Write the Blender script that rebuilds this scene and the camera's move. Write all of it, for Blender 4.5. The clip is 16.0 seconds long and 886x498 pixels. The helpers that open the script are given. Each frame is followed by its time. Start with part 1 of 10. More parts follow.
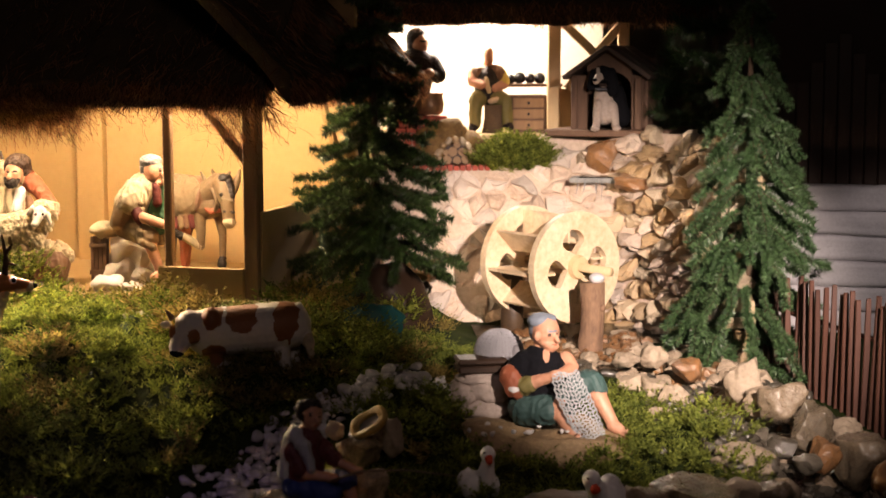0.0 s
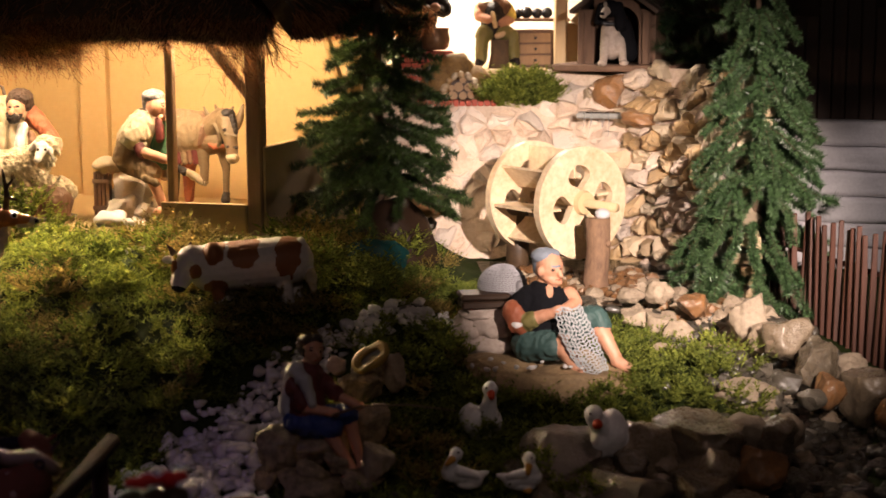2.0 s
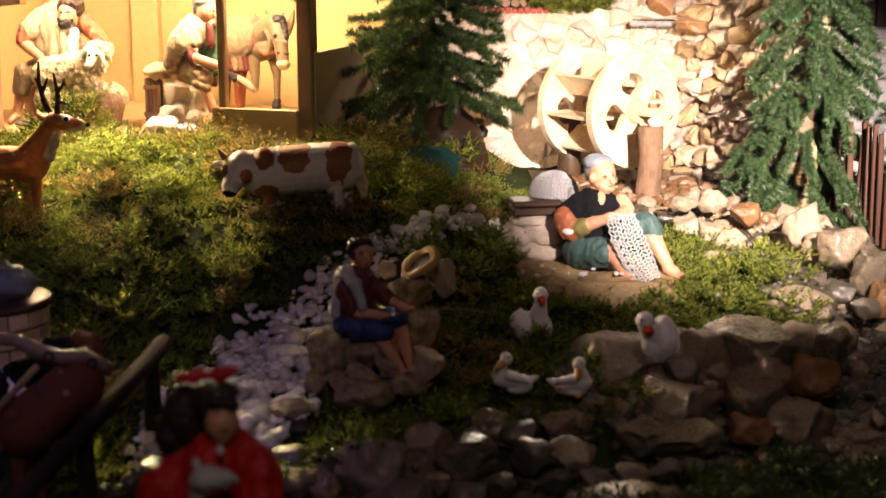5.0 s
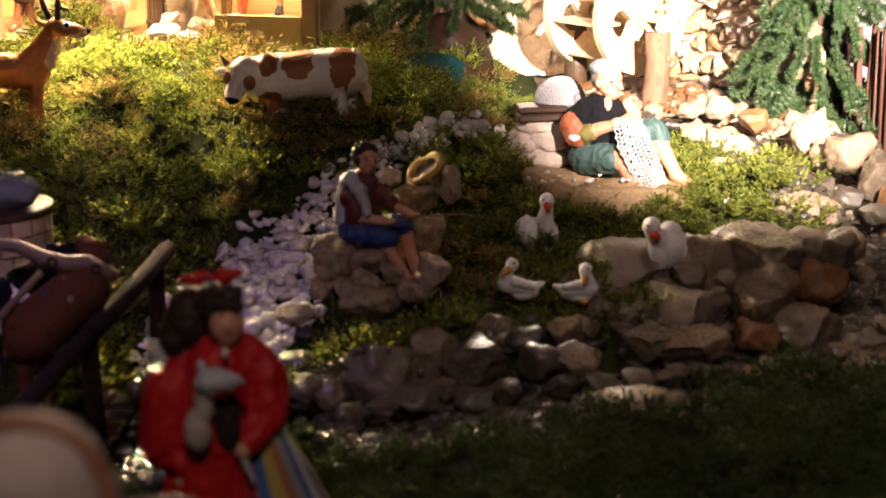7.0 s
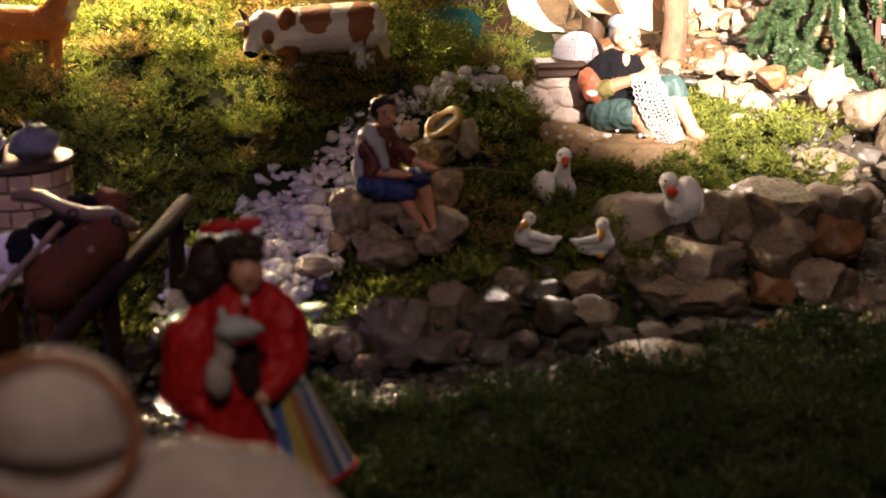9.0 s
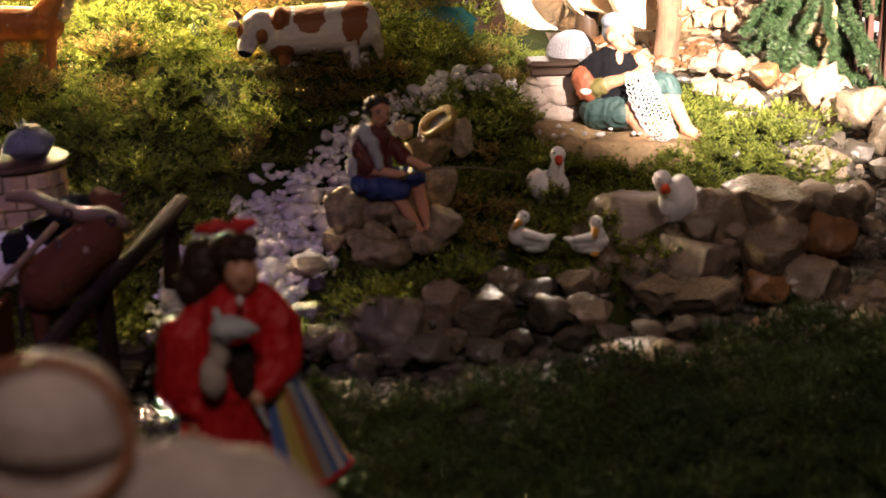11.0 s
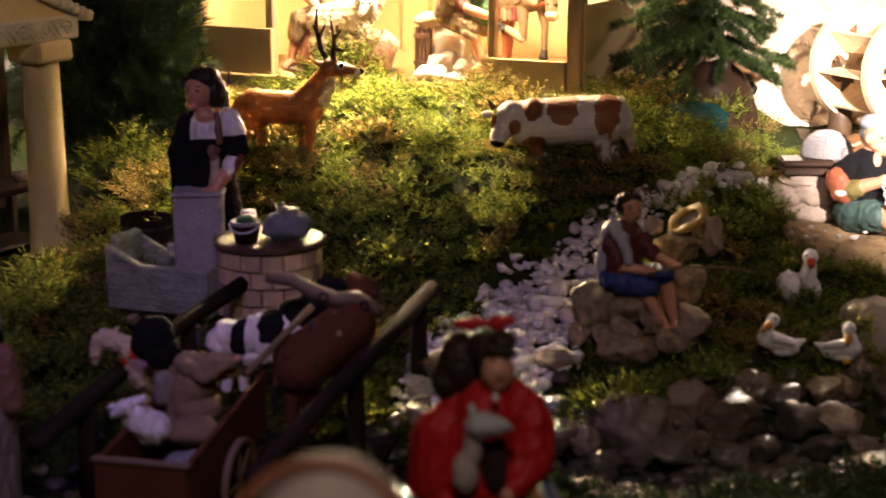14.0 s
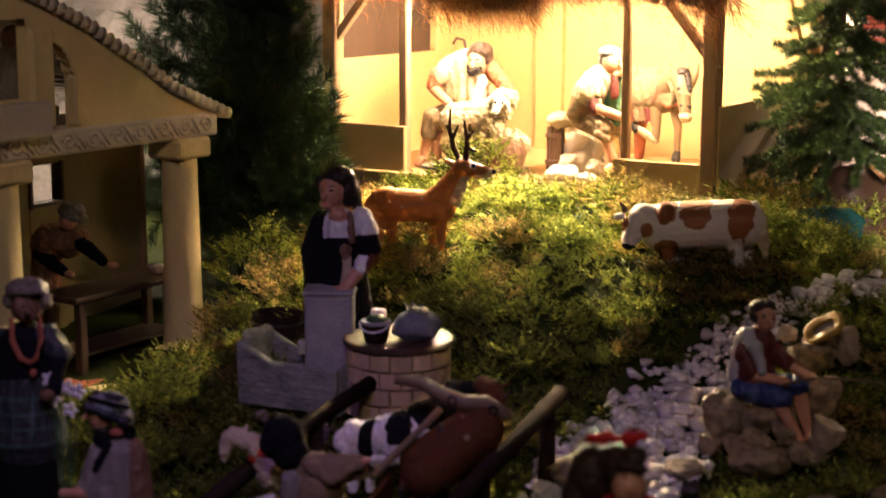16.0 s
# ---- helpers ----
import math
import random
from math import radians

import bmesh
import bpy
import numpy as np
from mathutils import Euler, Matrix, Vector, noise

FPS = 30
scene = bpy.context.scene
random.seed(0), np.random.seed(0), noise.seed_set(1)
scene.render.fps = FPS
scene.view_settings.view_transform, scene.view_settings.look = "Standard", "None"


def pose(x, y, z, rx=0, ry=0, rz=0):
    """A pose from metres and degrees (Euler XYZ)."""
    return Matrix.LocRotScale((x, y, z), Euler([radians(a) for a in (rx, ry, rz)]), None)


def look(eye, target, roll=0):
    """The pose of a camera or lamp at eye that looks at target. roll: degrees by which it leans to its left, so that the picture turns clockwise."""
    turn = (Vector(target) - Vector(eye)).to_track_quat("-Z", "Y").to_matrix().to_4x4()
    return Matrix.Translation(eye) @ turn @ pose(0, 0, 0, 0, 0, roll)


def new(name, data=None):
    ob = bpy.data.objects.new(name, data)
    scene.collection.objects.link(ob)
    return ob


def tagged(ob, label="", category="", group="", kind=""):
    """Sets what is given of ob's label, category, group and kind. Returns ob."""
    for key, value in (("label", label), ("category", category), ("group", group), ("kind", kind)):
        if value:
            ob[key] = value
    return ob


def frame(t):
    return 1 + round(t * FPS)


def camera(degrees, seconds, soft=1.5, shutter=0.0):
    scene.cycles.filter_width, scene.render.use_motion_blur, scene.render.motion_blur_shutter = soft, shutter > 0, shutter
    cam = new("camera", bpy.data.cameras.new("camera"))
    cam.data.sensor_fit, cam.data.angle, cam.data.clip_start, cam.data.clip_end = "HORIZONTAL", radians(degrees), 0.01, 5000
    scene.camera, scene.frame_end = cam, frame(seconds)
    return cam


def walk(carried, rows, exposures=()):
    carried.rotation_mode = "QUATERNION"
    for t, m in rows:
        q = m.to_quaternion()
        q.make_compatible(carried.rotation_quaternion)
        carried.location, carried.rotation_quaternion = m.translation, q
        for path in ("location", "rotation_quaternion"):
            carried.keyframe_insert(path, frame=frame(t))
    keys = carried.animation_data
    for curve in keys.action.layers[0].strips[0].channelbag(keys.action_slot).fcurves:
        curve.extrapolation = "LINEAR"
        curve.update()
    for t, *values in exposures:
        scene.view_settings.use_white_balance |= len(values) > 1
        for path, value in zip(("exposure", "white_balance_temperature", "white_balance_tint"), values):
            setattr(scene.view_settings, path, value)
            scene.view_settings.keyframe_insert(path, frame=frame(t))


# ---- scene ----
cam = camera(31.15, 16.0, soft=1.5, shutter=0.5)
cam.data.dof.use_dof = True
cam.data.dof.focus_distance = 3.4
cam.data.dof.aperture_fstop = 4.8
walk(cam, [
    (0, pose(-0.0160, -0.0355, 0.9036, 83.321, 0.164, -2.979)),
    (0.5, pose(-0.0130, -0.0309, 0.9004, 82.472, 0.190, -3.019)),
    (1, pose(-0.0047, -0.0256, 0.8960, 81.830, 0.396, -2.959)),
    (1.5, pose(-0.0007, -0.0218, 0.8930, 81.384, 0.220, -2.925)),
    (2, pose(0.0016, -0.0180, 0.8925, 81.141, 0.226, -2.551)),
    (2.5, pose(-0.0026, -0.0174, 0.8928, 81.271, 0.171, -1.433)),
    (3, pose(-0.0008, -0.0200, 0.8911, 81.155, 0.156, -0.778)),
    (3.5, pose(0.0046, -0.0203, 0.8841, 80.448, 0.282, -0.599)),
    (4, pose(0.0022, -0.0168, 0.8808, 79.742, 0.184, -0.917)),
    (4.5, pose(0.0017, -0.0125, 0.8762, 78.952, 0.176, -0.753)),
    (7, pose(0.0010, 0.0063, 0.8541, 75.055, 0.451, -0.563)),
    (7.5, pose(-0.0011, 0.0024, 0.8505, 74.408, 0.455, -0.312)),
    (8, pose(0.0000, 0.0000, 0.8500, 74.000, 0.385, -0.110)),
    (8.5, pose(-0.0027, -0.0043, 0.8486, 73.690, 0.280, 0.079)),
    (11, pose(-0.0005, -0.0129, 0.8524, 73.503, 0.463, -0.164)),
    (11.5, pose(-0.0038, -0.0141, 0.8551, 74.021, 0.498, 0.336)),
    (12, pose(-0.0094, -0.0160, 0.8596, 74.603, 0.650, 2.154)),
    (12.5, pose(-0.0102, -0.0164, 0.8622, 75.048, 0.668, 3.293)),
    (13, pose(-0.0166, -0.0189, 0.8669, 75.540, 0.537, 4.839)),
    (13.5, pose(-0.0249, -0.0185, 0.8704, 75.926, 0.321, 6.510)),
    (14, pose(-0.0319, -0.0151, 0.8741, 76.412, 0.038, 8.410)),
    (14.5, pose(-0.0334, -0.0108, 0.8771, 76.841, 0.116, 9.648)),
    (15, pose(-0.0342, -0.0038, 0.8807, 77.398, 0.100, 10.725)),
    (15.5, pose(-0.0398, -0.0050, 0.8878, 78.418, -0.127, 11.941)),
    (16, pose(-0.0416, -0.0070, 0.8940, 79.608, -0.224, 13.073)),
], exposures=[(0.0, -1.3), (3.0, -1.2), (4.5, -0.7), (7.0, 0.35), (11.0, 0.45), (13.0, 0.4), (16.0, 0.2)])

# ---- world and lamps ----
world = bpy.data.worlds.new("dark_room")
scene.world = world
world.use_nodes = True
world.node_tree.nodes["Background"].inputs[0].default_value = (0.30, 0.25, 0.32, 1)
world.node_tree.nodes["Background"].inputs[1].default_value = 0.002


def lamp(name, kind, place, power, colour, size=0.03, target=None, angle=60, blend=0.5):
    data = bpy.data.lights.new(name, kind)
    data.energy, data.color = power, colour
    if kind == "AREA":
        data.size = size
    else:
        data.shadow_soft_size = size
    if kind == "SPOT":
        data.spot_size, data.spot_blend = radians(angle), blend
    ob = new(name, data)
    ob.matrix_world = look(place, target) if target else pose(*place)
    return ob


# the bulb under the thatch of the stable, the one in the workshop, the spot aimed at the mill, a bulb behind the house,
# a violet LED; the fills are added without a seen source
lamp("stable_bulb", "POINT", (-0.81, 3.50, 0.87), 68.0, (1.0, 0.74, 0.46), 0.05)
lamp("stable_bulb", "POINT", (-0.40, 3.40, 0.87), 68.0, (1.0, 0.74, 0.46), 0.05)
# added lamp with no seen source; brightens the moss slope before the stable
lamp("slope_fill", "SPOT", (-0.72, 3.27, 0.71), 120.0, (1.0, 0.71, 0.44), 0.04, (-0.60, 2.78, 0.27), 105, 0.45)
lamp("workshop_bulb", "POINT", (0.30, 4.52, 1.08), 56.0, (1.0, 0.82, 0.66), 0.03)
lamp("mill_spot", "SPOT", (0.78, 0.60, 1.30), 2450.0, (1.0, 0.80, 0.69), 0.02, (0.565, 3.70, 0.30), 25, 0.9)
lamp("backstage_bulb", "POINT", (-1.85, 3.58, 0.45), 26.0, (1.0, 0.76, 0.58), 0.03)
# added overhead fill, no such lamp known; lifts the boulders of the right bank
lamp("bank_fill", "SPOT", (0.75, 2.35, 2.4), 28.0, (1.0, 0.66, 0.56), 0.06, (0.60, 2.52, 0.1), 42, 0.9)
# unseen area light, assumed for the dim light of the room in front
lamp("front_fill", "AREA", (0.05, -0.3, 2.2), 11.5, (1.0, 0.76, 0.68), 0.5, (-0.3, 2.4, 0.1))
# extra unseen lamp, put in only to lift the whitewashed wall
lamp("gable_fill", "SPOT", (1.50, 0.60, 2.00), 330.0, (1.0, 0.84, 0.80), 0.05, (1.36, 3.95, 0.22), 12.5, 0.5)
lamp("violet_led", "SPOT", (-0.75, 1.35, 1.10), 10.0, (0.45, 0.25, 1.0), 0.02, (-0.72, 2.1, 0.15), 66, 0.9)

# ---- materials ----
def shade(name, a, b, rough=0.7, metal=0.0, big=6.0, fine=90.0, mix=0.5, bump=0.15, vary=0.0, coat=0.0, spec=0.5, stretch=None, hue=None):
    """Two colours mixed by coarse and fine noise, a bump of the fine one; vary: brightness from object to object."""
    m = bpy.data.materials.new(name)
    m.use_nodes = True
    nt = m.node_tree
    N, L = nt.nodes, nt.links
    p = N["Principled BSDF"]
    geo = N.new("ShaderNodeNewGeometry")
    src = geo.outputs["Position"]
    if stretch:
        mp = N.new("ShaderNodeMapping")
        mp.inputs["Scale"].default_value = stretch
        L.new(src, mp.inputs["Vector"])
        src = mp.outputs[0]
    n1, n2 = N.new("ShaderNodeTexNoise"), N.new("ShaderNodeTexNoise")
    for n, s, d in ((n1, big, 4), (n2, fine, 5)):
        n.inputs["Scale"].default_value = s
        n.inputs["Detail"].default_value = d
        n.inputs["Roughness"].default_value = 0.62
        L.new(src, n.inputs["Vector"])
    add = N.new("ShaderNodeMath")
    add.operation = "MULTIPLY_ADD"
    add.inputs[1].default_value = 0.55
    L.new(n1.outputs[0], add.inputs[0])
    half = N.new("ShaderNodeMath")
    half.operation = "MULTIPLY"
    half.inputs[1].default_value = 0.45
    L.new(n2.outputs[0], half.inputs[0])
    L.new(half.outputs[0], add.inputs[2])
    ramp = N.new("ShaderNodeMapRange")
    ramp.inputs[1].default_value, ramp.inputs[2].default_value = 0.5 - 0.28 * mix, 0.5 + 0.28 * (1 - mix) + 0.05
    L.new(add.outputs[0], ramp.inputs[0])
    col = N.new("ShaderNodeMix")
    col.data_type = "RGBA"
    col.inputs[6].default_value, col.inputs[7].default_value = (*a, 1), (*b, 1)
    L.new(ramp.outputs[0], col.inputs[0])
    out = col.outputs[2]
    if vary or hue:
        info = N.new("ShaderNodeObjectInfo")
        mr = N.new("ShaderNodeMapRange")
        mr.inputs[3].default_value, mr.inputs[4].default_value = 1 - vary, 1 + vary
        L.new(info.outputs["Random"], mr.inputs[0])
        if hue:
            mul = N.new("ShaderNodeMath")
            mul.operation = "MULTIPLY"
            mul.inputs[1].default_value = 7.31
            L.new(info.outputs["Random"], mul.inputs[0])
            fr = N.new("ShaderNodeMath")
            fr.operation = "FRACT"
            L.new(mul.outputs[0], fr.inputs[0])
            c2 = N.new("ShaderNodeMix")
            c2.data_type = "RGBA"
            c2.inputs[7].default_value = (*hue, 1)
            L.new(fr.outputs[0], c2.inputs[0])
            L.new(out, c2.inputs[6])
            out = c2.outputs[2]
        hsv = N.new("ShaderNodeHueSaturation")
        L.new(mr.outputs[0], hsv.inputs["Value"])
        L.new(out, hsv.inputs["Color"])
        out = hsv.outputs[0]
    L.new(out, p.inputs["Base Color"])
    rr = N.new("ShaderNodeMapRange")
    rr.inputs[3].default_value, rr.inputs[4].default_value = max(0.02, rough - 0.12), min(1, rough + 0.12)
    L.new(n2.outputs[0], rr.inputs[0])
    L.new(rr.outputs[0], p.inputs["Roughness"])
    p.inputs["Metallic"].default_value = metal
    p.inputs["Coat Weight"].default_value = coat
    p.inputs["Coat Roughness"].default_value = 0.22
    p.inputs["Specular IOR Level"].default_value = spec
    if bump:
        bp = N.new("ShaderNodeBump")
        bp.inputs["Strength"].default_value = bump
        bp.inputs["Distance"].default_value = 0.007 if "stone" in name or "boulder" in name or "rock" in name else 0.004
        L.new(add.outputs[0], bp.inputs["Height"])
        L.new(bp.outputs[0], p.inputs["Normal"])
    return m


M = {}
for key, *args, kw in (
    ("soil", (0.012, 0.018, 0.005), (0.034, 0.044, 0.012), dict(rough=0.95, spec=0.05, big=30, fine=180, bump=1.0)),
    ("moss", (0.255, 0.282, 0.050), (0.030, 0.056, 0.014), dict(rough=0.9, big=22, fine=60, bump=0.0, spec=0.2)),
    # darker copy of the moss: the shade of the near bank is in its green
    ("moss_shade", (0.042, 0.062, 0.016), (0.016, 0.030, 0.009), dict(rough=0.8, big=9, fine=60, bump=0.0, spec=0.3)),
    ("moss_dry", (0.30, 0.21, 0.07), (0.17, 0.16, 0.04), dict(rough=0.9, big=9, fine=60, bump=0.0, spec=0.2)),
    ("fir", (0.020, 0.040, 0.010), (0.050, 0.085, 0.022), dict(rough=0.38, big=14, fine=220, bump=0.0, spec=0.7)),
    # fir_lit: bluer green, lightened by the mill light put into its colour
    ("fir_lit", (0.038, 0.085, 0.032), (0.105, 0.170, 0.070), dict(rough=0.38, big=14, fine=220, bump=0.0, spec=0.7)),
    ("pine", (0.009, 0.024, 0.009), (0.034, 0.062, 0.018), dict(rough=0.5, big=10, fine=160, bump=0.0)),
    ("trunk", (0.05, 0.03, 0.018), (0.11, 0.07, 0.04), dict(rough=0.9, fine=160, bump=0.5)),
    ("ochre_wall", (0.42, 0.27, 0.11), (0.48, 0.32, 0.14), dict(rough=0.8, big=3, fine=60, bump=0.1)),
    ("ochre_board", (0.38, 0.26, 0.12), (0.46, 0.32, 0.15), dict(rough=0.75, big=4, fine=80, bump=0.12)),
    ("post_wood", (0.22, 0.13, 0.07), (0.36, 0.23, 0.13), dict(rough=0.75, big=8, fine=90, bump=0.3, stretch=(1, 1, 0.12))),
    ("pale_wood", (0.55, 0.40, 0.22), (0.66, 0.50, 0.30), dict(rough=0.65, big=6, fine=70, bump=0.2, stretch=(1, 1, 0.15))),
    ("wheel_wood", (0.80, 0.66, 0.47), (0.50, 0.33, 0.18), dict(rough=0.45, big=9, fine=70, bump=0.15)),
    ("wet_wood", (0.05, 0.03, 0.018), (0.10, 0.06, 0.03), dict(rough=0.5, big=10, fine=80, bump=0.3)),
    ("bark", (0.14, 0.08, 0.05), (0.34, 0.20, 0.115), dict(rough=0.85, big=20, fine=130, bump=0.8, stretch=(1, 1, 0.4))),
    ("rail_wood", (0.013, 0.009, 0.007), (0.032, 0.021, 0.016), dict(rough=0.9, big=15, fine=110, bump=0.8, spec=0.06)),
    ("straw", (0.17, 0.075, 0.035), (0.34, 0.17, 0.075), dict(rough=0.8, big=30, fine=200, bump=0.0)),
    ("thatch", (0.040, 0.024, 0.011), (0.095, 0.055, 0.022), dict(rough=0.95, big=20, fine=200, bump=0.9)),
    ("wall_stone", (0.60, 0.47, 0.37), (0.36, 0.25, 0.18), dict(rough=0.7, big=30, fine=140, bump=1.0, vary=0.25, hue=(0.56, 0.48, 0.42))),
    ("ochre_stone", (0.42, 0.27, 0.12), (0.28, 0.19, 0.11), dict(rough=0.55, big=25, fine=120, bump=0.7, vary=0.3, hue=(0.46, 0.38, 0.28))),
    ("mortar", (0.60, 0.48, 0.39), (0.40, 0.30, 0.23), dict(rough=0.9, big=16, fine=110, bump=1.0)),
    ("boulder", (0.235, 0.185, 0.125), (0.034, 0.028, 0.020), dict(rough=0.28, big=34, fine=150, bump=1.0, vary=0.35, coat=0.35, hue=(0.20, 0.15, 0.10))),
    ("grey_boulder", (0.21, 0.185, 0.145), (0.046, 0.041, 0.033), dict(rough=0.32, coat=0.25, big=44, fine=130, bump=1.0, vary=0.2, hue=(0.19, 0.15, 0.115))),
    ("pale_boulder", (0.36, 0.285, 0.205), (0.19, 0.14, 0.095), dict(rough=0.7, big=22, fine=110, bump=0.8, vary=0.15)),
    ("rust_boulder", (0.27, 0.13, 0.05), (0.12, 0.07, 0.04), dict(rough=0.3, big=25, fine=110, bump=0.8, vary=0.15)),
    ("wet_stone", (0.075, 0.065, 0.05), (0.13, 0.11, 0.085), dict(rough=0.3, big=26, fine=130, bump=0.7, vary=0.4, coat=0.25)),
    ("white_gravel", (0.80, 0.77, 0.76), (0.58, 0.54, 0.52), dict(rough=0.8, big=40, fine=200, bump=0.5)),
    ("red_brick", (0.40, 0.08, 0.05), (0.30, 0.06, 0.04), dict(rough=0.75, big=30, fine=200, bump=0.4, vary=0.2)),
    ("tan_brick", (0.50, 0.36, 0.22), (0.38, 0.27, 0.17), dict(rough=0.85, big=30, fine=160, bump=0.6, vary=0.30)),
    ("dark_board", (0.035, 0.018, 0.012), (0.065, 0.034, 0.022), dict(rough=0.6, big=10, fine=90, bump=0.3, stretch=(1, 1, 0.15))),
    ("fence_wood", (0.060, 0.022, 0.014), (0.105, 0.040, 0.024), dict(rough=0.55, big=12, fine=90, bump=0.3, stretch=(1, 1, 0.15), vary=0.2)),
    ("kennel_wood", (0.11, 0.06, 0.038), (0.19, 0.11, 0.07), dict(rough=0.7, big=12, fine=90, bump=0.4, stretch=(1, 1, 0.2))),
    ("kennel_roof", (0.06, 0.040, 0.032), (0.10, 0.068, 0.052), dict(rough=0.7, big=12, fine=90, bump=0.4)),
    ("whitewash", (0.66, 0.63, 0.64), (0.50, 0.47, 0.49), dict(rough=0.65, big=12, fine=140, bump=0.9)),
    ("cream_plaster", (0.62, 0.50, 0.26), (0.70, 0.58, 0.33), dict(rough=0.85, big=14, fine=120, bump=0.7)),
    ("frieze", (0.52, 0.46, 0.38), (0.64, 0.58, 0.50), dict(rough=0.8, big=14, fine=120, bump=0.5)),
    ("canvas", (0.14, 0.11, 0.05), (0.20, 0.16, 0.08), dict(rough=0.9, big=10, fine=140, bump=0.4)),
    ("room_wall", (0.05, 0.04, 0.035), (0.07, 0.055, 0.05), dict(rough=0.9, big=2, fine=40, bump=0.1)),
    ("rock_paper", (0.24, 0.22, 0.20), (0.38, 0.35, 0.32), dict(rough=0.85, big=14, fine=60, bump=0.8)),
    ("grey_stone", (0.22, 0.22, 0.215), (0.36, 0.355, 0.34), dict(rough=0.85, big=25, fine=160, bump=0.6)),
    ("grey_bag", (0.11, 0.125, 0.125), (0.20, 0.22, 0.22), dict(rough=0.75, big=25, fine=160, bump=0.3)),
    ("trough_wood", (0.30, 0.31, 0.27), (0.075, 0.085, 0.062), dict(rough=0.8, big=34, fine=130, bump=1.0, stretch=(0.6, 1, 1.6))),
    ("earth_rock", (0.36, 0.27, 0.155), (0.050, 0.036, 0.020), dict(rough=0.6, coat=0.1, big=42, fine=120, bump=1.0)),
    ("oven_clay", (0.26, 0.15, 0.045), (0.07, 0.035, 0.015), dict(rough=0.8, big=26, fine=120, bump=0.8)),
    ("ledge_earth", (0.33, 0.23, 0.12), (0.17, 0.11, 0.06), dict(rough=0.8, big=24, fine=120, bump=0.9)),
    ("sack", (0.46, 0.38, 0.33), (0.30, 0.235, 0.20), dict(rough=0.85, big=22, fine=150, bump=0.5)),
    ("teal", (0.003, 0.050, 0.052), (0.005, 0.085, 0.080), dict(rough=0.6, big=20, fine=150, bump=0.3)),
    ("iron", (0.03, 0.03, 0.035), (0.07, 0.07, 0.075), dict(rough=0.45, metal=0.8, big=20, fine=150, bump=0.2)),
    ("copper", (0.22, 0.13, 0.08), (0.34, 0.20, 0.12), dict(rough=0.35, metal=0.6, big=20, fine=150, bump=0.1)),
    ("skin", (0.52, 0.27, 0.17), (0.44, 0.20, 0.12), dict(rough=0.5, big=25, fine=120, bump=0.05)),
    ("net", (0.16, 0.15, 0.16), (0.08, 0.075, 0.08), dict(rough=0.8, big=30, fine=300, bump=0.3)),
):
    M[key] = shade(key, *args, **kw)


for key, share in (("moss", 0.45), ("moss_dry", 0.45), ("moss_shade", 0.3), ("fir", 0.25), ("fir_lit", 0.25), ("pine", 0.3), ("straw", 0.4), ("white_gravel", 0), ("wet_stone", 0)):
    # from piece to piece the tone varies; thin leaves let light through
    nt = M[key].node_tree
    p = nt.nodes["Principled BSDF"]
    geo, tone, leafy = nt.nodes.new("ShaderNodeNewGeometry"), nt.nodes.new("ShaderNodeMapRange"), nt.nodes.new("ShaderNodeHueSaturation")
    tone.inputs[3].default_value, tone.inputs[4].default_value = (0.55, 1.15) if not share else (0.20, 2.0) if "moss" not in key else (0.45, 1.6)
    nt.links.new(geo.outputs["Random Per Island"], tone.inputs[0])
    nt.links.new(tone.outputs[0], leafy.inputs["Value"])
    nt.links.new(p.inputs["Base Color"].links[0].from_socket, leafy.inputs["Color"])
    nt.links.new(leafy.outputs[0], p.inputs["Base Color"])
    if not share:
        continue
    through_leaf, blend = nt.nodes.new("ShaderNodeBsdfTranslucent"), nt.nodes.new("ShaderNodeMixShader")
    nt.links.new(p.inputs["Base Color"].links[0].from_socket, through_leaf.inputs["Color"])
    blend.inputs[0].default_value = share
    nt.links.new(p.outputs[0], blend.inputs[1])
    nt.links.new(through_leaf.outputs[0], blend.inputs[2])
    nt.links.new(blend.outputs[0], nt.nodes["Material Output"].inputs["Surface"])


def paint(key, c, rough=0.55, bump=0.15):
    """A figure's matt paint, lightly worn."""
    M[key] = shade(key, c, tuple(0.82 * v for v in c), rough=rough, big=28, fine=170, bump=bump, spec=0.1 if rough > 0.9 else 0.3)


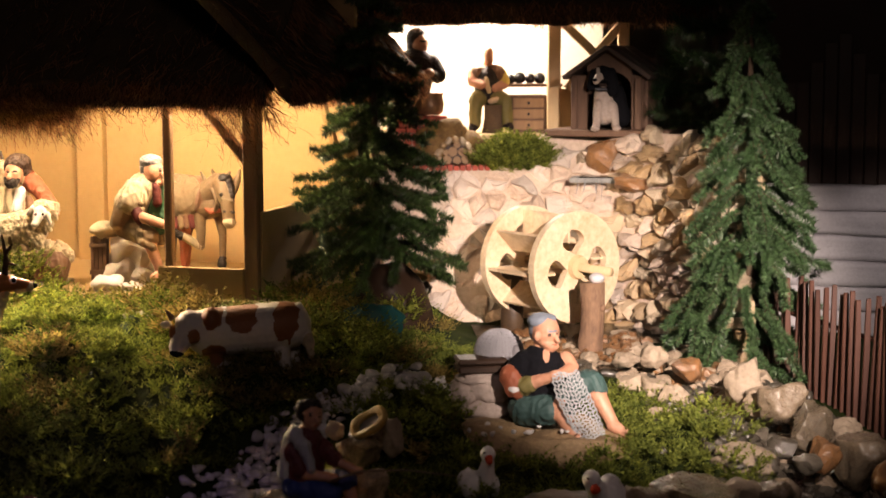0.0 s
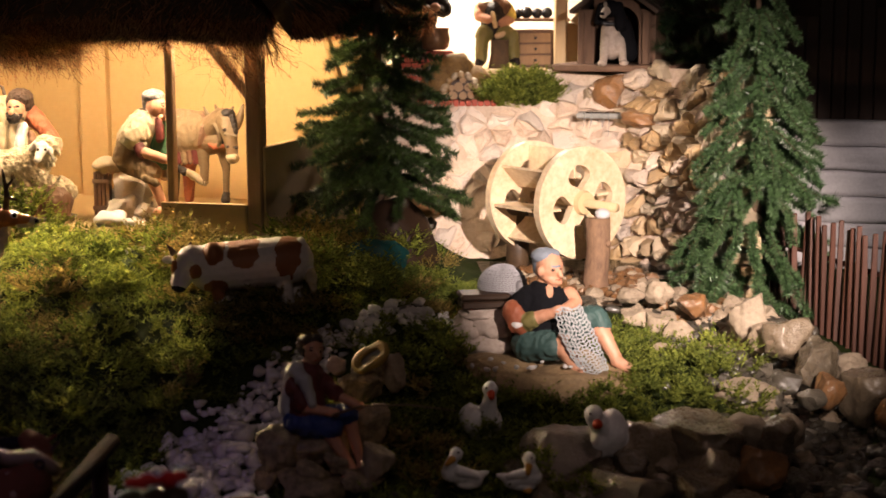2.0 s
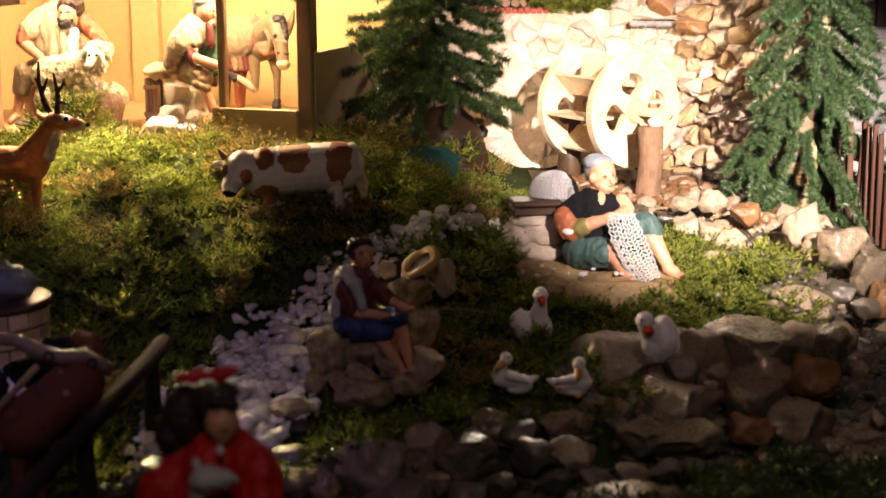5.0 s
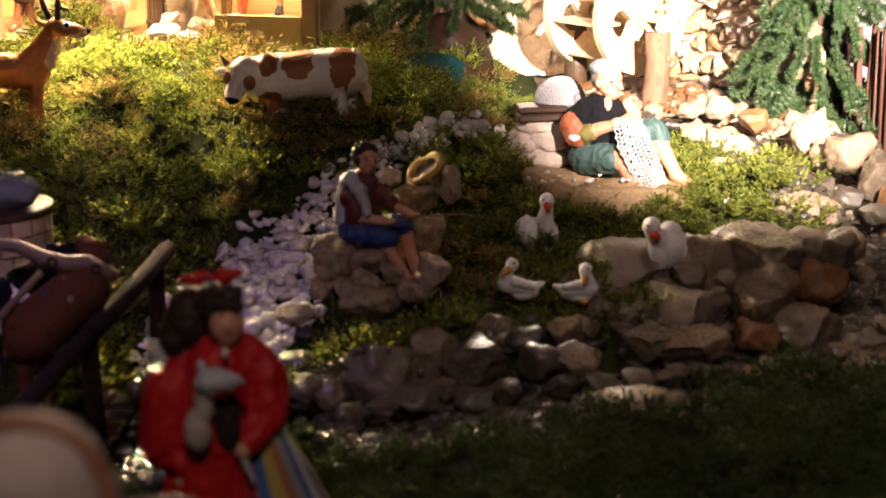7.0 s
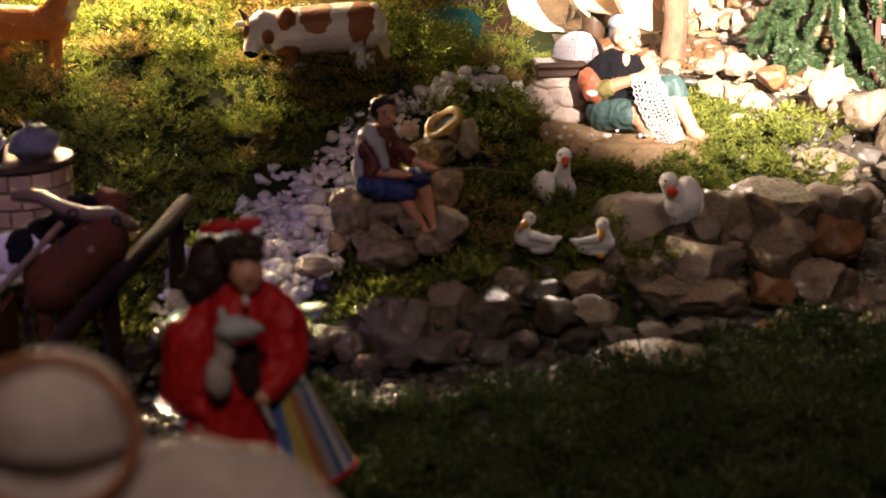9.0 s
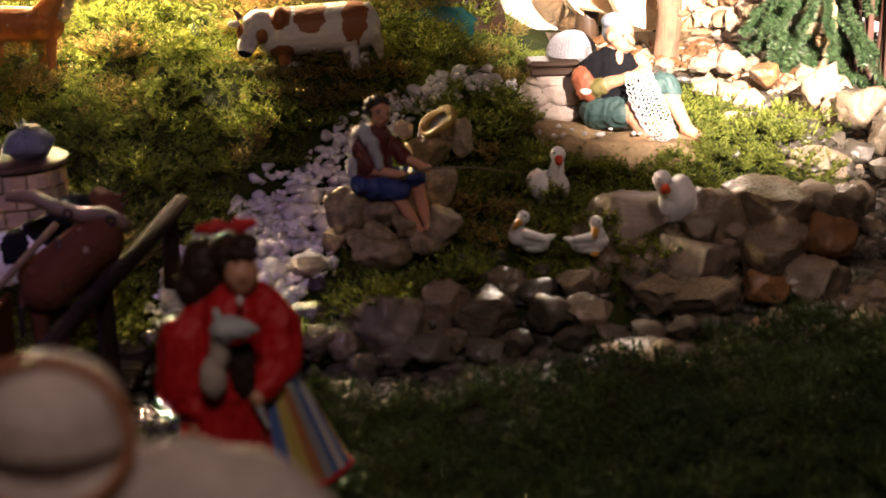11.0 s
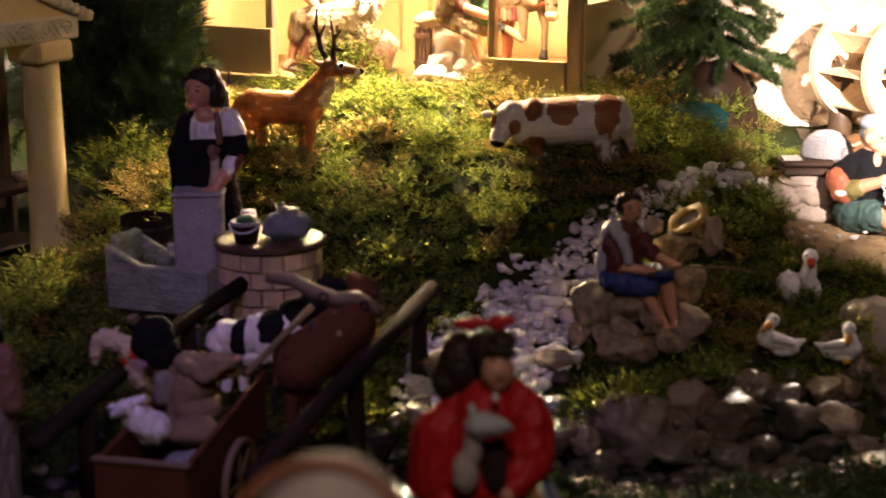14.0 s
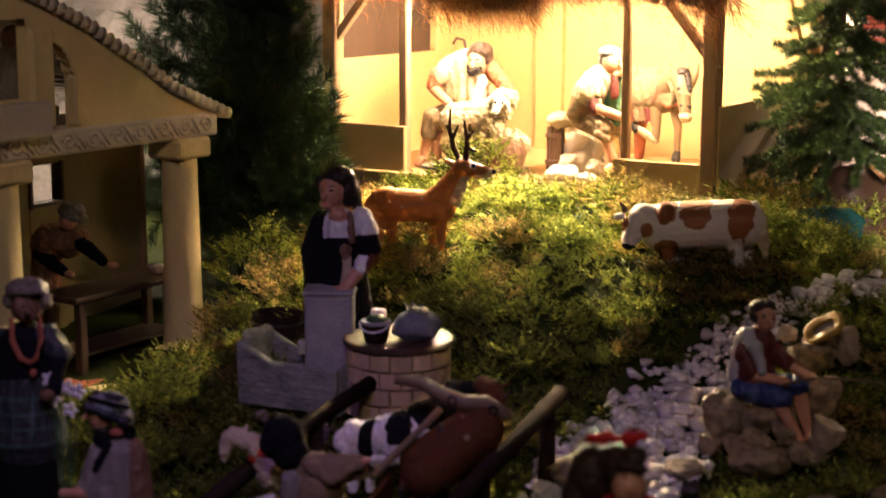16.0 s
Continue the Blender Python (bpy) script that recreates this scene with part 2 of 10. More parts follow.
for key, c in (("black_cloth", (0.007, 0.007, 0.009)), ("teal_cloth", (0.045, 0.085, 0.080)), ("rust_cloth", (0.30, 0.09, 0.045)),
               ("olive_cloth", (0.17, 0.145, 0.05)), ("grey_hair", (0.19, 0.18, 0.18)), ("dark_hair", (0.018, 0.012, 0.010)),
               ("brown_hair", (0.055, 0.032, 0.022)), ("maroon_cloth", (0.11, 0.025, 0.022)), ("blue_cloth", (0.025, 0.045, 0.17)),
               ("pale_cloth", (0.42, 0.43, 0.44)), ("white_cloth", (0.70, 0.68, 0.68)), ("beige_cloth", (0.40, 0.32, 0.21)),
               # dark board added to keep the side opening dark
               ("brown_cloth", (0.16, 0.085, 0.05)), ("red_cloth", (0.44, 0.010, 0.012)), ("tan_cloth", (0.21, 0.15, 0.09)),
               ("grey_cloth", (0.20, 0.18, 0.15)), ("cow_white", (0.72, 0.66, 0.60)), ("cow_brown", (0.27, 0.10, 0.035)),
               ("deer_coat", (0.42, 0.17, 0.045)), ("wool", (0.50, 0.41, 0.27)), ("donkey_coat", (0.145, 0.095, 0.050)),
               ("feather", (0.78, 0.77, 0.78)), ("beak_red", (0.55, 0.06, 0.02)), ("beak_yellow", (0.60, 0.30, 0.05)),
               ("horse_coat", (0.095, 0.036, 0.016)), ("net_cord", (0.30, 0.29, 0.31)), ("box_wood", (0.035, 0.018, 0.010)), ("antler", (0.05, 0.022, 0.012)),
               ("yoke_wood", (0.16, 0.115, 0.068)), ("orange_cloth", (0.55, 0.24, 0.10)), ("coral_cloth", (0.33, 0.10, 0.05)),
               ("green_cloth", (0.03, 0.09, 0.04)), ("stripe_blue", (0.10, 0.20, 0.50)), ("stripe_yellow", (0.65, 0.50, 0.12)),
               ("check_cloth", (0.030, 0.036, 0.038)), ("ash_hair", (0.17, 0.145, 0.105)), ("doll_hair", (0.028, 0.016, 0.012)), ("stripe_olive", (0.27, 0.18, 0.035)), ("blue_hair", (0.19, 0.215, 0.26))):
    paint(key, c, 0.95 if key in ("black_cloth", "horse_coat", "tan_cloth") else 0.55)

# ---- builders ----
import collections
from mathutils.bvhtree import BVHTree

def part(name, bm, material, parent=None, label="", smooth=False):
    """Link a bmesh as one mesh object; under its parent, in the parent's own space."""
    me = bpy.data.meshes.new(name)
    bm.to_mesh(me)
    bm.free()
    for m in material if isinstance(material, (list, tuple)) else [material]:
        me.materials.append(M[m] if isinstance(m, str) else m)
    if smooth:
        me.polygons.foreach_set("use_smooth", [True] * len(me.polygons))
    ob = new(name, me)
    if parent:
        ob.parent = parent
    if label:
        ob["label"] = label
    return ob


def thing(name, m, label, category, group="", kind=""):
    ob = new(name)
    ob.empty_display_size = 0.02
    ob.matrix_world = m
    return tagged(ob, label, category, group, kind)


def bits(name, verts, faces, material):
    """A mesh object from arrays; faces is n x 3 or n x 4."""
    me = bpy.data.meshes.new(name)
    n, k = faces.shape
    me.vertices.add(len(verts))
    me.vertices.foreach_set("co", np.ascontiguousarray(verts, dtype=np.float32).ravel())
    me.loops.add(n * k)
    me.loops.foreach_set("vertex_index", np.ascontiguousarray(faces, dtype=np.int32).ravel())
    me.polygons.add(n)
    me.polygons.foreach_set("loop_start", np.arange(0, n * k, k, dtype=np.int32))
    me.update(calc_edges=True)
    me.validate()
    me.materials.append(M[material])
    return new(name, me)


def box(bm, x0, x1, y0, y1, z0, z1, bevel=0.002, m=None):
    """A bevelled box into bm, moved by m."""
    out = bmesh.ops.create_cube(bm, size=1.0)
    vs = out["verts"]
    for v in vs:
        v.co = Vector(((x0 + x1) / 2 + v.co.x * (x1 - x0), (y0 + y1) / 2 + v.co.y * (y1 - y0), (z0 + z1) / 2 + v.co.z * (z1 - z0)))
        if m:
            v.co = m @ v.co
    if bevel:
        es = list({e for v in vs for e in v.link_edges})
        bmesh.ops.bevel(bm, geom=es, offset=bevel, segments=1, affect="EDGES", profile=0.5)
    return bm


def boxed(name, dims, material, parent, bevel=0.002, label="", m=None):
    return part(name, box(bmesh.new(), *dims, bevel, m), material, parent, label)


def tube(bm, points, radii, seg=10, wobble=0.0, mi=0, close=True):
    """A tapered tube through points, with rounded ends."""
    pts = [Vector(p) for p in points]
    rings = []
    a0 = (pts[1] - pts[0]).normalized()
    side = a0.orthogonal().normalized()
    for i, p in enumerate(pts):
        d = ((pts[min(i + 1, len(pts) - 1)] - pts[max(i - 1, 0)])).normalized()
        side = (side - d * side.dot(d)).normalized()
        up = d.cross(side)
        ring = []
        for k in range(seg):
            t = 2 * math.pi * k / seg
            r = radii[i] * (1 + wobble * noise.noise(Vector((p.x * 40 + math.cos(t), p.y * 40 + math.sin(t), p.z * 40))))
            ring.append(bm.verts.new(p + side * (r * math.cos(t)) + up * (r * math.sin(t))))
        rings.append(ring)
    for a, b in zip(rings, rings[1:]):
        for k in range(seg):
            bm.faces.new((a[k], a[(k + 1) % seg], b[(k + 1) % seg], b[k])).material_index = mi
    if close:
        for ring, flip in ((rings[0], True), (rings[-1], False)):
            bm.faces.new(list(reversed(ring)) if flip else ring).material_index = mi
    return bm


def limb(bm, p0, p1, r0, r1, mi=0, seg=12):
    """A tapered limb with round ends."""
    p0, p1 = Vector(p0), Vector(p1)
    d = (p1 - p0)
    if d.length < 1e-6:
        d = Vector((0, 0, 1e-5))
    n = d.normalized()
    pts, rs = [], []
    for a in (-78, -52, -26, 0):
        pts.append(p0 + n * (r0 * math.sin(radians(a))))
        rs.append(r0 * math.cos(radians(a)))
    for a in (0, 26, 52, 78):
        pts.append(p1 + n * (r1 * math.sin(radians(a))))
        rs.append(r1 * math.cos(radians(a)))
    return tube(bm, pts, rs, seg, mi=mi)


def ball(bm, c, r, mi=0, turn=(0, 0, 0), seg=14):
    """An ellipsoid at c with half-axes r."""
    m = pose(*c, *turn) @ Matrix.Diagonal((*r, 1))
    out = bmesh.ops.create_uvsphere(bm, u_segments=seg, v_segments=max(6, seg * 2 // 3), radius=1.0, matrix=m)
    for v in out["verts"]:
        for f in v.link_faces:
            f.material_index = mi
    return bm


def figure(name, base, label, category, pieces, group="", voxel=0.0022):
    """A figurine as one sculpted mesh: limbs ('l', p0, p1, r0, r1, paint) and balls ('b', centre, half-axes, paint), fused into one skin.
    Zones ('p', centre, half-axes, paint) recolour the skin inside them."""
    bm = bmesh.new()
    keys = []
    for q in pieces:
        key = q[5] if q[0] == "l" else q[3]
        if key not in keys:
            keys.append(key)
        if q[0] == "p":
            continue
        if q[0] == "l":
            limb(bm, q[1], q[2], q[3], q[4], keys.index(key), 20)
        else:
            ball(bm, q[1], q[2], keys.index(key), seg=20)
    me = bpy.data.meshes.new("clay")
    bm.to_mesh(me)
    tree = BVHTree.FromBMesh(bm)
    bm.faces.ensure_lookup_table()
    owner = [f.material_index for f in bm.faces]
    bm.free()
    clay = new("clay", me)
    fuse = clay.modifiers.new("fuse", "REMESH")
    fuse.mode, fuse.voxel_size = "VOXEL", voxel
    soft = clay.modifiers.new("soft", "SMOOTH")
    soft.factor, soft.iterations = 0.5, (3 if voxel < 0.0025 else 6)
    skin = bpy.data.meshes.new_from_object(clay.evaluated_get(bpy.context.evaluated_depsgraph_get()))
    bpy.data.objects.remove(clay)
    skin.name = name
    kinds = []
    for p in skin.polygons:
        c = p.center
        k = owner[tree.find_nearest(c)[2]]
        for q in pieces:
            if q[0] == "p":
                d = sum(((c[i] - q[1][i]) / q[2][i]) ** 2 for i in range(3))
                if d + 0.45 * noise.noise(c * 70) < 1:
                    k = keys.index(q[3])
        kinds.append(k)
    skin.materials.clear()
    for k in keys:
        skin.materials.append(M[k])
    skin.polygons.foreach_set("material_index", kinds)
    skin.polygons.foreach_set("use_smooth", [True] * len(kinds))
    of = {}
    for p, k in zip(skin.polygons, kinds):
        for v in p.vertices:
            of[v] = k
    n = len(skin.vertices)
    co, nor = np.zeros(n * 3, np.float32), np.zeros(n * 3, np.float32)
    skin.vertices.foreach_get("co", co)
    skin.vertex_normals.foreach_get("vector", nor)
    co, nor = co.reshape(-1, 3), nor.reshape(-1, 3)
    lift = np.zeros(n, np.float32)
    for i in range(n):
        key = keys[of.get(i, 0)]
        c = Vector(co[i])
        if "cloth" in key or key in ("canvas", "grey_bag"):
            lift[i] = (0.4 if key == "black_cloth" else 1.0) * 0.0019 * (1 - 3 * abs(noise.noise(Vector((c.x * 70, c.y * 70, c.z * 22))))) + 0.0012 * noise.noise(c * 120)
        elif key == "wool":
            lift[i] = 0.0034 * noise.noise(c * 95) + 0.0026 * noise.noise(c * 230)
        elif key in ("dark_hair", "brown_hair", "grey_hair", "doll_hair", "ash_hair"):
            lift[i] = 0.0020 * noise.noise(c * 170) + 0.0014 * noise.noise(c * 330)
        else:
            lift[i] = 0.0008 * noise.noise(c * 110)
    skin.vertices.foreach_set("co", (co + nor * lift[:, None]).ravel())
    skin.update()
    ob = new(name, skin)
    ob.matrix_world = pose(*base)
    return tagged(ob, label, category, group)


def lerp(xs, ys, x):
    return float(np.interp(x, xs, ys))


def ease(a, b, x):
    t = min(1, max(0, (x - a) / (b - a)))
    return t * t * (3 - 2 * t)

# ---- figurines ----
figure('fisherman_figure', (0.311, 2.860, 0.241), 'seated old man figurine with black shirt and bare feet', 'figurine', [
    ('b', (0.0127, 0.0000, 0.1669), (0.0262, 0.0293, 0.0325), 'skin'),
    ('b', (0.0047, 0.0060, 0.1866), (0.0262, 0.0272, 0.0157), 'blue_hair'),
    ('b', (-0.0066, 0.0120, 0.1714), (0.0115, 0.0230, 0.0230), 'blue_hair'),
    ('b', (0.0167, 0.0040, 0.1908), (0.0168, 0.0209, 0.0094), 'blue_hair'),
    ('b', (-0.0061, -0.0240, 0.1626), (0.0063, 0.0052, 0.0094), 'skin'),
    ('l', (0.0285, -0.0240, 0.1623), (0.0314, -0.0270, 0.1546), 0.0038, 0.0048, 'skin'),
    ('b', (0.0218, -0.0160, 0.1426), (0.0147, 0.0126, 0.0094), 'skin'),
    ('b', (0.0130, -0.0200, 0.1475), (0.0126, 0.0084, 0.0084), 'skin'),
    ('p', (0.0237, -0.0280, 0.1721), (0.0105, 0.0147, 0.0021), 'blue_hair'),
    ('p', (0.0166, -0.0300, 0.1654), (0.0042, 0.0147, 0.0023), 'brown_hair'),
    ('p', (0.0330, -0.0280, 0.1659), (0.0037, 0.0147, 0.0023), 'brown_hair'),
    ('p', (0.0272, -0.0300, 0.1469), (0.0063, 0.0126, 0.0017), 'rust_cloth'),
    ('l', (0.0072, 0.0000, 0.1402), (0.0092, -0.0050, 0.1182), 0.0157, 0.0189, 'skin'),
    ('l', (0.0019, 0.0000, 0.1008), (-0.0109, 0.0040, 0.0394), 0.0429, 0.0461, 'black_cloth'),
    ('l', (-0.0233, -0.0040, 0.1059), (-0.0399, -0.0080, 0.0901), 0.0283, 0.0272, 'black_cloth'),
    ('l', (0.0373, 0.0040, 0.1061), (0.0448, -0.0040, 0.0970), 0.0199, 0.0189, 'black_cloth'),
    ('p', (0.0109, -0.0340, 0.1283), (0.0070, 0.0220, 0.0125), 'skin'),
    ('l', (-0.0508, -0.0160, 0.0875), (-0.0454, -0.0280, 0.0669), 0.0230, 0.0199, 'rust_cloth'),
    ('p', (-0.0525, -0.0500, 0.0680), (0.0115, 0.0230, 0.0052), 'white_cloth'),
    ('l', (-0.0299, -0.0360, 0.0724), (-0.0222, -0.0400, 0.0762), 0.0168, 0.0147, 'olive_cloth'),
    ('l', (-0.0201, -0.0400, 0.0772), (0.0156, -0.0550, 0.0920), 0.0115, 0.0094, 'skin'),
    ('b', (0.0242, -0.0580, 0.0966), (0.0136, 0.0115, 0.0094), 'skin'),
    ('l', (0.0216, -0.0620, 0.1024), (0.0354, -0.0640, 0.1047), 0.0042, 0.0037, 'skin'),
    ('l', (0.0236, -0.0640, 0.0936), (0.0364, -0.0660, 0.0959), 0.0042, 0.0037, 'skin'),
    ('l', (0.0510, 0.0000, 0.1149), (0.0609, -0.0140, 0.1028), 0.0147, 0.0126, 'skin'),
    ('l', (0.0607, -0.0160, 0.1011), (0.0353, -0.0500, 0.0971), 0.0115, 0.0094, 'skin'),
    ('b', (-0.0131, 0.0000, 0.0255), (0.0440, 0.0419, 0.0314), 'teal_cloth'),
    ('l', (-0.0228, -0.0150, 0.0265), (0.0146, -0.0500, 0.0292), 0.0346, 0.0262, 'teal_cloth'),
    ('b', (0.0316, -0.0600, 0.0373), (0.0178, 0.0178, 0.0157), 'skin'),
    ('l', (0.0197, -0.0600, 0.0250), (0.0452, -0.0660, 0.0322), 0.0157, 0.0147, 'teal_cloth'),
    ('l', (0.0332, -0.0660, 0.0261), (0.0620, -0.0880, -0.0129), 0.0168, 0.0105, 'skin'),
    ('l', (0.0618, -0.0900, -0.0145), (0.0805, -0.1050, -0.0298), 0.0115, 0.0084, 'skin'),
    ('l', (0.0295, 0.0120, 0.0396), (0.0916, 0.0000, 0.0687), 0.0262, 0.0251, 'teal_cloth'),
    ('l', (0.0998, 0.0000, 0.0708), (0.1079, -0.0040, 0.0568), 0.0220, 0.0199, 'teal_cloth'),
    ('l', (0.1057, -0.0060, 0.0530), (0.1351, -0.0300, -0.0011), 0.0178, 0.0115, 'skin'),
    ('l', (0.1349, -0.0320, -0.0049), (0.1635, -0.0500, -0.0201), 0.0126, 0.0084, 'skin'),
], voxel=0.0018)
figure('boy_figure', (-0.090, 2.420, 0.221), 'seated boy figurine in a maroon shirt and blue trousers', 'figurine', [
    ('b', (-0.006, 0.000, 0.133), (0.0169, 0.0204, 0.0222), 'skin'),
    ('b', (-0.004, -0.005, 0.123), (0.0124, 0.0142, 0.0106), 'skin'),
    ('b', (-0.010, 0.005, 0.147), (0.0204, 0.0195, 0.0124), 'dark_hair'),
    ('b', (-0.022, 0.007, 0.138), (0.0098, 0.0160, 0.0142), 'dark_hair'),
    ('l', (-0.018, -0.012, 0.135), (-0.020, -0.011, 0.127), 0.0035, 0.0027, 'dark_hair'),
    ('l', (0.002, -0.020, 0.133), (0.004, -0.021, 0.128), 0.0023, 0.0030, 'skin'),
    ('p', (-0.007, -0.021, 0.137), (0.0032, 0.0089, 0.0016), 'dark_hair'),
    ('p', (0.007, -0.016, 0.134), (0.0027, 0.0089, 0.0016), 'dark_hair'),
    ('p', (-0.007, -0.021, 0.141), (0.0044, 0.0089, 0.0012), 'brown_hair'),
    ('p', (0.008, -0.016, 0.139), (0.0035, 0.0089, 0.0012), 'brown_hair'),
    ('p', (0.000, -0.021, 0.121), (0.0040, 0.0089, 0.0012), 'beak_red'),
    ('l', (-0.014, 0.000, 0.114), (-0.014, 0.000, 0.104), 0.0089, 0.0115, 'skin'),
    ('l', (-0.016, 0.000, 0.091), (-0.017, 0.004, 0.034), 0.0266, 0.0284, 'maroon_cloth'),
    ('l', (-0.032, 0.007, 0.097), (-0.046, 0.011, 0.039), 0.0177, 0.0160, 'pale_cloth'),
    ('l', (-0.031, -0.014, 0.105), (-0.020, -0.027, 0.093), 0.0124, 0.0106, 'pale_cloth'),
    ('l', (-0.018, -0.028, 0.092), (-0.007, -0.032, 0.057), 0.0098, 0.0071, 'pale_cloth'),
    ('l', (-0.037, -0.009, 0.080), (-0.023, -0.020, 0.051), 0.0133, 0.0124, 'maroon_cloth'),
    ('l', (-0.021, -0.021, 0.047), (0.025, -0.032, 0.041), 0.0089, 0.0071, 'skin'),
    ('b', (0.028, -0.034, 0.041), (0.0080, 0.0080, 0.0071), 'skin'),
    ('l', (0.003, 0.004, 0.088), (0.031, -0.011, 0.064), 0.0124, 0.0115, 'maroon_cloth'),
    ('l', (0.033, -0.012, 0.063), (0.065, -0.025, 0.049), 0.0080, 0.0071, 'skin'),
    ('b', (0.068, -0.027, 0.050), (0.0071, 0.0071, 0.0062), 'skin'),
    ('b', (-0.024, 0.000, 0.020), (0.0302, 0.0302, 0.0195), 'blue_cloth'),
    ('l', (-0.017, -0.009, 0.019), (0.022, -0.023, 0.015), 0.0213, 0.0186, 'blue_cloth'),
    ('l', (-0.004, 0.011, 0.023), (0.047, -0.011, 0.031), 0.0195, 0.0169, 'blue_cloth'),
    ('l', (0.015, -0.023, 0.011), (0.055, -0.030, -0.051), 0.0115, 0.0071, 'skin'),
    ('l', (0.050, -0.012, 0.026), (0.067, -0.021, -0.043), 0.0115, 0.0071, 'skin'),
    ('l', (0.055, -0.030, -0.055), (0.072, -0.039, -0.061), 0.0071, 0.0062, 'skin'),
    ('l', (0.067, -0.021, -0.046), (0.079, -0.030, -0.053), 0.0071, 0.0062, 'skin'),
], voxel=0.0013)
figure('goose_figure', (0.175, 2.600, 0.156), 'white goose figurine with a red beak in moss', 'figurine', [
    ('b', (0.0029, 0.0000, 0.0319), (0.0333, 0.0286, 0.0267), 'feather'),
    ('b', (-0.0120, 0.0080, 0.0379), (0.0209, 0.0209, 0.0209), 'feather'),
    ('l', (-0.0158, 0.0100, 0.0473), (-0.0120, 0.0120, 0.0567), 0.0114, 0.0048, 'feather'),
    ('l', (0.0146, -0.0080, 0.0417), (0.0197, -0.0120, 0.0740), 0.0190, 0.0114, 'feather'),
    ('b', (0.0195, -0.0120, 0.0895), (0.0133, 0.0143, 0.0143), 'feather'),
    ('l', (0.0204, -0.0260, 0.0850), (0.0210, -0.0310, 0.0804), 0.0067, 0.0052, 'beak_red'),
    ('b', (0.0291, -0.0080, 0.0317), (0.0114, 0.0133, 0.0209), 'feather'),
    ('b', (0.0088, 0.0000, 0.0101), (0.0248, 0.0209, 0.0133), 'feather'),
    ('p', (0.0127, -0.0260, 0.0948), (0.0019, 0.0086, 0.0019), 'black_cloth'),
], voxel=0.0016)
figure('goose_figure', (0.394, 2.500, 0.152), 'white goose figurine with a red beak among rocks', 'figurine', [
    ('b', (-0.0101, 0.0000, 0.0328), (0.0311, 0.0275, 0.0348), 'feather'),
    ('b', (-0.0242, -0.0100, 0.0260), (0.0201, 0.0183, 0.0275), 'feather'),
    ('l', (-0.0046, 0.0060, 0.0579), (0.0135, 0.0060, 0.0176), 0.0201, 0.0220, 'feather'),
    ('l', (-0.0190, -0.0080, 0.0445), (-0.0362, -0.0140, 0.0689), 0.0183, 0.0146, 'feather'),
    ('b', (-0.0376, -0.0160, 0.0751), (0.0156, 0.0165, 0.0156), 'feather'),
    ('b', (-0.0342, -0.0340, 0.0627), (0.0092, 0.0073, 0.0082), 'beak_red'),
    ('l', (0.0180, 0.0080, 0.0045), (0.0261, 0.0100, -0.0029), 0.0110, 0.0055, 'feather'),
    ('p', (-0.0456, -0.0340, 0.0796), (0.0022, 0.0082, 0.0022), 'black_cloth'),
], voxel=0.0016)
figure('duck_figure', (0.140, 2.400, 0.137), 'small white duck figurine with a yellow beak', 'figurine', [
    ('l', (-0.0205, 0.0000, 0.0212), (0.0162, 0.0000, 0.0097), 0.0158, 0.0141, 'feather'),
    ('l', (0.0162, 0.0000, 0.0116), (0.0367, 0.0000, 0.0216), 0.0105, 0.0035, 'feather'),
    ('l', (-0.0233, -0.0030, 0.0313), (-0.0182, -0.0050, 0.0439), 0.0105, 0.0088, 'feather'),
    ('b', (-0.0129, -0.0050, 0.0530), (0.0105, 0.0114, 0.0114), 'feather'),
    ('l', (-0.0195, -0.0140, 0.0473), (-0.0285, -0.0180, 0.0411), 0.0053, 0.0035, 'beak_yellow'),
    ('b', (0.0056, 0.0000, 0.0033), (0.0211, 0.0158, 0.0088), 'feather'),
    ('l', (-0.0095, -0.0120, 0.0273), (0.0190, -0.0120, 0.0187), 0.0079, 0.0053, 'feather'),
    ('p', (-0.0100, -0.0160, 0.0579), (0.0018, 0.0070, 0.0018), 'black_cloth'),
], voxel=0.0014)
figure('duck_figure', (0.227, 2.380, 0.130), 'small white duck figurine with a yellow beak', 'figurine', [
    ('l', (0.0183, 0.0000, 0.0254), (-0.0135, 0.0000, 0.0202), 0.0157, 0.0139, 'feather'),
    ('l', (-0.0153, 0.0000, 0.0220), (-0.0349, 0.0000, 0.0296), 0.0105, 0.0035, 'feather'),
    ('l', (0.0178, -0.0030, 0.0355), (0.0138, -0.0050, 0.0490), 0.0113, 0.0087, 'feather'),
    ('b', (0.0128, -0.0050, 0.0563), (0.0105, 0.0113, 0.0113), 'feather'),
    ('l', (0.0112, -0.0140, 0.0470), (0.0102, -0.0180, 0.0371), 0.0052, 0.0039, 'beak_yellow'),
    ('b', (0.0053, 0.0000, 0.0117), (0.0209, 0.0157, 0.0078), 'feather'),
    ('b', (0.0102, -0.0140, 0.0075), (0.0078, 0.0061, 0.0044), 'beak_yellow'),
    ('l', (0.0046, -0.0120, 0.0345), (-0.0200, -0.0120, 0.0311), 0.0078, 0.0052, 'feather'),
    ('p', (0.0161, -0.0160, 0.0602), (0.0017, 0.0070, 0.0017), 'black_cloth'),
], voxel=0.0014)
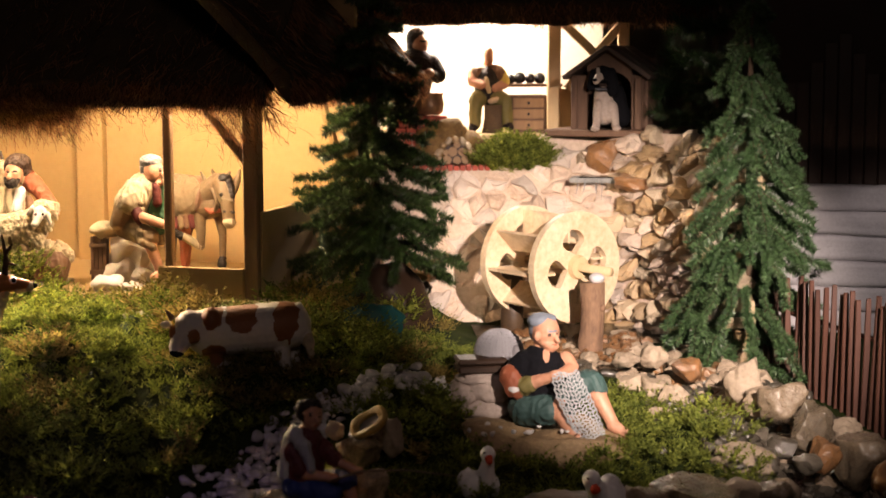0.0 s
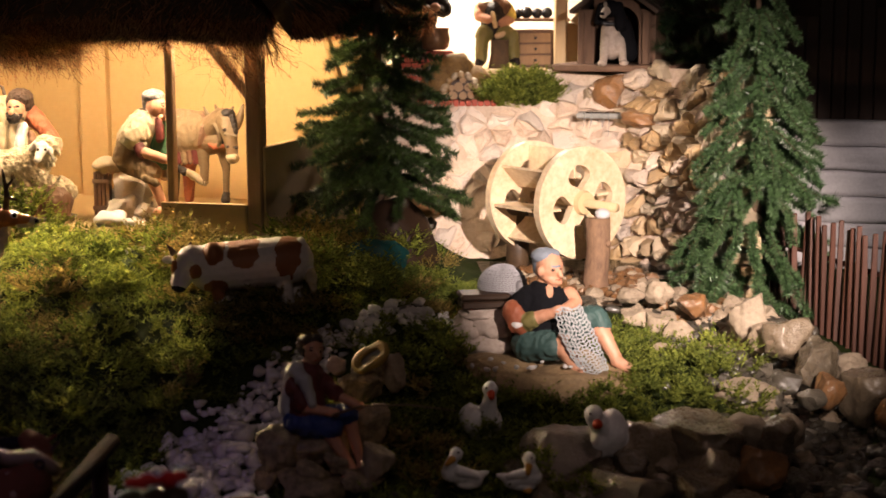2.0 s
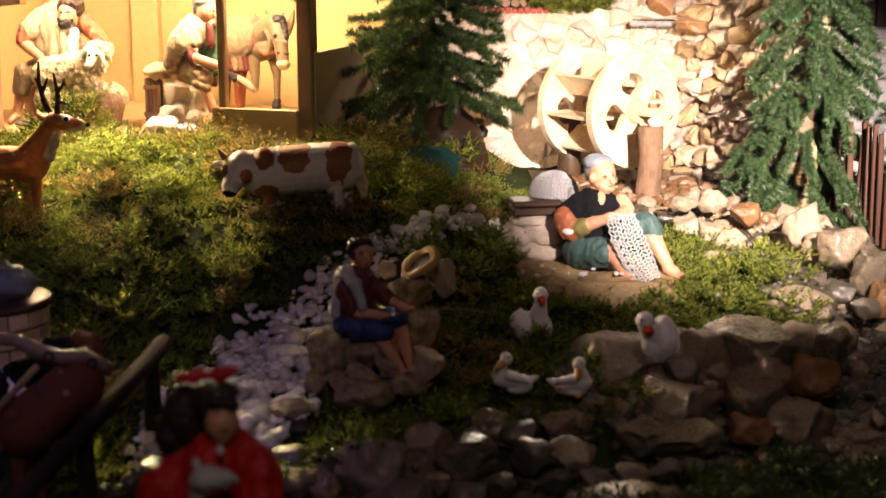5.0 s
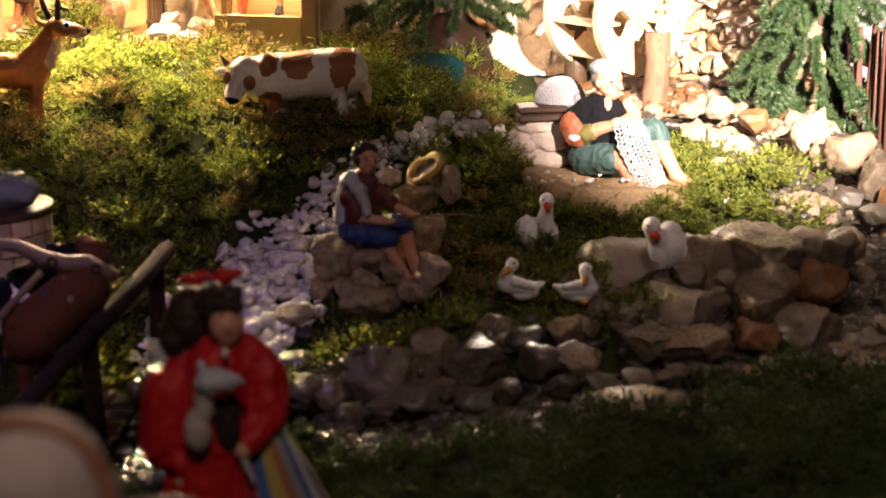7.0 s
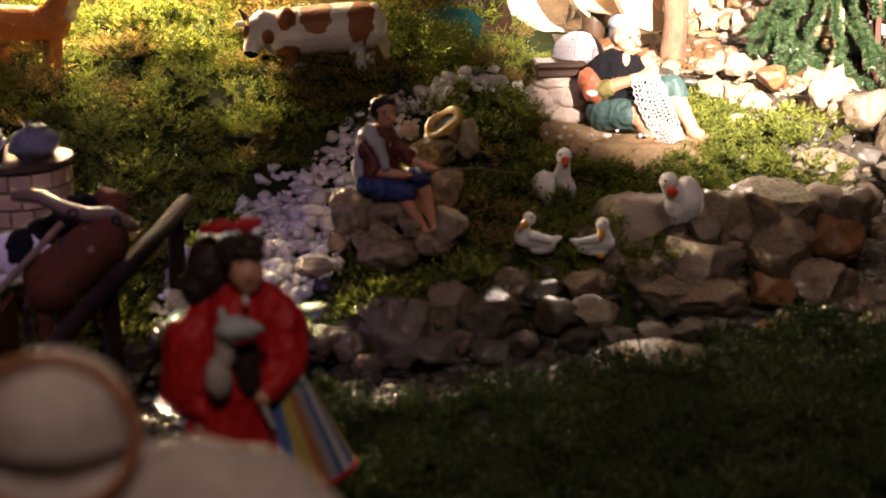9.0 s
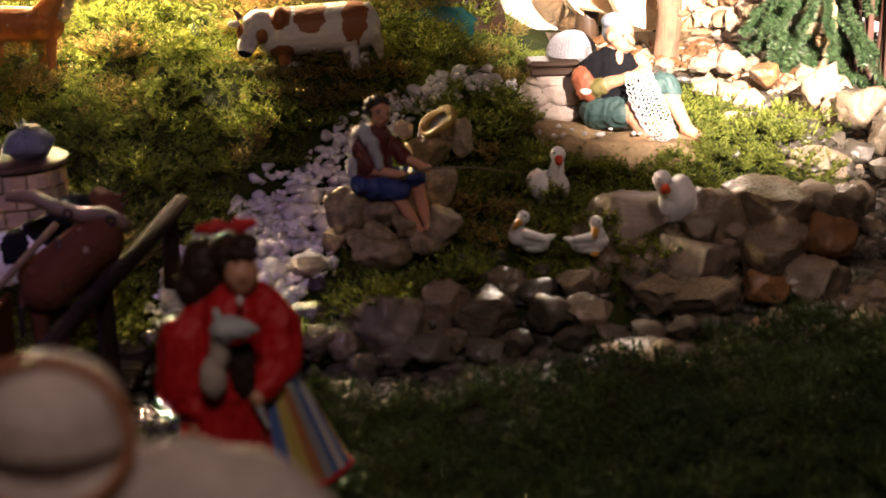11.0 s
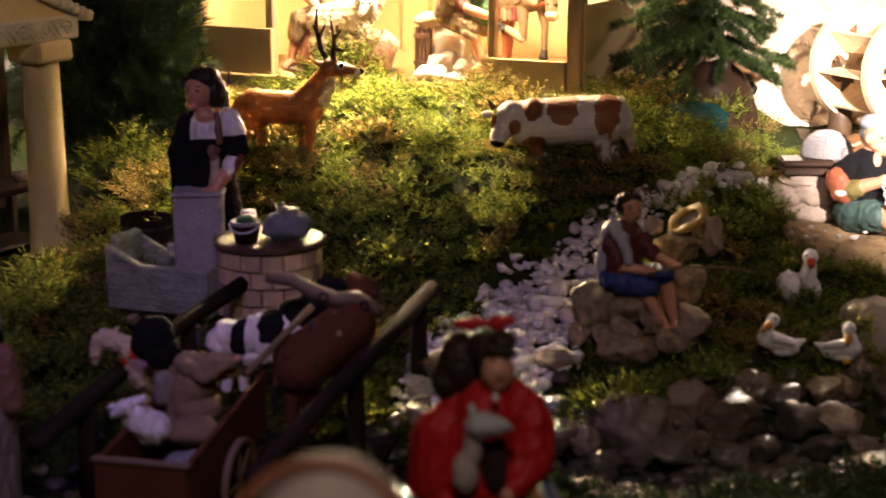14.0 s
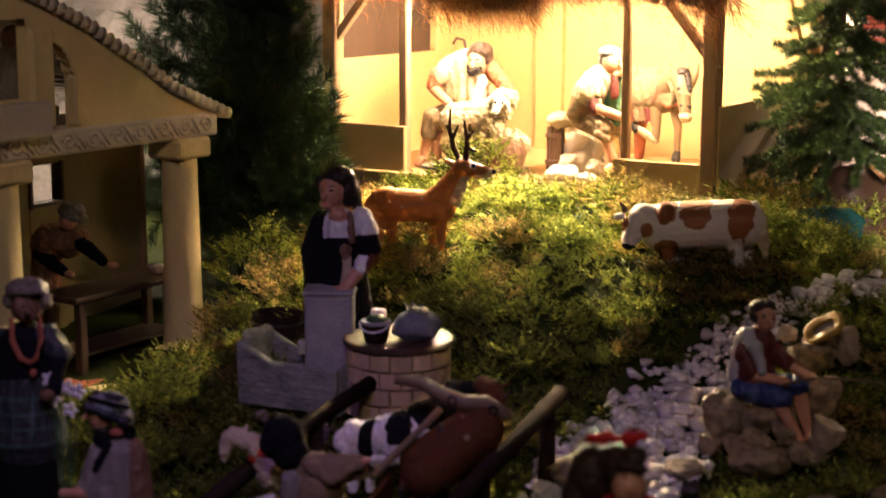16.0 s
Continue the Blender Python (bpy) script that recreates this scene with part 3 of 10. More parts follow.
figure('cow_figure', (-0.237, 2.900, 0.338), 'white cow figurine with brown patches on moss', 'figurine', [
    ('l', (-0.062, 0.000, 0.069), (0.081, 0.008, 0.080), 0.0458, 0.0458, 'cow_white'),
    ('b', (-0.056, -0.025, 0.094), (0.0187, 0.0229, 0.0271), 'cow_brown'),
    ('l', (-0.062, -0.006, 0.077), (-0.092, -0.021, 0.084), 0.0375, 0.0292, 'cow_white'),
    ('l', (-0.096, -0.023, 0.088), (-0.116, -0.037, 0.050), 0.0271, 0.0177, 'cow_white'),
    ('b', (-0.089, -0.040, 0.072), (0.0146, 0.0125, 0.0167), 'cow_brown'),
    ('b', (-0.123, -0.033, 0.074), (0.0104, 0.0125, 0.0146), 'cow_brown'),
    ('b', (-0.118, -0.042, 0.040), (0.0135, 0.0125, 0.0094), 'black_cloth'),
    ('l', (-0.074, -0.010, 0.096), (-0.061, -0.015, 0.074), 0.0104, 0.0073, 'cow_brown'),
    ('b', (-0.073, -0.023, 0.077), (0.0104, 0.0062, 0.0094), 'cow_white'),
    ('b', (-0.139, -0.025, 0.089), (0.0115, 0.0062, 0.0073), 'cow_white'),
    ('l', (-0.129, -0.025, 0.102), (-0.139, -0.029, 0.117), 0.0062, 0.0021, 'antler'),
    ('l', (-0.102, -0.021, 0.107), (-0.096, -0.023, 0.120), 0.0062, 0.0021, 'antler'),
    ('l', (-0.050, -0.015, 0.043), (-0.046, -0.015, -0.016), 0.0146, 0.0104, 'cow_white'),
    ('l', (-0.034, 0.021, 0.037), (-0.030, 0.021, -0.023), 0.0146, 0.0104, 'cow_white'),
    ('l', (0.070, -0.008, 0.051), (0.079, -0.008, -0.012), 0.0177, 0.0104, 'cow_white'),
    ('l', (0.087, 0.027, 0.046), (0.094, 0.027, -0.018), 0.0177, 0.0104, 'cow_white'),
    ('l', (0.104, 0.000, 0.118), (0.119, -0.006, 0.059), 0.0073, 0.0104, 'cow_white'),
    ('l', (0.119, -0.006, 0.059), (0.126, -0.008, 0.024), 0.0125, 0.0052, 'wool'),
    ('p', (-0.001, -0.010, 0.105), (0.0312, 0.0625, 0.0375), 'cow_brown'),
    ('p', (0.081, -0.010, 0.094), (0.0250, 0.0625, 0.0417), 'cow_brown'),
    ('p', (-0.051, -0.021, 0.033), (0.0271, 0.0417, 0.0229), 'cow_brown'),
    ('p', (-0.054, -0.010, 0.103), (0.0208, 0.0625, 0.0250), 'cow_brown'),
])
figure('deer_figure', (-0.787, 2.950, 0.319), 'orange-brown stag figurine with spots and antlers', 'figurine', [
    ('l', (-0.0455, 0.0000, 0.1019), (0.0393, 0.0000, 0.1008), 0.0335, 0.0313, 'deer_coat'),
    ('b', (-0.0501, 0.0000, 0.0973), (0.0367, 0.0302, 0.0400), 'deer_coat'),
    ('l', (-0.0615, 0.0000, 0.1058), (-0.0752, 0.0000, 0.0963), 0.0270, 0.0216, 'deer_coat'),
    ('b', (0.0517, 0.0000, 0.1035), (0.0346, 0.0292, 0.0389), 'deer_coat'),
    ('l', (0.0584, 0.0000, 0.1170), (0.0960, 0.0000, 0.1732), 0.0292, 0.0173, 'deer_coat'),
    ('l', (0.0888, -0.0160, 0.1161), (0.1080, -0.0140, 0.1624), 0.0108, 0.0086, 'wool'),
    ('l', (0.1004, -0.0100, 0.1790), (0.1457, -0.0160, 0.1759), 0.0184, 0.0103, 'deer_coat'),
    ('l', (0.1315, -0.0160, 0.1700), (0.1547, -0.0170, 0.1731), 0.0086, 0.0076, 'wool'),
    ('b', (0.1635, -0.0170, 0.1755), (0.0054, 0.0054, 0.0054), 'black_cloth'),
    ('b', (0.1245, -0.0250, 0.1860), (0.0059, 0.0038, 0.0065), 'white_cloth'),
    ('b', (0.1264, -0.0290, 0.1866), (0.0039, 0.0032, 0.0043), 'black_cloth'),
    ('l', (0.0839, 0.0040, 0.1832), (0.0624, 0.0100, 0.1906), 0.0076, 0.0032, 'deer_coat'),
    ('l', (0.0948, 0.0000, 0.1906), (0.0800, 0.0060, 0.2156), 0.0059, 0.0054, 'antler'),
    ('l', (0.0800, 0.0060, 0.2156), (0.0720, 0.0060, 0.2502), 0.0054, 0.0043, 'antler'),
    ('l', (0.0720, 0.0060, 0.2502), (0.0738, 0.0020, 0.2897), 0.0043, 0.0022, 'antler'),
    ('l', (0.0766, 0.0060, 0.2286), (0.0899, 0.0000, 0.2600), 0.0043, 0.0022, 'antler'),
    ('l', (0.0743, 0.0060, 0.2394), (0.0639, 0.0120, 0.2581), 0.0038, 0.0022, 'antler'),
    ('l', (0.1073, -0.0120, 0.1947), (0.1117, -0.0180, 0.2269), 0.0059, 0.0054, 'antler'),
    ('l', (0.1117, -0.0180, 0.2269), (0.1059, -0.0180, 0.2708), 0.0049, 0.0022, 'antler'),
    ('l', (0.1118, -0.0180, 0.2193), (0.1315, -0.0280, 0.2146), 0.0043, 0.0022, 'antler'),
    ('l', (0.1106, -0.0180, 0.2344), (0.1249, -0.0240, 0.2527), 0.0043, 0.0022, 'antler'),
    ('l', (0.0608, -0.0100, 0.0833), (0.0599, -0.0100, 0.0190), 0.0125, 0.0070, 'deer_coat'),
    ('l', (0.0394, 0.0140, 0.0764), (0.0374, 0.0140, 0.0092), 0.0125, 0.0070, 'deer_coat'),
    ('l', (-0.0599, -0.0060, 0.0845), (-0.0686, -0.0080, 0.0509), 0.0238, 0.0130, 'deer_coat'),
    ('l', (-0.0686, -0.0080, 0.0509), (-0.0619, -0.0080, 0.0086), 0.0095, 0.0070, 'deer_coat'),
    ('l', (-0.0470, 0.0140, 0.0751), (-0.0449, 0.0140, 0.0055), 0.0150, 0.0070, 'deer_coat'),
    ('l', (-0.0809, 0.0000, 0.0894), (-0.0868, 0.0000, 0.0623), 0.0070, 0.0040, 'wool'),
    ('p', (-0.0262, -0.0300, 0.1335), (0.0024, 0.0432, 0.0021), 'wool'),
    ('p', (0.0242, -0.0300, 0.1201), (0.0024, 0.0432, 0.0021), 'wool'),
    ('p', (-0.0128, -0.0300, 0.1033), (0.0024, 0.0432, 0.0021), 'wool'),
    ('p', (0.0464, -0.0300, 0.1253), (0.0024, 0.0432, 0.0021), 'wool'),
    ('p', (-0.0375, -0.0300, 0.1133), (0.0024, 0.0432, 0.0021), 'wool'),
], voxel=0.0018)
figure('deer_figure', (-0.800, 2.720, 0.300), 'brown deer figurine lying behind the well', 'figurine', [
    ('l', (-0.06, 0.0, 0.050), (-0.010, 0.0, 0.070), 0.024, 0.020, 'deer_coat'),
    ('l', (-0.010, 0.0, 0.085), (0.012, 0.0, 0.105), 0.015, 0.008, 'deer_coat'),
    ('l', (-0.055, 0.0, 0.080), (-0.050, 0.0, 0.150), 0.020, 0.014, 'deer_coat'),
    ('l', (-0.048, 0.0, 0.160), (-0.075, -0.01, 0.160), 0.014, 0.008, 'deer_coat'),
    ('l', (-0.044, 0.0, 0.168), (-0.024, 0.0, 0.200), 0.0045, 0.0030, 'antler'),
    ('l', (-0.024, 0.0, 0.200), (-0.020, 0.0, 0.222), 0.0030, 0.0016, 'antler'),
    ('l', (-0.030, 0.0, 0.190), (-0.006, 0.0, 0.204), 0.0030, 0.0016, 'antler'),
    ('l', (-0.035, 0.0, 0.182), (-0.036, 0.0, 0.204), 0.0030, 0.0016, 'antler'),
], voxel=0.0018)
figure('shepherd_figure', (-0.846, 3.680, 0.396), 'shepherd figurine in beige poncho shearing a sheep', 'figurine', [
    ('b', (0.0380, -0.0360, 0.2607), (0.0202, 0.0243, 0.0270), 'skin'),
    ('b', (0.0450, -0.0220, 0.2831), (0.0296, 0.0323, 0.0216), 'brown_hair'),
    ('b', (0.0591, -0.0120, 0.2681), (0.0135, 0.0270, 0.0202), 'brown_hair'),
    ('b', (0.0244, -0.0300, 0.2759), (0.0108, 0.0162, 0.0135), 'brown_hair'),
    ('b', (0.0346, -0.0540, 0.2387), (0.0162, 0.0135, 0.0121), 'dark_hair'),
    ('l', (0.0211, -0.0440, 0.2471), (0.0276, -0.0520, 0.2373), 0.0054, 0.0067, 'dark_hair'),
    ('l', (0.0477, -0.0480, 0.2447), (0.0409, -0.0540, 0.2374), 0.0067, 0.0067, 'dark_hair'),
    ('l', (0.0338, -0.0580, 0.2608), (0.0307, -0.0630, 0.2522), 0.0040, 0.0054, 'skin'),
    ('p', (0.0280, -0.0600, 0.2635), (0.0054, 0.0121, 0.0024), 'dark_hair'),
    ('p', (0.0447, -0.0600, 0.2647), (0.0067, 0.0121, 0.0024), 'dark_hair'),
    ('b', (0.0529, -0.0400, 0.2557), (0.0054, 0.0054, 0.0081), 'skin'),
    ('l', (0.0074, 0.0040, 0.2387), (0.0048, 0.0040, 0.1811), 0.0485, 0.0539, 'beige_cloth'),
    ('l', (-0.0213, -0.0060, 0.2474), (-0.0507, -0.0180, 0.2250), 0.0283, 0.0270, 'beige_cloth'),
    ('b', (0.0098, -0.0040, 0.2523), (0.0485, 0.0350, 0.0189), 'beige_cloth'),
    ('b', (0.0465, -0.0060, 0.2470), (0.0243, 0.0270, 0.0189), 'beige_cloth'),
    ('l', (-0.0202, -0.0360, 0.2313), (-0.0114, -0.0400, 0.1771), 0.0067, 0.0081, 'beige_cloth'),
    ('l', (0.0061, -0.0500, 0.2270), (0.0067, -0.0520, 0.1728), 0.0067, 0.0094, 'beige_cloth'),
    ('l', (0.0265, -0.0500, 0.2217), (0.0285, -0.0520, 0.1701), 0.0054, 0.0094, 'beige_cloth'),
    ('l', (0.0531, -0.0420, 0.2210), (0.0546, -0.0460, 0.1746), 0.0067, 0.0094, 'beige_cloth'),
    ('l', (-0.0601, -0.0240, 0.2151), (-0.0650, -0.0280, 0.2024), 0.0189, 0.0175, 'rust_cloth'),
    ('l', (-0.0725, -0.0300, 0.1974), (-0.0546, -0.0300, 0.1921), 0.0094, 0.0094, 'rust_cloth'),
    ('l', (-0.0650, -0.0300, 0.1922), (-0.0193, -0.0750, 0.1647), 0.0135, 0.0101, 'skin'),
    ('b', (-0.0104, -0.0820, 0.1537), (0.0121, 0.0121, 0.0121), 'skin'),
    ('l', (-0.0144, -0.0880, 0.1479), (-0.0092, -0.0900, 0.1403), 0.0046, 0.0040, 'skin'),
    ('l', (-0.0042, -0.0880, 0.1478), (-0.0015, -0.0900, 0.1403), 0.0043, 0.0040, 'skin'),
    ('l', (-0.0012, -0.0880, 0.1581), (0.0201, -0.0920, 0.1545), 0.0046, 0.0027, 'iron'),
    ('l', (-0.0016, -0.0880, 0.1478), (0.0172, -0.0920, 0.1481), 0.0040, 0.0027, 'iron'),
    ('l', (0.0651, -0.0080, 0.2444), (0.0887, -0.0140, 0.2187), 0.0216, 0.0189, 'coral_cloth'),
    ('l', (0.0887, -0.0140, 0.2187), (0.1191, -0.0420, 0.1895), 0.0189, 0.0148, 'coral_cloth'),
    ('b', (0.1318, -0.0560, 0.1802), (0.0121, 0.0121, 0.0094), 'skin'),
    ('l', (0.1333, -0.0640, 0.1783), (0.1418, -0.0700, 0.1685), 0.0046, 0.0040, 'skin'),
    ('l', (0.0534, -0.0440, 0.2185), (0.0452, -0.0500, 0.1776), 0.0108, 0.0121, 'white_cloth'),
    ('l', (0.0699, -0.0400, 0.2000), (0.0775, -0.0460, 0.1667), 0.0081, 0.0135, 'brown_cloth'),
    ('b', (0.0148, -0.0100, 0.1586), (0.0539, 0.0431, 0.0270), 'tan_cloth'),
    ('l', (-0.0100, -0.0200, 0.1387), (-0.0594, -0.0450, 0.1232), 0.0310, 0.0256, 'tan_cloth'),
    ('l', (-0.0641, -0.0460, 0.1285), (-0.0727, -0.0500, 0.0899), 0.0229, 0.0189, 'tan_cloth'),
    ('l', (-0.0729, -0.0500, 0.0872), (-0.0852, -0.0520, 0.0378), 0.0135, 0.0101, 'skin'),
    ('l', (-0.0855, -0.0520, 0.0299), (-0.0971, -0.0700, 0.0192), 0.0108, 0.0081, 'skin'),
    ('l', (-0.0516, -0.0300, 0.0901), (-0.0580, -0.0360, 0.0356), 0.0189, 0.0135, 'skin'),
], voxel=0.0017)
figure('sheep_figure', (-0.833, 3.620, 0.404), 'cream woolly sheep figurine held by a shepherd', 'figurine', [
    ('l', (-0.0123, -0.0200, 0.1184), (0.0653, -0.0200, 0.1308), 0.0398, 0.0424, 'wool'),
    ('b', (-0.0121, -0.0200, 0.0666), (0.0371, 0.0398, 0.0424), 'wool'),
    ('b', (0.0396, -0.0100, 0.0599), (0.0345, 0.0371, 0.0398), 'wool'),
    ('l', (0.0700, -0.0300, 0.1318), (0.1001, -0.0460, 0.1638), 0.0331, 0.0252, 'wool'),
    ('b', (0.1131, -0.0450, 0.1739), (0.0252, 0.0239, 0.0199), 'wool'),
    ('b', (0.1018, -0.0500, 0.1846), (0.0239, 0.0212, 0.0119), 'wool'),
    ('l', (0.0994, -0.0720, 0.1712), (0.0928, -0.0880, 0.1474), 0.0133, 0.0086, 'cow_white'),
    ('b', (0.0906, -0.0900, 0.1451), (0.0080, 0.0080, 0.0066), 'cow_white'),
    ('l', (0.1148, -0.0680, 0.1657), (0.1220, -0.0700, 0.1455), 0.0066, 0.0040, 'cow_white'),
    ('l', (0.0820, -0.0660, 0.1784), (0.0713, -0.0660, 0.1658), 0.0066, 0.0040, 'cow_white'),
    ('b', (0.0937, -0.0880, 0.1676), (0.0027, 0.0027, 0.0032), 'dark_hair'),
    ('b', (0.1096, -0.0860, 0.1674), (0.0021, 0.0027, 0.0027), 'dark_hair'),
    ('l', (0.0500, -0.0487, 0.0698), (0.0577, -0.0571, 0.0506), 0.0081, 0.0049, 'tan_cloth'),
    ('l', (0.0884, -0.0504, 0.0800), (0.0815, -0.0490, 0.0629), 0.0108, 0.0052, 'wool'),
    ('l', (-0.0210, -0.0405, 0.1274), (-0.0138, -0.0479, 0.1077), 0.0122, 0.0038, 'wool'),
    ('l', (0.0495, -0.0360, 0.1365), (0.0573, -0.0486, 0.1237), 0.0132, 0.0062, 'tan_cloth'),
    ('l', (0.0087, -0.0446, 0.0452), (0.0138, -0.0573, 0.0327), 0.0116, 0.0065, 'wool'),
    ('l', (0.0824, -0.0418, 0.1178), (0.0778, -0.0468, 0.1051), 0.0096, 0.0053, 'wool'),
    ('l', (-0.0243, -0.0414, 0.0765), (-0.0257, -0.0518, 0.0566), 0.0096, 0.0049, 'tan_cloth'),
    ('l', (0.0634, -0.0516, 0.1455), (0.0563, -0.0561, 0.1259), 0.0080, 0.0059, 'wool'),
    ('l', (0.0177, -0.0361, 0.0866), (0.0151, -0.0575, 0.0754), 0.0090, 0.0058, 'wool'),
    ('l', (0.0836, -0.0415, 0.0465), (0.0836, -0.0553, 0.0305), 0.0085, 0.0058, 'tan_cloth'),
    ('l', (0.0673, -0.0366, 0.0552), (0.0765, -0.0501, 0.0441), 0.0112, 0.0064, 'wool'),
    ('l', (0.0149, -0.0447, 0.0493), (0.0121, -0.0481, 0.0344), 0.0084, 0.0038, 'wool'),
    ('l', (0.0544, -0.0386, 0.0402), (0.0495, -0.0524, 0.0189), 0.0101, 0.0041, 'tan_cloth'),
    ('l', (0.0450, -0.0433, 0.0598), (0.0463, -0.0570, 0.0492), 0.0081, 0.0049, 'wool'),
    ('l', (0.0779, -0.0477, 0.1370), (0.0856, -0.0555, 0.1189), 0.0085, 0.0048, 'wool'),
    ('l', (-0.0081, -0.0407, 0.0578), (-0.0062, -0.0562, 0.0364), 0.0131, 0.0048, 'tan_cloth'),
    ('l', (0.0331, -0.0437, 0.0707), (0.0301, -0.0478, 0.0549), 0.0100, 0.0066, 'wool'),
    ('l', (0.0891, -0.0440, 0.0817), (0.0872, -0.0493, 0.0697), 0.0121, 0.0062, 'wool'),
    ('l', (0.0189, -0.0484, 0.0650), (0.0226, -0.0551, 0.0465), 0.0099, 0.0056, 'tan_cloth'),
    ('l', (0.0109, -0.0483, 0.0983), (0.0153, -0.0573, 0.0843), 0.0114, 0.0052, 'wool'),
    ('l', (-0.0230, -0.0400, 0.0908), (-0.0173, -0.0558, 0.0756), 0.0114, 0.0060, 'wool'),
    ('l', (0.0179, -0.0478, 0.0807), (0.0242, -0.0561, 0.0660), 0.0126, 0.0056, 'tan_cloth'),
    ('l', (0.0896, -0.0443, 0.0452), (0.0920, -0.0560, 0.0331), 0.0129, 0.0049, 'wool'),
    ('l', (0.0579, -0.0477, 0.0721), (0.0532, -0.0530, 0.0521), 0.0115, 0.0047, 'wool'),
    ('l', (0.0494, -0.0462, 0.0658), (0.0526, -0.0479, 0.0541), 0.0103, 0.0055, 'tan_cloth'),
    ('l', (0.0022, -0.0461, 0.0760), (-0.0050, -0.0487, 0.0592), 0.0082, 0.0038, 'wool'),
    ('l', (0.0146, -0.0391, 0.1309), (0.0094, -0.0506, 0.1152), 0.0112, 0.0053, 'wool'),
    ('l', (0.0010, -0.0360, 0.0507), (0.0023, -0.0509, 0.0376), 0.0086, 0.0061, 'tan_cloth'),
    ('l', (0.0235, -0.0458, 0.1475), (0.0175, -0.0501, 0.1302), 0.0110, 0.0065, 'wool'),
    ('l', (0.0745, -0.0490, 0.1053), (0.0758, -0.0477, 0.0894), 0.0111, 0.0052, 'wool'),
    ('l', (0.0876, -0.0457, 0.0441), (0.0845, -0.0460, 0.0221), 0.0085, 0.0052, 'tan_cloth'),
    ('l', (0.0513, -0.0461, 0.1359), (0.0578, -0.0512, 0.1205), 0.0092, 0.0043, 'wool'),
    ('l', (0.0933, -0.0514, 0.1098), (0.0984, -0.0491, 0.0911), 0.0132, 0.0050, 'wool'),
    ('l', (0.0283, -0.0517, 0.1169), (0.0275, -0.0517, 0.1021), 0.0086, 0.0054, 'tan_cloth'),
    ('l', (0.0310, -0.0485, 0.1194), (0.0364, -0.0524, 0.1081), 0.0094, 0.0064, 'wool'),
    ('l', (0.0692, -0.0403, 0.1236), (0.0649, -0.0495, 0.1016), 0.0112, 0.0049, 'wool'),
    ('l', (0.0530, -0.0479, 0.0849), (0.0467, -0.0496, 0.0648), 0.0108, 0.0044, 'tan_cloth'),
    ('l', (0.0115, -0.0434, 0.0929), (0.0107, -0.0531, 0.0738), 0.0081, 0.0042, 'wool'),
    ('l', (0.0298, -0.0502, 0.0507), (0.0311, -0.0553, 0.0396), 0.0102, 0.0052, 'wool'),
    ('l', (0.0594, -0.0437, 0.0813), (0.0666, -0.0507, 0.0660), 0.0125, 0.0040, 'tan_cloth'),
    ('l', (0.0085, -0.0371, 0.0589), (0.0160, -0.0512, 0.0408), 0.0095, 0.0059, 'wool'),
    ('l', (0.0855, -0.0437, 0.1352), (0.0868, -0.0500, 0.1186), 0.0088, 0.0053, 'wool'),
    ('l', (0.0734, -0.0397, 0.1431), (0.0804, -0.0540, 0.1238), 0.0081, 0.0057, 'tan_cloth'),
    ('l', (0.0903, -0.0472, 0.0409), (0.0828, -0.0486, 0.0197), 0.0114, 0.0065, 'wool'),
    ('l', (0.0616, -0.0407, 0.1360), (0.0702, -0.0533, 0.1239), 0.0101, 0.0038, 'wool'),
    ('l', (0.0508, -0.0377, 0.1458), (0.0504, -0.0467, 0.1343), 0.0110, 0.0058, 'tan_cloth'),
    ('l', (0.1311, -0.0520, 0.1825), (0.1333, -0.0560, 0.1702), 0.0090, 0.0040, 'wool'),
    ('l', (0.1166, -0.0520, 0.1395), (0.1182, -0.0560, 0.1292), 0.0094, 0.0040, 'wool'),
    ('l', (0.1060, -0.0520, 0.1560), (0.1088, -0.0560, 0.1392), 0.0088, 0.0040, 'wool'),
    ('l', (0.1224, -0.0520, 0.1756), (0.1257, -0.0560, 0.1638), 0.0096, 0.0040, 'wool'),
    ('l', (0.1192, -0.0520, 0.1826), (0.1193, -0.0560, 0.1699), 0.0096, 0.0040, 'wool'),
    ('l', (0.1068, -0.0520, 0.1516), (0.1113, -0.0560, 0.1411), 0.0093, 0.0040, 'wool'),
    ('l', (0.1052, -0.0520, 0.1832), (0.1090, -0.0560, 0.1715), 0.0101, 0.0040, 'wool'),
    ('l', (0.1176, -0.0520, 0.1725), (0.1235, -0.0560, 0.1624), 0.0095, 0.0040, 'wool'),
    ('l', (0.1039, -0.0520, 0.1818), (0.1112, -0.0560, 0.1667), 0.0075, 0.0040, 'wool'),
    ('l', (0.1041, -0.0520, 0.1377), (0.1085, -0.0560, 0.1216), 0.0072, 0.0040, 'wool'),
    ('l', (0.1223, -0.0520, 0.1708), (0.1224, -0.0560, 0.1584), 0.0091, 0.0040, 'wool'),
    ('l', (0.1131, -0.0520, 0.1691), (0.1121, -0.0560, 0.1530), 0.0092, 0.0040, 'wool'),
    ('l', (0.1281, -0.0520, 0.1665), (0.1344, -0.0560, 0.1527), 0.0090, 0.0040, 'wool'),
    ('l', (0.1198, -0.0520, 0.1501), (0.1216, -0.0560, 0.1395), 0.0068, 0.0040, 'wool'),
], voxel=0.0019)
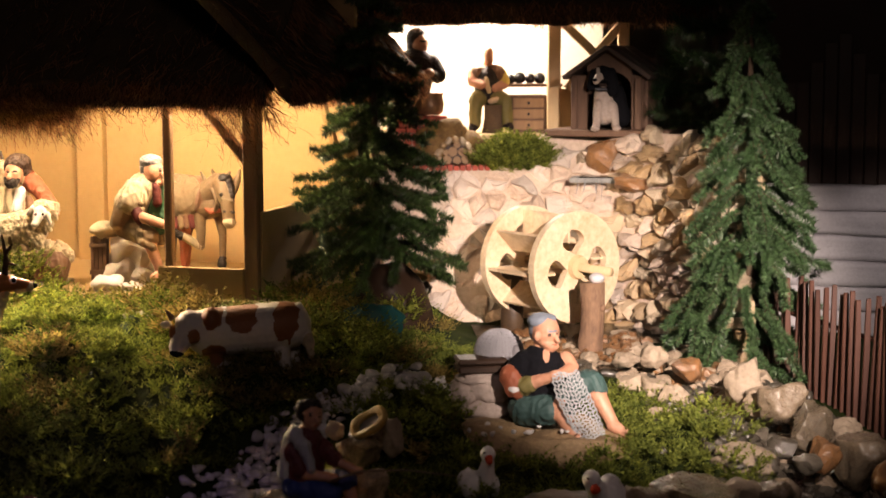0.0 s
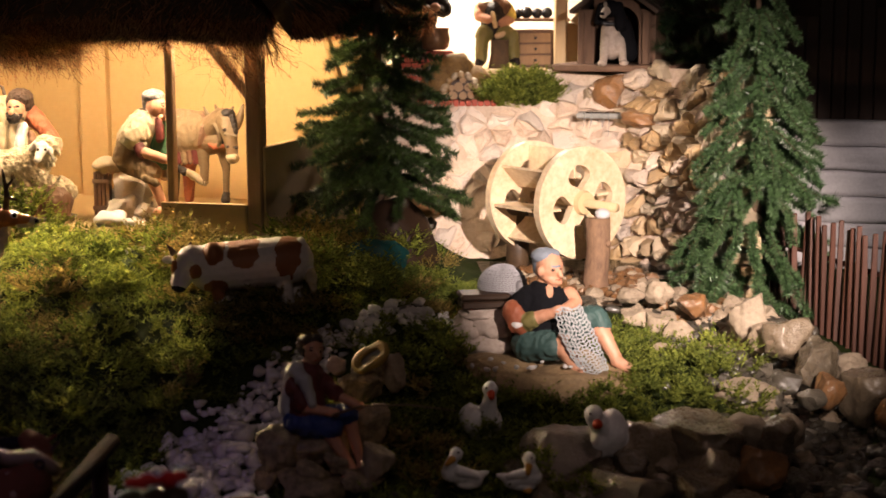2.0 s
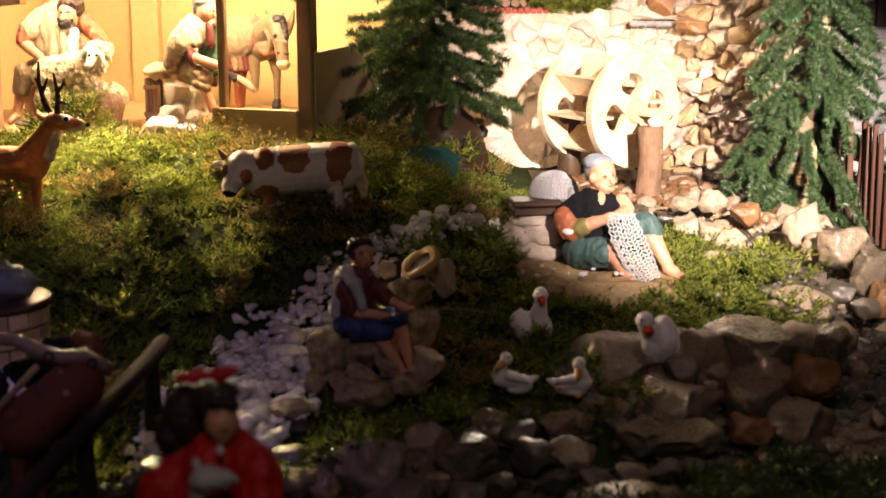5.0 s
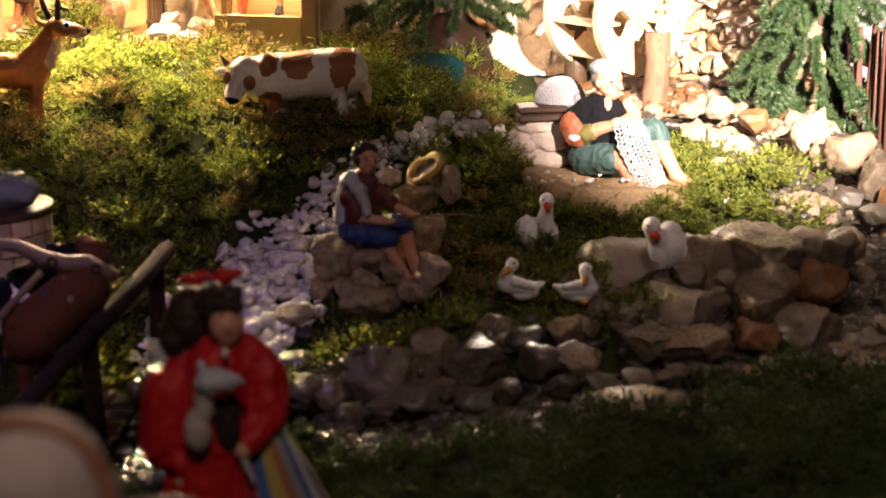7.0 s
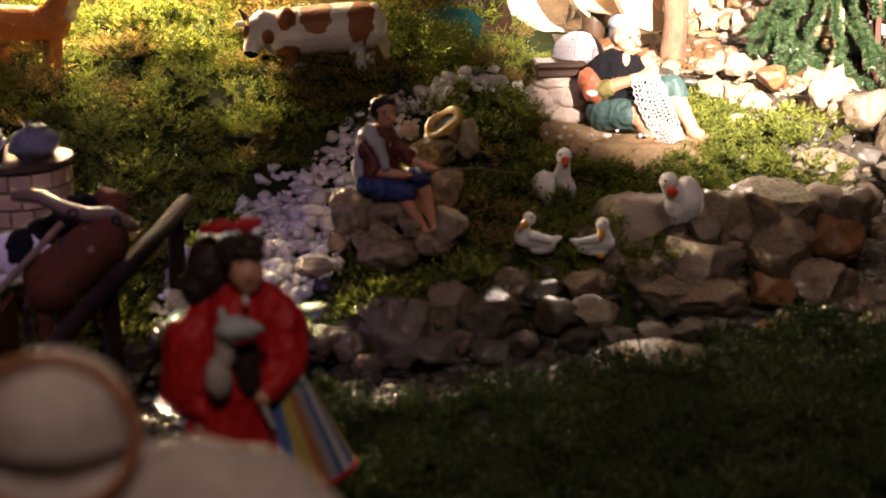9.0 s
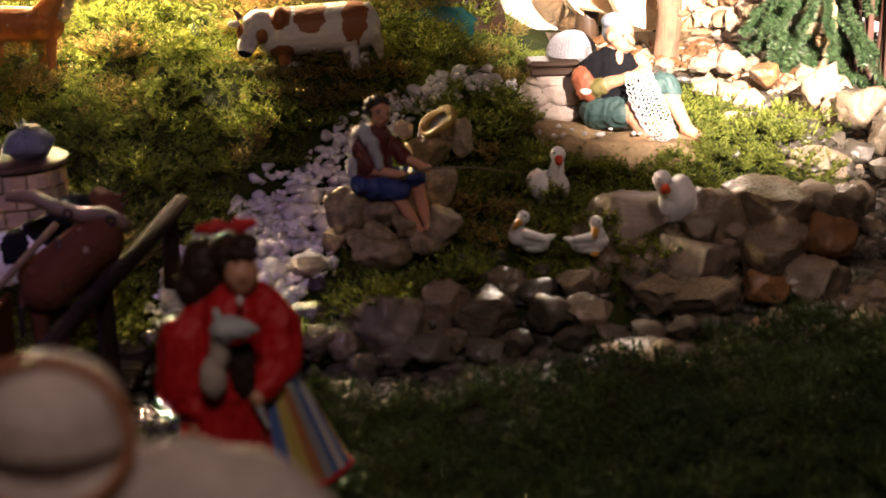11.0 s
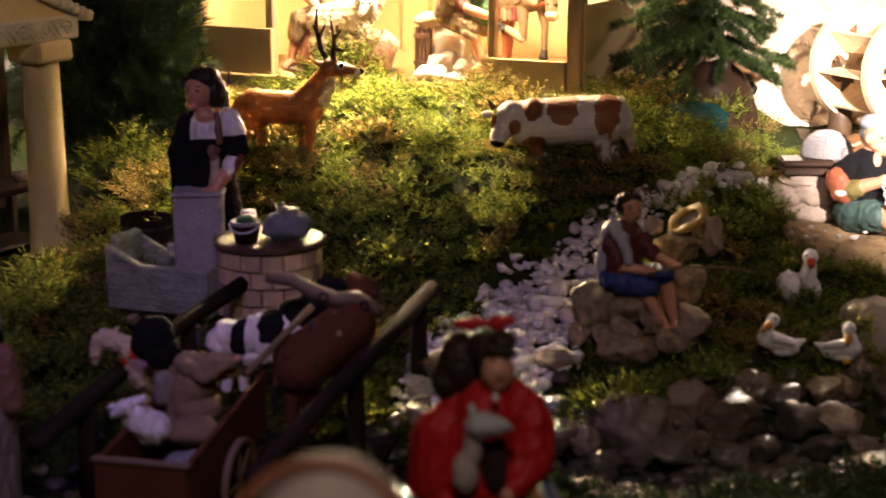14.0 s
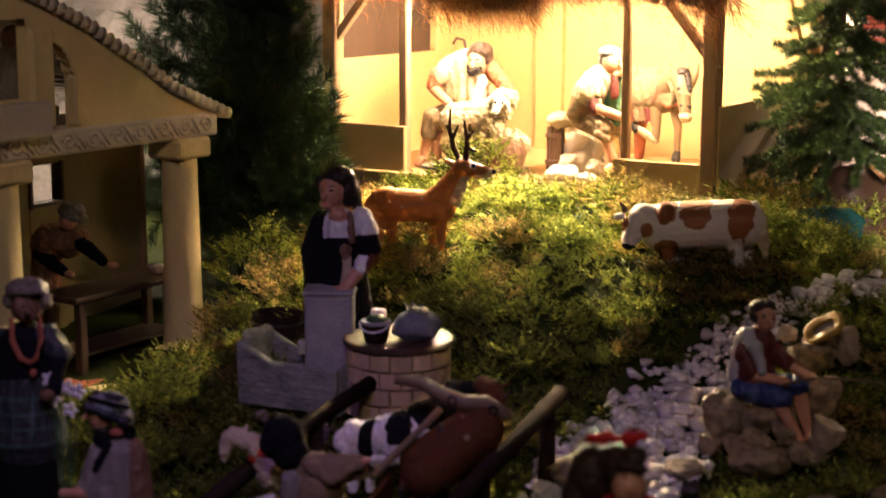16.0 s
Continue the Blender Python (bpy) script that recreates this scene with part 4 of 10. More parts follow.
figure('sheep_figure', (-0.714, 3.600, 0.424), 'cream woolly lamb figurine lying on a grey base', 'figurine', [
    ('b', (-0.0071, 0.0000, 0.0536), (0.0475, 0.0422, 0.0264), 'wool'),
    ('b', (-0.0364, -0.0100, 0.0446), (0.0264, 0.0290, 0.0264), 'wool'),
    ('b', (0.0228, -0.0100, 0.0468), (0.0237, 0.0290, 0.0211), 'wool'),
    ('l', (-0.0354, -0.0300, 0.0314), (-0.0339, -0.0300, 0.0056), 0.0343, 0.0316, 'brown_cloth'),
    ('l', (0.0003, -0.0300, 0.0286), (-0.0006, -0.0300, 0.0054), 0.0395, 0.0343, 'brown_cloth'),
    ('b', (-0.0850, -0.0100, -0.0096), (0.1292, 0.0580, 0.0092), 'grey_cloth'),
    ('l', (-0.0233, -0.0360, 0.0794), (-0.0246, -0.0340, 0.0630), 0.0079, 0.0040, 'wool'),
    ('l', (-0.0038, -0.0312, 0.0459), (-0.0047, -0.0340, 0.0324), 0.0083, 0.0040, 'wool'),
    ('l', (-0.0293, -0.0267, 0.0738), (-0.0300, -0.0340, 0.0575), 0.0085, 0.0040, 'wool'),
    ('l', (-0.0222, -0.0229, 0.0688), (-0.0231, -0.0340, 0.0579), 0.0098, 0.0040, 'wool'),
    ('l', (-0.0406, -0.0266, 0.0443), (-0.0341, -0.0340, 0.0295), 0.0106, 0.0040, 'wool'),
    ('l', (-0.0056, -0.0221, 0.0427), (-0.0015, -0.0340, 0.0316), 0.0106, 0.0040, 'wool'),
    ('l', (0.0170, -0.0236, 0.0730), (0.0125, -0.0340, 0.0621), 0.0082, 0.0040, 'wool'),
    ('l', (-0.0105, -0.0266, 0.0422), (-0.0119, -0.0340, 0.0292), 0.0090, 0.0040, 'wool'),
    ('l', (0.0163, -0.0229, 0.0515), (0.0146, -0.0340, 0.0373), 0.0116, 0.0040, 'wool'),
    ('l', (0.0125, -0.0376, 0.0643), (0.0051, -0.0340, 0.0532), 0.0110, 0.0040, 'wool'),
    ('l', (-0.0076, -0.0299, 0.0784), (-0.0011, -0.0340, 0.0645), 0.0093, 0.0040, 'wool'),
    ('l', (-0.0322, -0.0362, 0.0782), (-0.0335, -0.0340, 0.0605), 0.0081, 0.0040, 'wool'),
    ('l', (-0.0218, -0.0272, 0.0780), (-0.0265, -0.0340, 0.0665), 0.0095, 0.0040, 'wool'),
    ('l', (-0.0180, -0.0207, 0.0772), (-0.0098, -0.0340, 0.0670), 0.0099, 0.0040, 'wool'),
    ('l', (-0.0107, -0.0215, 0.0587), (-0.0110, -0.0340, 0.0490), 0.0101, 0.0040, 'wool'),
    ('l', (0.0343, -0.0354, 0.0574), (0.0300, -0.0340, 0.0469), 0.0100, 0.0040, 'wool'),
    ('l', (-0.0028, -0.0268, 0.0577), (-0.0004, -0.0340, 0.0426), 0.0115, 0.0040, 'wool'),
    ('l', (-0.0156, -0.0349, 0.0634), (-0.0198, -0.0340, 0.0522), 0.0091, 0.0040, 'wool'),
    ('l', (-0.0341, -0.0347, 0.0511), (-0.0371, -0.0340, 0.0397), 0.0082, 0.0040, 'wool'),
    ('l', (-0.0217, -0.0277, 0.0767), (-0.0199, -0.0340, 0.0652), 0.0082, 0.0040, 'wool'),
    ('l', (0.0148, -0.0236, 0.0775), (0.0136, -0.0340, 0.0654), 0.0083, 0.0040, 'wool'),
    ('l', (-0.0065, -0.0335, 0.0684), (-0.0063, -0.0340, 0.0513), 0.0105, 0.0040, 'wool'),
    ('l', (0.0197, -0.0280, 0.0576), (0.0244, -0.0340, 0.0429), 0.0117, 0.0040, 'wool'),
    ('l', (0.0163, -0.0248, 0.0524), (0.0216, -0.0340, 0.0401), 0.0084, 0.0040, 'wool'),
    ('l', (-0.0370, -0.0247, 0.0732), (-0.0334, -0.0340, 0.0617), 0.0082, 0.0040, 'wool'),
    ('l', (0.0186, -0.0205, 0.0574), (0.0151, -0.0340, 0.0477), 0.0093, 0.0040, 'wool'),
], voxel=0.0021)
figure('sitting_figure', (-0.512, 3.520, 0.428), 'seated figurine in a beige poncho on stones', 'figurine', [
    ('b', (0.0376, -0.0080, 0.2402), (0.0219, 0.0258, 0.0271), 'skin'),
    ('b', (0.0315, -0.0040, 0.2611), (0.0258, 0.0296, 0.0155), 'grey_hair'),
    ('b', (0.0162, 0.0040, 0.2458), (0.0103, 0.0232, 0.0193), 'grey_hair'),
    ('l', (0.0571, -0.0240, 0.2373), (0.0611, -0.0280, 0.2289), 0.0039, 0.0052, 'skin'),
    ('b', (0.0504, -0.0160, 0.2145), (0.0116, 0.0116, 0.0077), 'skin'),
    ('l', (0.0502, -0.0260, 0.2474), (0.0626, -0.0260, 0.2473), 0.0026, 0.0026, 'grey_hair'),
    ('b', (0.0270, -0.0220, 0.2374), (0.0044, 0.0052, 0.0077), 'skin'),
    ('p', (0.0552, -0.0280, 0.2401), (0.0039, 0.0103, 0.0019), 'dark_hair'),
    ('l', (0.0285, 0.0000, 0.2210), (0.0181, 0.0000, 0.2085), 0.0129, 0.0168, 'skin'),
    ('l', (0.0129, 0.0000, 0.2011), (-0.0145, 0.0080, 0.1654), 0.0348, 0.0387, 'beige_cloth'),
    ('l', (-0.0022, -0.0180, 0.1975), (-0.0117, -0.0260, 0.1732), 0.0271, 0.0296, 'beige_cloth'),
    ('l', (-0.0356, -0.0340, 0.1678), (0.0149, -0.0420, 0.1570), 0.0064, 0.0064, 'beige_cloth'),
    ('l', (-0.0293, -0.0400, 0.1782), (0.0159, -0.0460, 0.1685), 0.0041, 0.0041, 'tan_cloth'),
    ('l', (0.0119, -0.0260, 0.2129), (0.0190, -0.0320, 0.1735), 0.0064, 0.0090, 'beige_cloth'),
    ('l', (-0.0281, -0.0200, 0.1553), (-0.0390, -0.0200, 0.1278), 0.0219, 0.0193, 'tan_cloth'),
    ('l', (0.0046, -0.0400, 0.1519), (0.0100, -0.0460, 0.1375), 0.0142, 0.0129, 'maroon_cloth'),
    ('l', (0.0153, -0.0480, 0.1401), (0.0611, -0.0600, 0.1261), 0.0122, 0.0103, 'skin'),
    ('l', (0.0460, -0.0040, 0.2012), (0.0483, 0.0000, 0.1254), 0.0168, 0.0284, 'green_cloth'),
    ('l', (0.0435, -0.0220, 0.2075), (0.0480, -0.0260, 0.1704), 0.0077, 0.0103, 'maroon_cloth'),
    ('l', (-0.0299, 0.0000, 0.1183), (0.0284, -0.0450, 0.0949), 0.0271, 0.0219, 'tan_cloth'),
    ('l', (-0.0104, 0.0200, 0.1112), (0.0486, 0.0100, 0.0916), 0.0232, 0.0193, 'tan_cloth'),
    ('l', (0.0156, -0.0620, 0.0868), (0.0400, -0.0620, 0.0742), 0.0077, 0.0077, 'tan_cloth'),
    ('l', (-0.0099, -0.0320, 0.1238), (0.0209, -0.0600, 0.1064), 0.0077, 0.0064, 'tan_cloth'),
    ('l', (0.0312, -0.0500, 0.0829), (0.0527, -0.0560, 0.0234), 0.0142, 0.0097, 'skin'),
    ('l', (0.0524, -0.0560, 0.0159), (0.0401, -0.0760, 0.0110), 0.0097, 0.0077, 'skin'),
], voxel=0.0017)
figure('donkey_figure', (-0.375, 3.680, 0.418), 'tan donkey figurine with striped saddle blanket', 'figurine', [
    ('l', (-0.1018, 0.0300, 0.1680), (-0.0141, 0.0000, 0.1673), 0.0512, 0.0431, 'donkey_coat'),
    ('l', (-0.0220, -0.0020, 0.1544), (0.0165, -0.0200, 0.1583), 0.0350, 0.0296, 'donkey_coat'),
    ('l', (-0.0879, 0.0257, 0.1722), (-0.0838, 0.0237, 0.1711), 0.0579, 0.0573, 'tan_cloth'),
    ('l', (-0.0756, 0.0219, 0.1725), (-0.0714, 0.0199, 0.1713), 0.0589, 0.0582, 'tan_cloth'),
    ('l', (-0.0646, 0.0184, 0.1727), (-0.0605, 0.0164, 0.1715), 0.0555, 0.0548, 'beige_cloth'),
    ('l', (-0.0537, 0.0150, 0.1729), (-0.0495, 0.0130, 0.1717), 0.0565, 0.0558, 'tan_cloth'),
    ('l', (-0.0428, 0.0116, 0.1731), (-0.0386, 0.0096, 0.1719), 0.0531, 0.0524, 'maroon_cloth'),
    ('l', (-0.0332, 0.0086, 0.1733), (-0.0291, 0.0066, 0.1721), 0.0540, 0.0534, 'tan_cloth'),
    ('l', (-0.0251, 0.0060, 0.1734), (-0.0209, 0.0040, 0.1723), 0.0507, 0.0500, 'brown_cloth'),
    ('l', (-0.0817, -0.0120, 0.1346), (-0.0843, -0.0180, 0.1089), 0.0081, 0.0054, 'brown_cloth'),
    ('l', (-0.0694, -0.0160, 0.1349), (-0.0707, -0.0220, 0.1092), 0.0081, 0.0054, 'maroon_cloth'),
    ('l', (-0.0572, -0.0200, 0.1352), (-0.0572, -0.0260, 0.1095), 0.0081, 0.0054, 'tan_cloth'),
    ('l', (-0.0450, -0.0240, 0.1355), (-0.0436, -0.0300, 0.1098), 0.0081, 0.0054, 'brown_cloth'),
    ('l', (-0.0328, -0.0280, 0.1358), (-0.0301, -0.0340, 0.1102), 0.0081, 0.0054, 'maroon_cloth'),
    ('l', (-0.0056, -0.0040, 0.1728), (0.0294, -0.0340, 0.2088), 0.0337, 0.0270, 'donkey_coat'),
    ('l', (0.0414, -0.0500, 0.2124), (0.0533, -0.0780, 0.1733), 0.0229, 0.0175, 'donkey_coat'),
    ('l', (0.0535, -0.0800, 0.1708), (0.0588, -0.0920, 0.1333), 0.0168, 0.0135, 'donkey_coat'),
    ('b', (0.0590, -0.0960, 0.1260), (0.0148, 0.0148, 0.0121), 'beige_cloth'),
    ('b', (0.0475, -0.0580, 0.2233), (0.0175, 0.0162, 0.0121), 'dark_hair'),
    ('l', (0.0589, -0.0720, 0.2164), (0.0671, -0.0860, 0.1841), 0.0067, 0.0054, 'dark_hair'),
    ('b', (0.0418, -0.0880, 0.1895), (0.0040, 0.0040, 0.0040), 'dark_hair'),
    ('b', (0.0660, -0.0880, 0.1868), (0.0035, 0.0040, 0.0040), 'dark_hair'),
    ('l', (0.0667, -0.0500, 0.1890), (0.0747, -0.0460, 0.2171), 0.0067, 0.0088, 'donkey_coat'),
    ('l', (0.0747, -0.0460, 0.2171), (0.0816, -0.0440, 0.2428), 0.0088, 0.0027, 'donkey_coat'),
    ('l', (0.0241, -0.0300, 0.2215), (0.0158, -0.0200, 0.2417), 0.0074, 0.0027, 'donkey_coat'),
    ('l', (-0.0027, -0.0100, 0.2177), (-0.0116, -0.0080, 0.2359), 0.0054, 0.0027, 'yoke_wood'),
    ('l', (0.0503, -0.0600, 0.2259), (0.0596, -0.0600, 0.2387), 0.0054, 0.0034, 'yoke_wood'),
    ('l', (0.0034, -0.0340, 0.2063), (0.0130, -0.0484, 0.2035), 0.0049, 0.0049, 'yoke_wood'),
    ('l', (0.0130, -0.0484, 0.2035), (0.0217, -0.0592, 0.1938), 0.0049, 0.0049, 'yoke_wood'),
    ('l', (0.0217, -0.0592, 0.1938), (0.0272, -0.0639, 0.1796), 0.0049, 0.0049, 'yoke_wood'),
    ('l', (0.0272, -0.0639, 0.1796), (0.0284, -0.0613, 0.1643), 0.0049, 0.0049, 'yoke_wood'),
    ('l', (0.0284, -0.0613, 0.1643), (0.0237, -0.0495, 0.1496), 0.0049, 0.0049, 'yoke_wood'),
    ('l', (0.0237, -0.0495, 0.1496), (0.0157, -0.0352, 0.1440), 0.0049, 0.0049, 'yoke_wood'),
    ('l', (0.0139, -0.0340, 0.2115), (0.0235, -0.0484, 0.2086), 0.0046, 0.0046, 'dark_hair'),
    ('l', (0.0235, -0.0484, 0.2086), (0.0321, -0.0592, 0.1989), 0.0046, 0.0046, 'dark_hair'),
    ('l', (0.0321, -0.0592, 0.1989), (0.0377, -0.0639, 0.1847), 0.0046, 0.0046, 'dark_hair'),
    ('l', (0.0377, -0.0639, 0.1847), (0.0388, -0.0613, 0.1694), 0.0046, 0.0046, 'dark_hair'),
    ('l', (0.0388, -0.0613, 0.1694), (0.0342, -0.0495, 0.1548), 0.0046, 0.0046, 'dark_hair'),
    ('l', (0.0342, -0.0495, 0.1548), (0.0263, -0.0352, 0.1491), 0.0046, 0.0046, 'dark_hair'),
    ('l', (0.0244, -0.0340, 0.2166), (0.0340, -0.0484, 0.2137), 0.0049, 0.0049, 'yoke_wood'),
    ('l', (0.0340, -0.0484, 0.2137), (0.0425, -0.0592, 0.2040), 0.0049, 0.0049, 'yoke_wood'),
    ('l', (0.0425, -0.0592, 0.2040), (0.0481, -0.0639, 0.1898), 0.0049, 0.0049, 'yoke_wood'),
    ('l', (0.0481, -0.0639, 0.1898), (0.0493, -0.0613, 0.1745), 0.0049, 0.0049, 'yoke_wood'),
    ('l', (0.0493, -0.0613, 0.1745), (0.0446, -0.0495, 0.1599), 0.0049, 0.0049, 'yoke_wood'),
    ('l', (0.0446, -0.0495, 0.1599), (0.0368, -0.0352, 0.1543), 0.0049, 0.0049, 'yoke_wood'),
    ('l', (-0.0080, -0.0340, 0.1622), (0.0136, -0.0460, 0.1475), 0.0061, 0.0061, 'coral_cloth'),
    ('l', (0.0136, -0.0460, 0.1475), (0.0375, -0.0500, 0.1529), 0.0061, 0.0061, 'coral_cloth'),
    ('l', (0.0432, -0.0920, 0.1796), (0.0687, -0.0920, 0.1743), 0.0035, 0.0035, 'yoke_wood'),
    ('l', (0.0482, -0.0980, 0.1519), (0.0699, -0.0980, 0.1492), 0.0030, 0.0030, 'dark_hair'),
    ('l', (-0.0179, -0.0200, 0.1376), (-0.0113, -0.0300, 0.0965), 0.0175, 0.0108, 'donkey_coat'),
    ('l', (-0.0113, -0.0300, 0.0965), (-0.0132, -0.0320, 0.0653), 0.0108, 0.0094, 'donkey_coat'),
    ('l', (-0.0132, -0.0320, 0.0653), (-0.0539, -0.0360, 0.0896), 0.0094, 0.0081, 'beige_cloth'),
    ('l', (-0.0565, -0.0360, 0.0896), (-0.0704, -0.0380, 0.0977), 0.0094, 0.0081, 'dark_hair'),
    ('l', (0.0293, -0.0200, 0.1451), (0.0377, -0.0240, 0.0930), 0.0162, 0.0094, 'donkey_coat'),
    ('l', (0.0377, -0.0240, 0.0930), (0.0365, -0.0240, 0.0377), 0.0088, 0.0074, 'donkey_coat'),
    ('l', (0.0365, -0.0240, 0.0377), (0.0351, -0.0280, 0.0210), 0.0081, 0.0108, 'dark_hair'),
    ('l', (-0.0915, 0.0450, 0.1295), (-0.0926, 0.0500, 0.0137), 0.0216, 0.0094, 'donkey_coat'),
    ('l', (-0.0537, 0.0400, 0.1297), (-0.0572, 0.0450, 0.0141), 0.0175, 0.0094, 'coral_cloth'),
], voxel=0.0016)
figure('well_woman_figure', (-0.792, 2.500, 0.221), 'woman figurine in black dress with white blouse', 'figurine', [
    ('b', (-0.0163, -0.0080, 0.2911), (0.0211, 0.0238, 0.0275), 'skin'),
    ('b', (-0.0233, -0.0180, 0.2716), (0.0119, 0.0119, 0.0101), 'skin'),
    ('b', (-0.0099, 0.0040, 0.3132), (0.0275, 0.0275, 0.0192), 'dark_hair'),
    ('b', (0.0081, 0.0080, 0.2925), (0.0146, 0.0238, 0.0293), 'dark_hair'),
    ('b', (-0.0400, 0.0000, 0.3034), (0.0073, 0.0183, 0.0137), 'dark_hair'),
    ('l', (0.0156, 0.0120, 0.2884), (0.0221, 0.0120, 0.2583), 0.0119, 0.0082, 'dark_hair'),
    ('l', (-0.0218, -0.0340, 0.2918), (-0.0242, -0.0360, 0.2836), 0.0024, 0.0035, 'skin'),
    ('p', (-0.0301, -0.0320, 0.2941), (0.0037, 0.0128, 0.0018), 'dark_hair'),
    ('p', (-0.0115, -0.0360, 0.2961), (0.0041, 0.0128, 0.0020), 'dark_hair'),
    ('p', (-0.0114, -0.0360, 0.3027), (0.0060, 0.0128, 0.0013), 'dark_hair'),
    ('p', (-0.0294, -0.0340, 0.3009), (0.0041, 0.0128, 0.0013), 'dark_hair'),
    ('p', (-0.0225, -0.0360, 0.2743), (0.0050, 0.0128, 0.0016), 'beak_red'),
    ('l', (-0.0142, 0.0000, 0.2683), (-0.0067, 0.0000, 0.2515), 0.0110, 0.0137, 'skin'),
    ('l', (-0.0060, 0.0000, 0.2325), (-0.0060, 0.0020, 0.2112), 0.0302, 0.0293, 'white_cloth'),
    ('b', (-0.0042, -0.0180, 0.2525), (0.0156, 0.0119, 0.0137), 'skin'),
    ('l', (-0.0363, 0.0000, 0.2391), (-0.0496, 0.0020, 0.1904), 0.0192, 0.0247, 'black_cloth'),
    ('l', (-0.0496, 0.0020, 0.1904), (-0.0457, -0.0080, 0.1211), 0.0247, 0.0211, 'black_cloth'),
    ('l', (0.0302, 0.0000, 0.2471), (0.0414, -0.0060, 0.2258), 0.0183, 0.0192, 'white_cloth'),
    ('l', (0.0428, -0.0080, 0.2129), (0.0476, -0.0120, 0.1967), 0.0201, 0.0201, 'black_cloth'),
    ('l', (0.0434, -0.0220, 0.1775), (0.0384, -0.0320, 0.1678), 0.0156, 0.0128, 'white_cloth'),
    ('l', (0.0337, -0.0360, 0.1608), (0.0209, -0.0460, 0.1432), 0.0110, 0.0092, 'skin'),
    ('b', (0.0119, -0.0520, 0.1346), (0.0156, 0.0110, 0.0082), 'skin'),
    ('l', (0.0051, -0.0580, 0.1336), (-0.0021, -0.0600, 0.1280), 0.0037, 0.0032, 'skin'),
    ('l', (-0.0053, -0.0040, 0.1989), (-0.0040, 0.0000, 0.1695), 0.0311, 0.0320, 'black_cloth'),
    ('p', (0.0122, -0.0400, 0.1965), (0.0101, 0.0311, 0.0146), 'brown_cloth'),
    ('l', (0.0174, -0.0220, 0.2595), (0.0230, -0.0300, 0.2140), 0.0050, 0.0050, 'brown_cloth'),
    ('l', (0.0160, -0.0340, 0.1824), (0.0152, -0.0400, 0.1399), 0.0073, 0.0092, 'beige_cloth'),
    ('l', (-0.0039, 0.0060, 0.1665), (0.0020, 0.0120, 0.0134), 0.0385, 0.0549, 'black_cloth'),
    ('p', (0.0583, 0.0000, 0.1549), (0.0183, 0.0549, 0.0421), 'maroon_cloth'),
], voxel=0.0018)
figure('baker_figure', (-1.427, 2.780, 0.202), 'baker figurine with grey cap leaning over the table', 'figurine', [
    ('b', (0.0023, -0.0120, 0.1902), (0.0173, 0.0173, 0.0173), 'skin'),
    ('b', (0.0062, -0.0040, 0.2090), (0.0285, 0.0244, 0.0163), 'grey_cloth'),
    ('l', (-0.0018, -0.0220, 0.2004), (0.0262, -0.0220, 0.1972), 0.0051, 0.0051, 'grey_cloth'),
    ('b', (0.0198, 0.0060, 0.1969), (0.0143, 0.0163, 0.0122), 'grey_cloth'),
    ('l', (-0.0476, 0.0040, 0.1544), (-0.0032, 0.0000, 0.1437), 0.0285, 0.0285, 'brown_cloth'),
    ('l', (-0.0457, 0.0040, 0.1434), (-0.0612, 0.0100, 0.0787), 0.0305, 0.0275, 'brown_cloth'),
    ('b', (-0.0619, -0.0020, 0.1415), (0.0204, 0.0204, 0.0244), 'brown_cloth'),
    ('b', (0.0253, -0.0040, 0.1568), (0.0183, 0.0183, 0.0173), 'brown_cloth'),
    ('l', (-0.0599, -0.0120, 0.1255), (-0.0023, -0.0300, 0.0960), 0.0143, 0.0102, 'black_cloth'),
    ('l', (0.0312, -0.0120, 0.1473), (0.0788, -0.0260, 0.1190), 0.0153, 0.0102, 'black_cloth'),
    ('b', (0.0136, -0.0340, 0.0909), (0.0102, 0.0092, 0.0071), 'skin'),
    ('b', (0.1014, -0.0300, 0.1120), (0.0122, 0.0092, 0.0071), 'skin'),
    ('l', (-0.0614, 0.0100, 0.0742), (-0.0670, 0.0100, -0.0512), 0.0285, 0.0265, 'brown_cloth'),
], voxel=0.002)
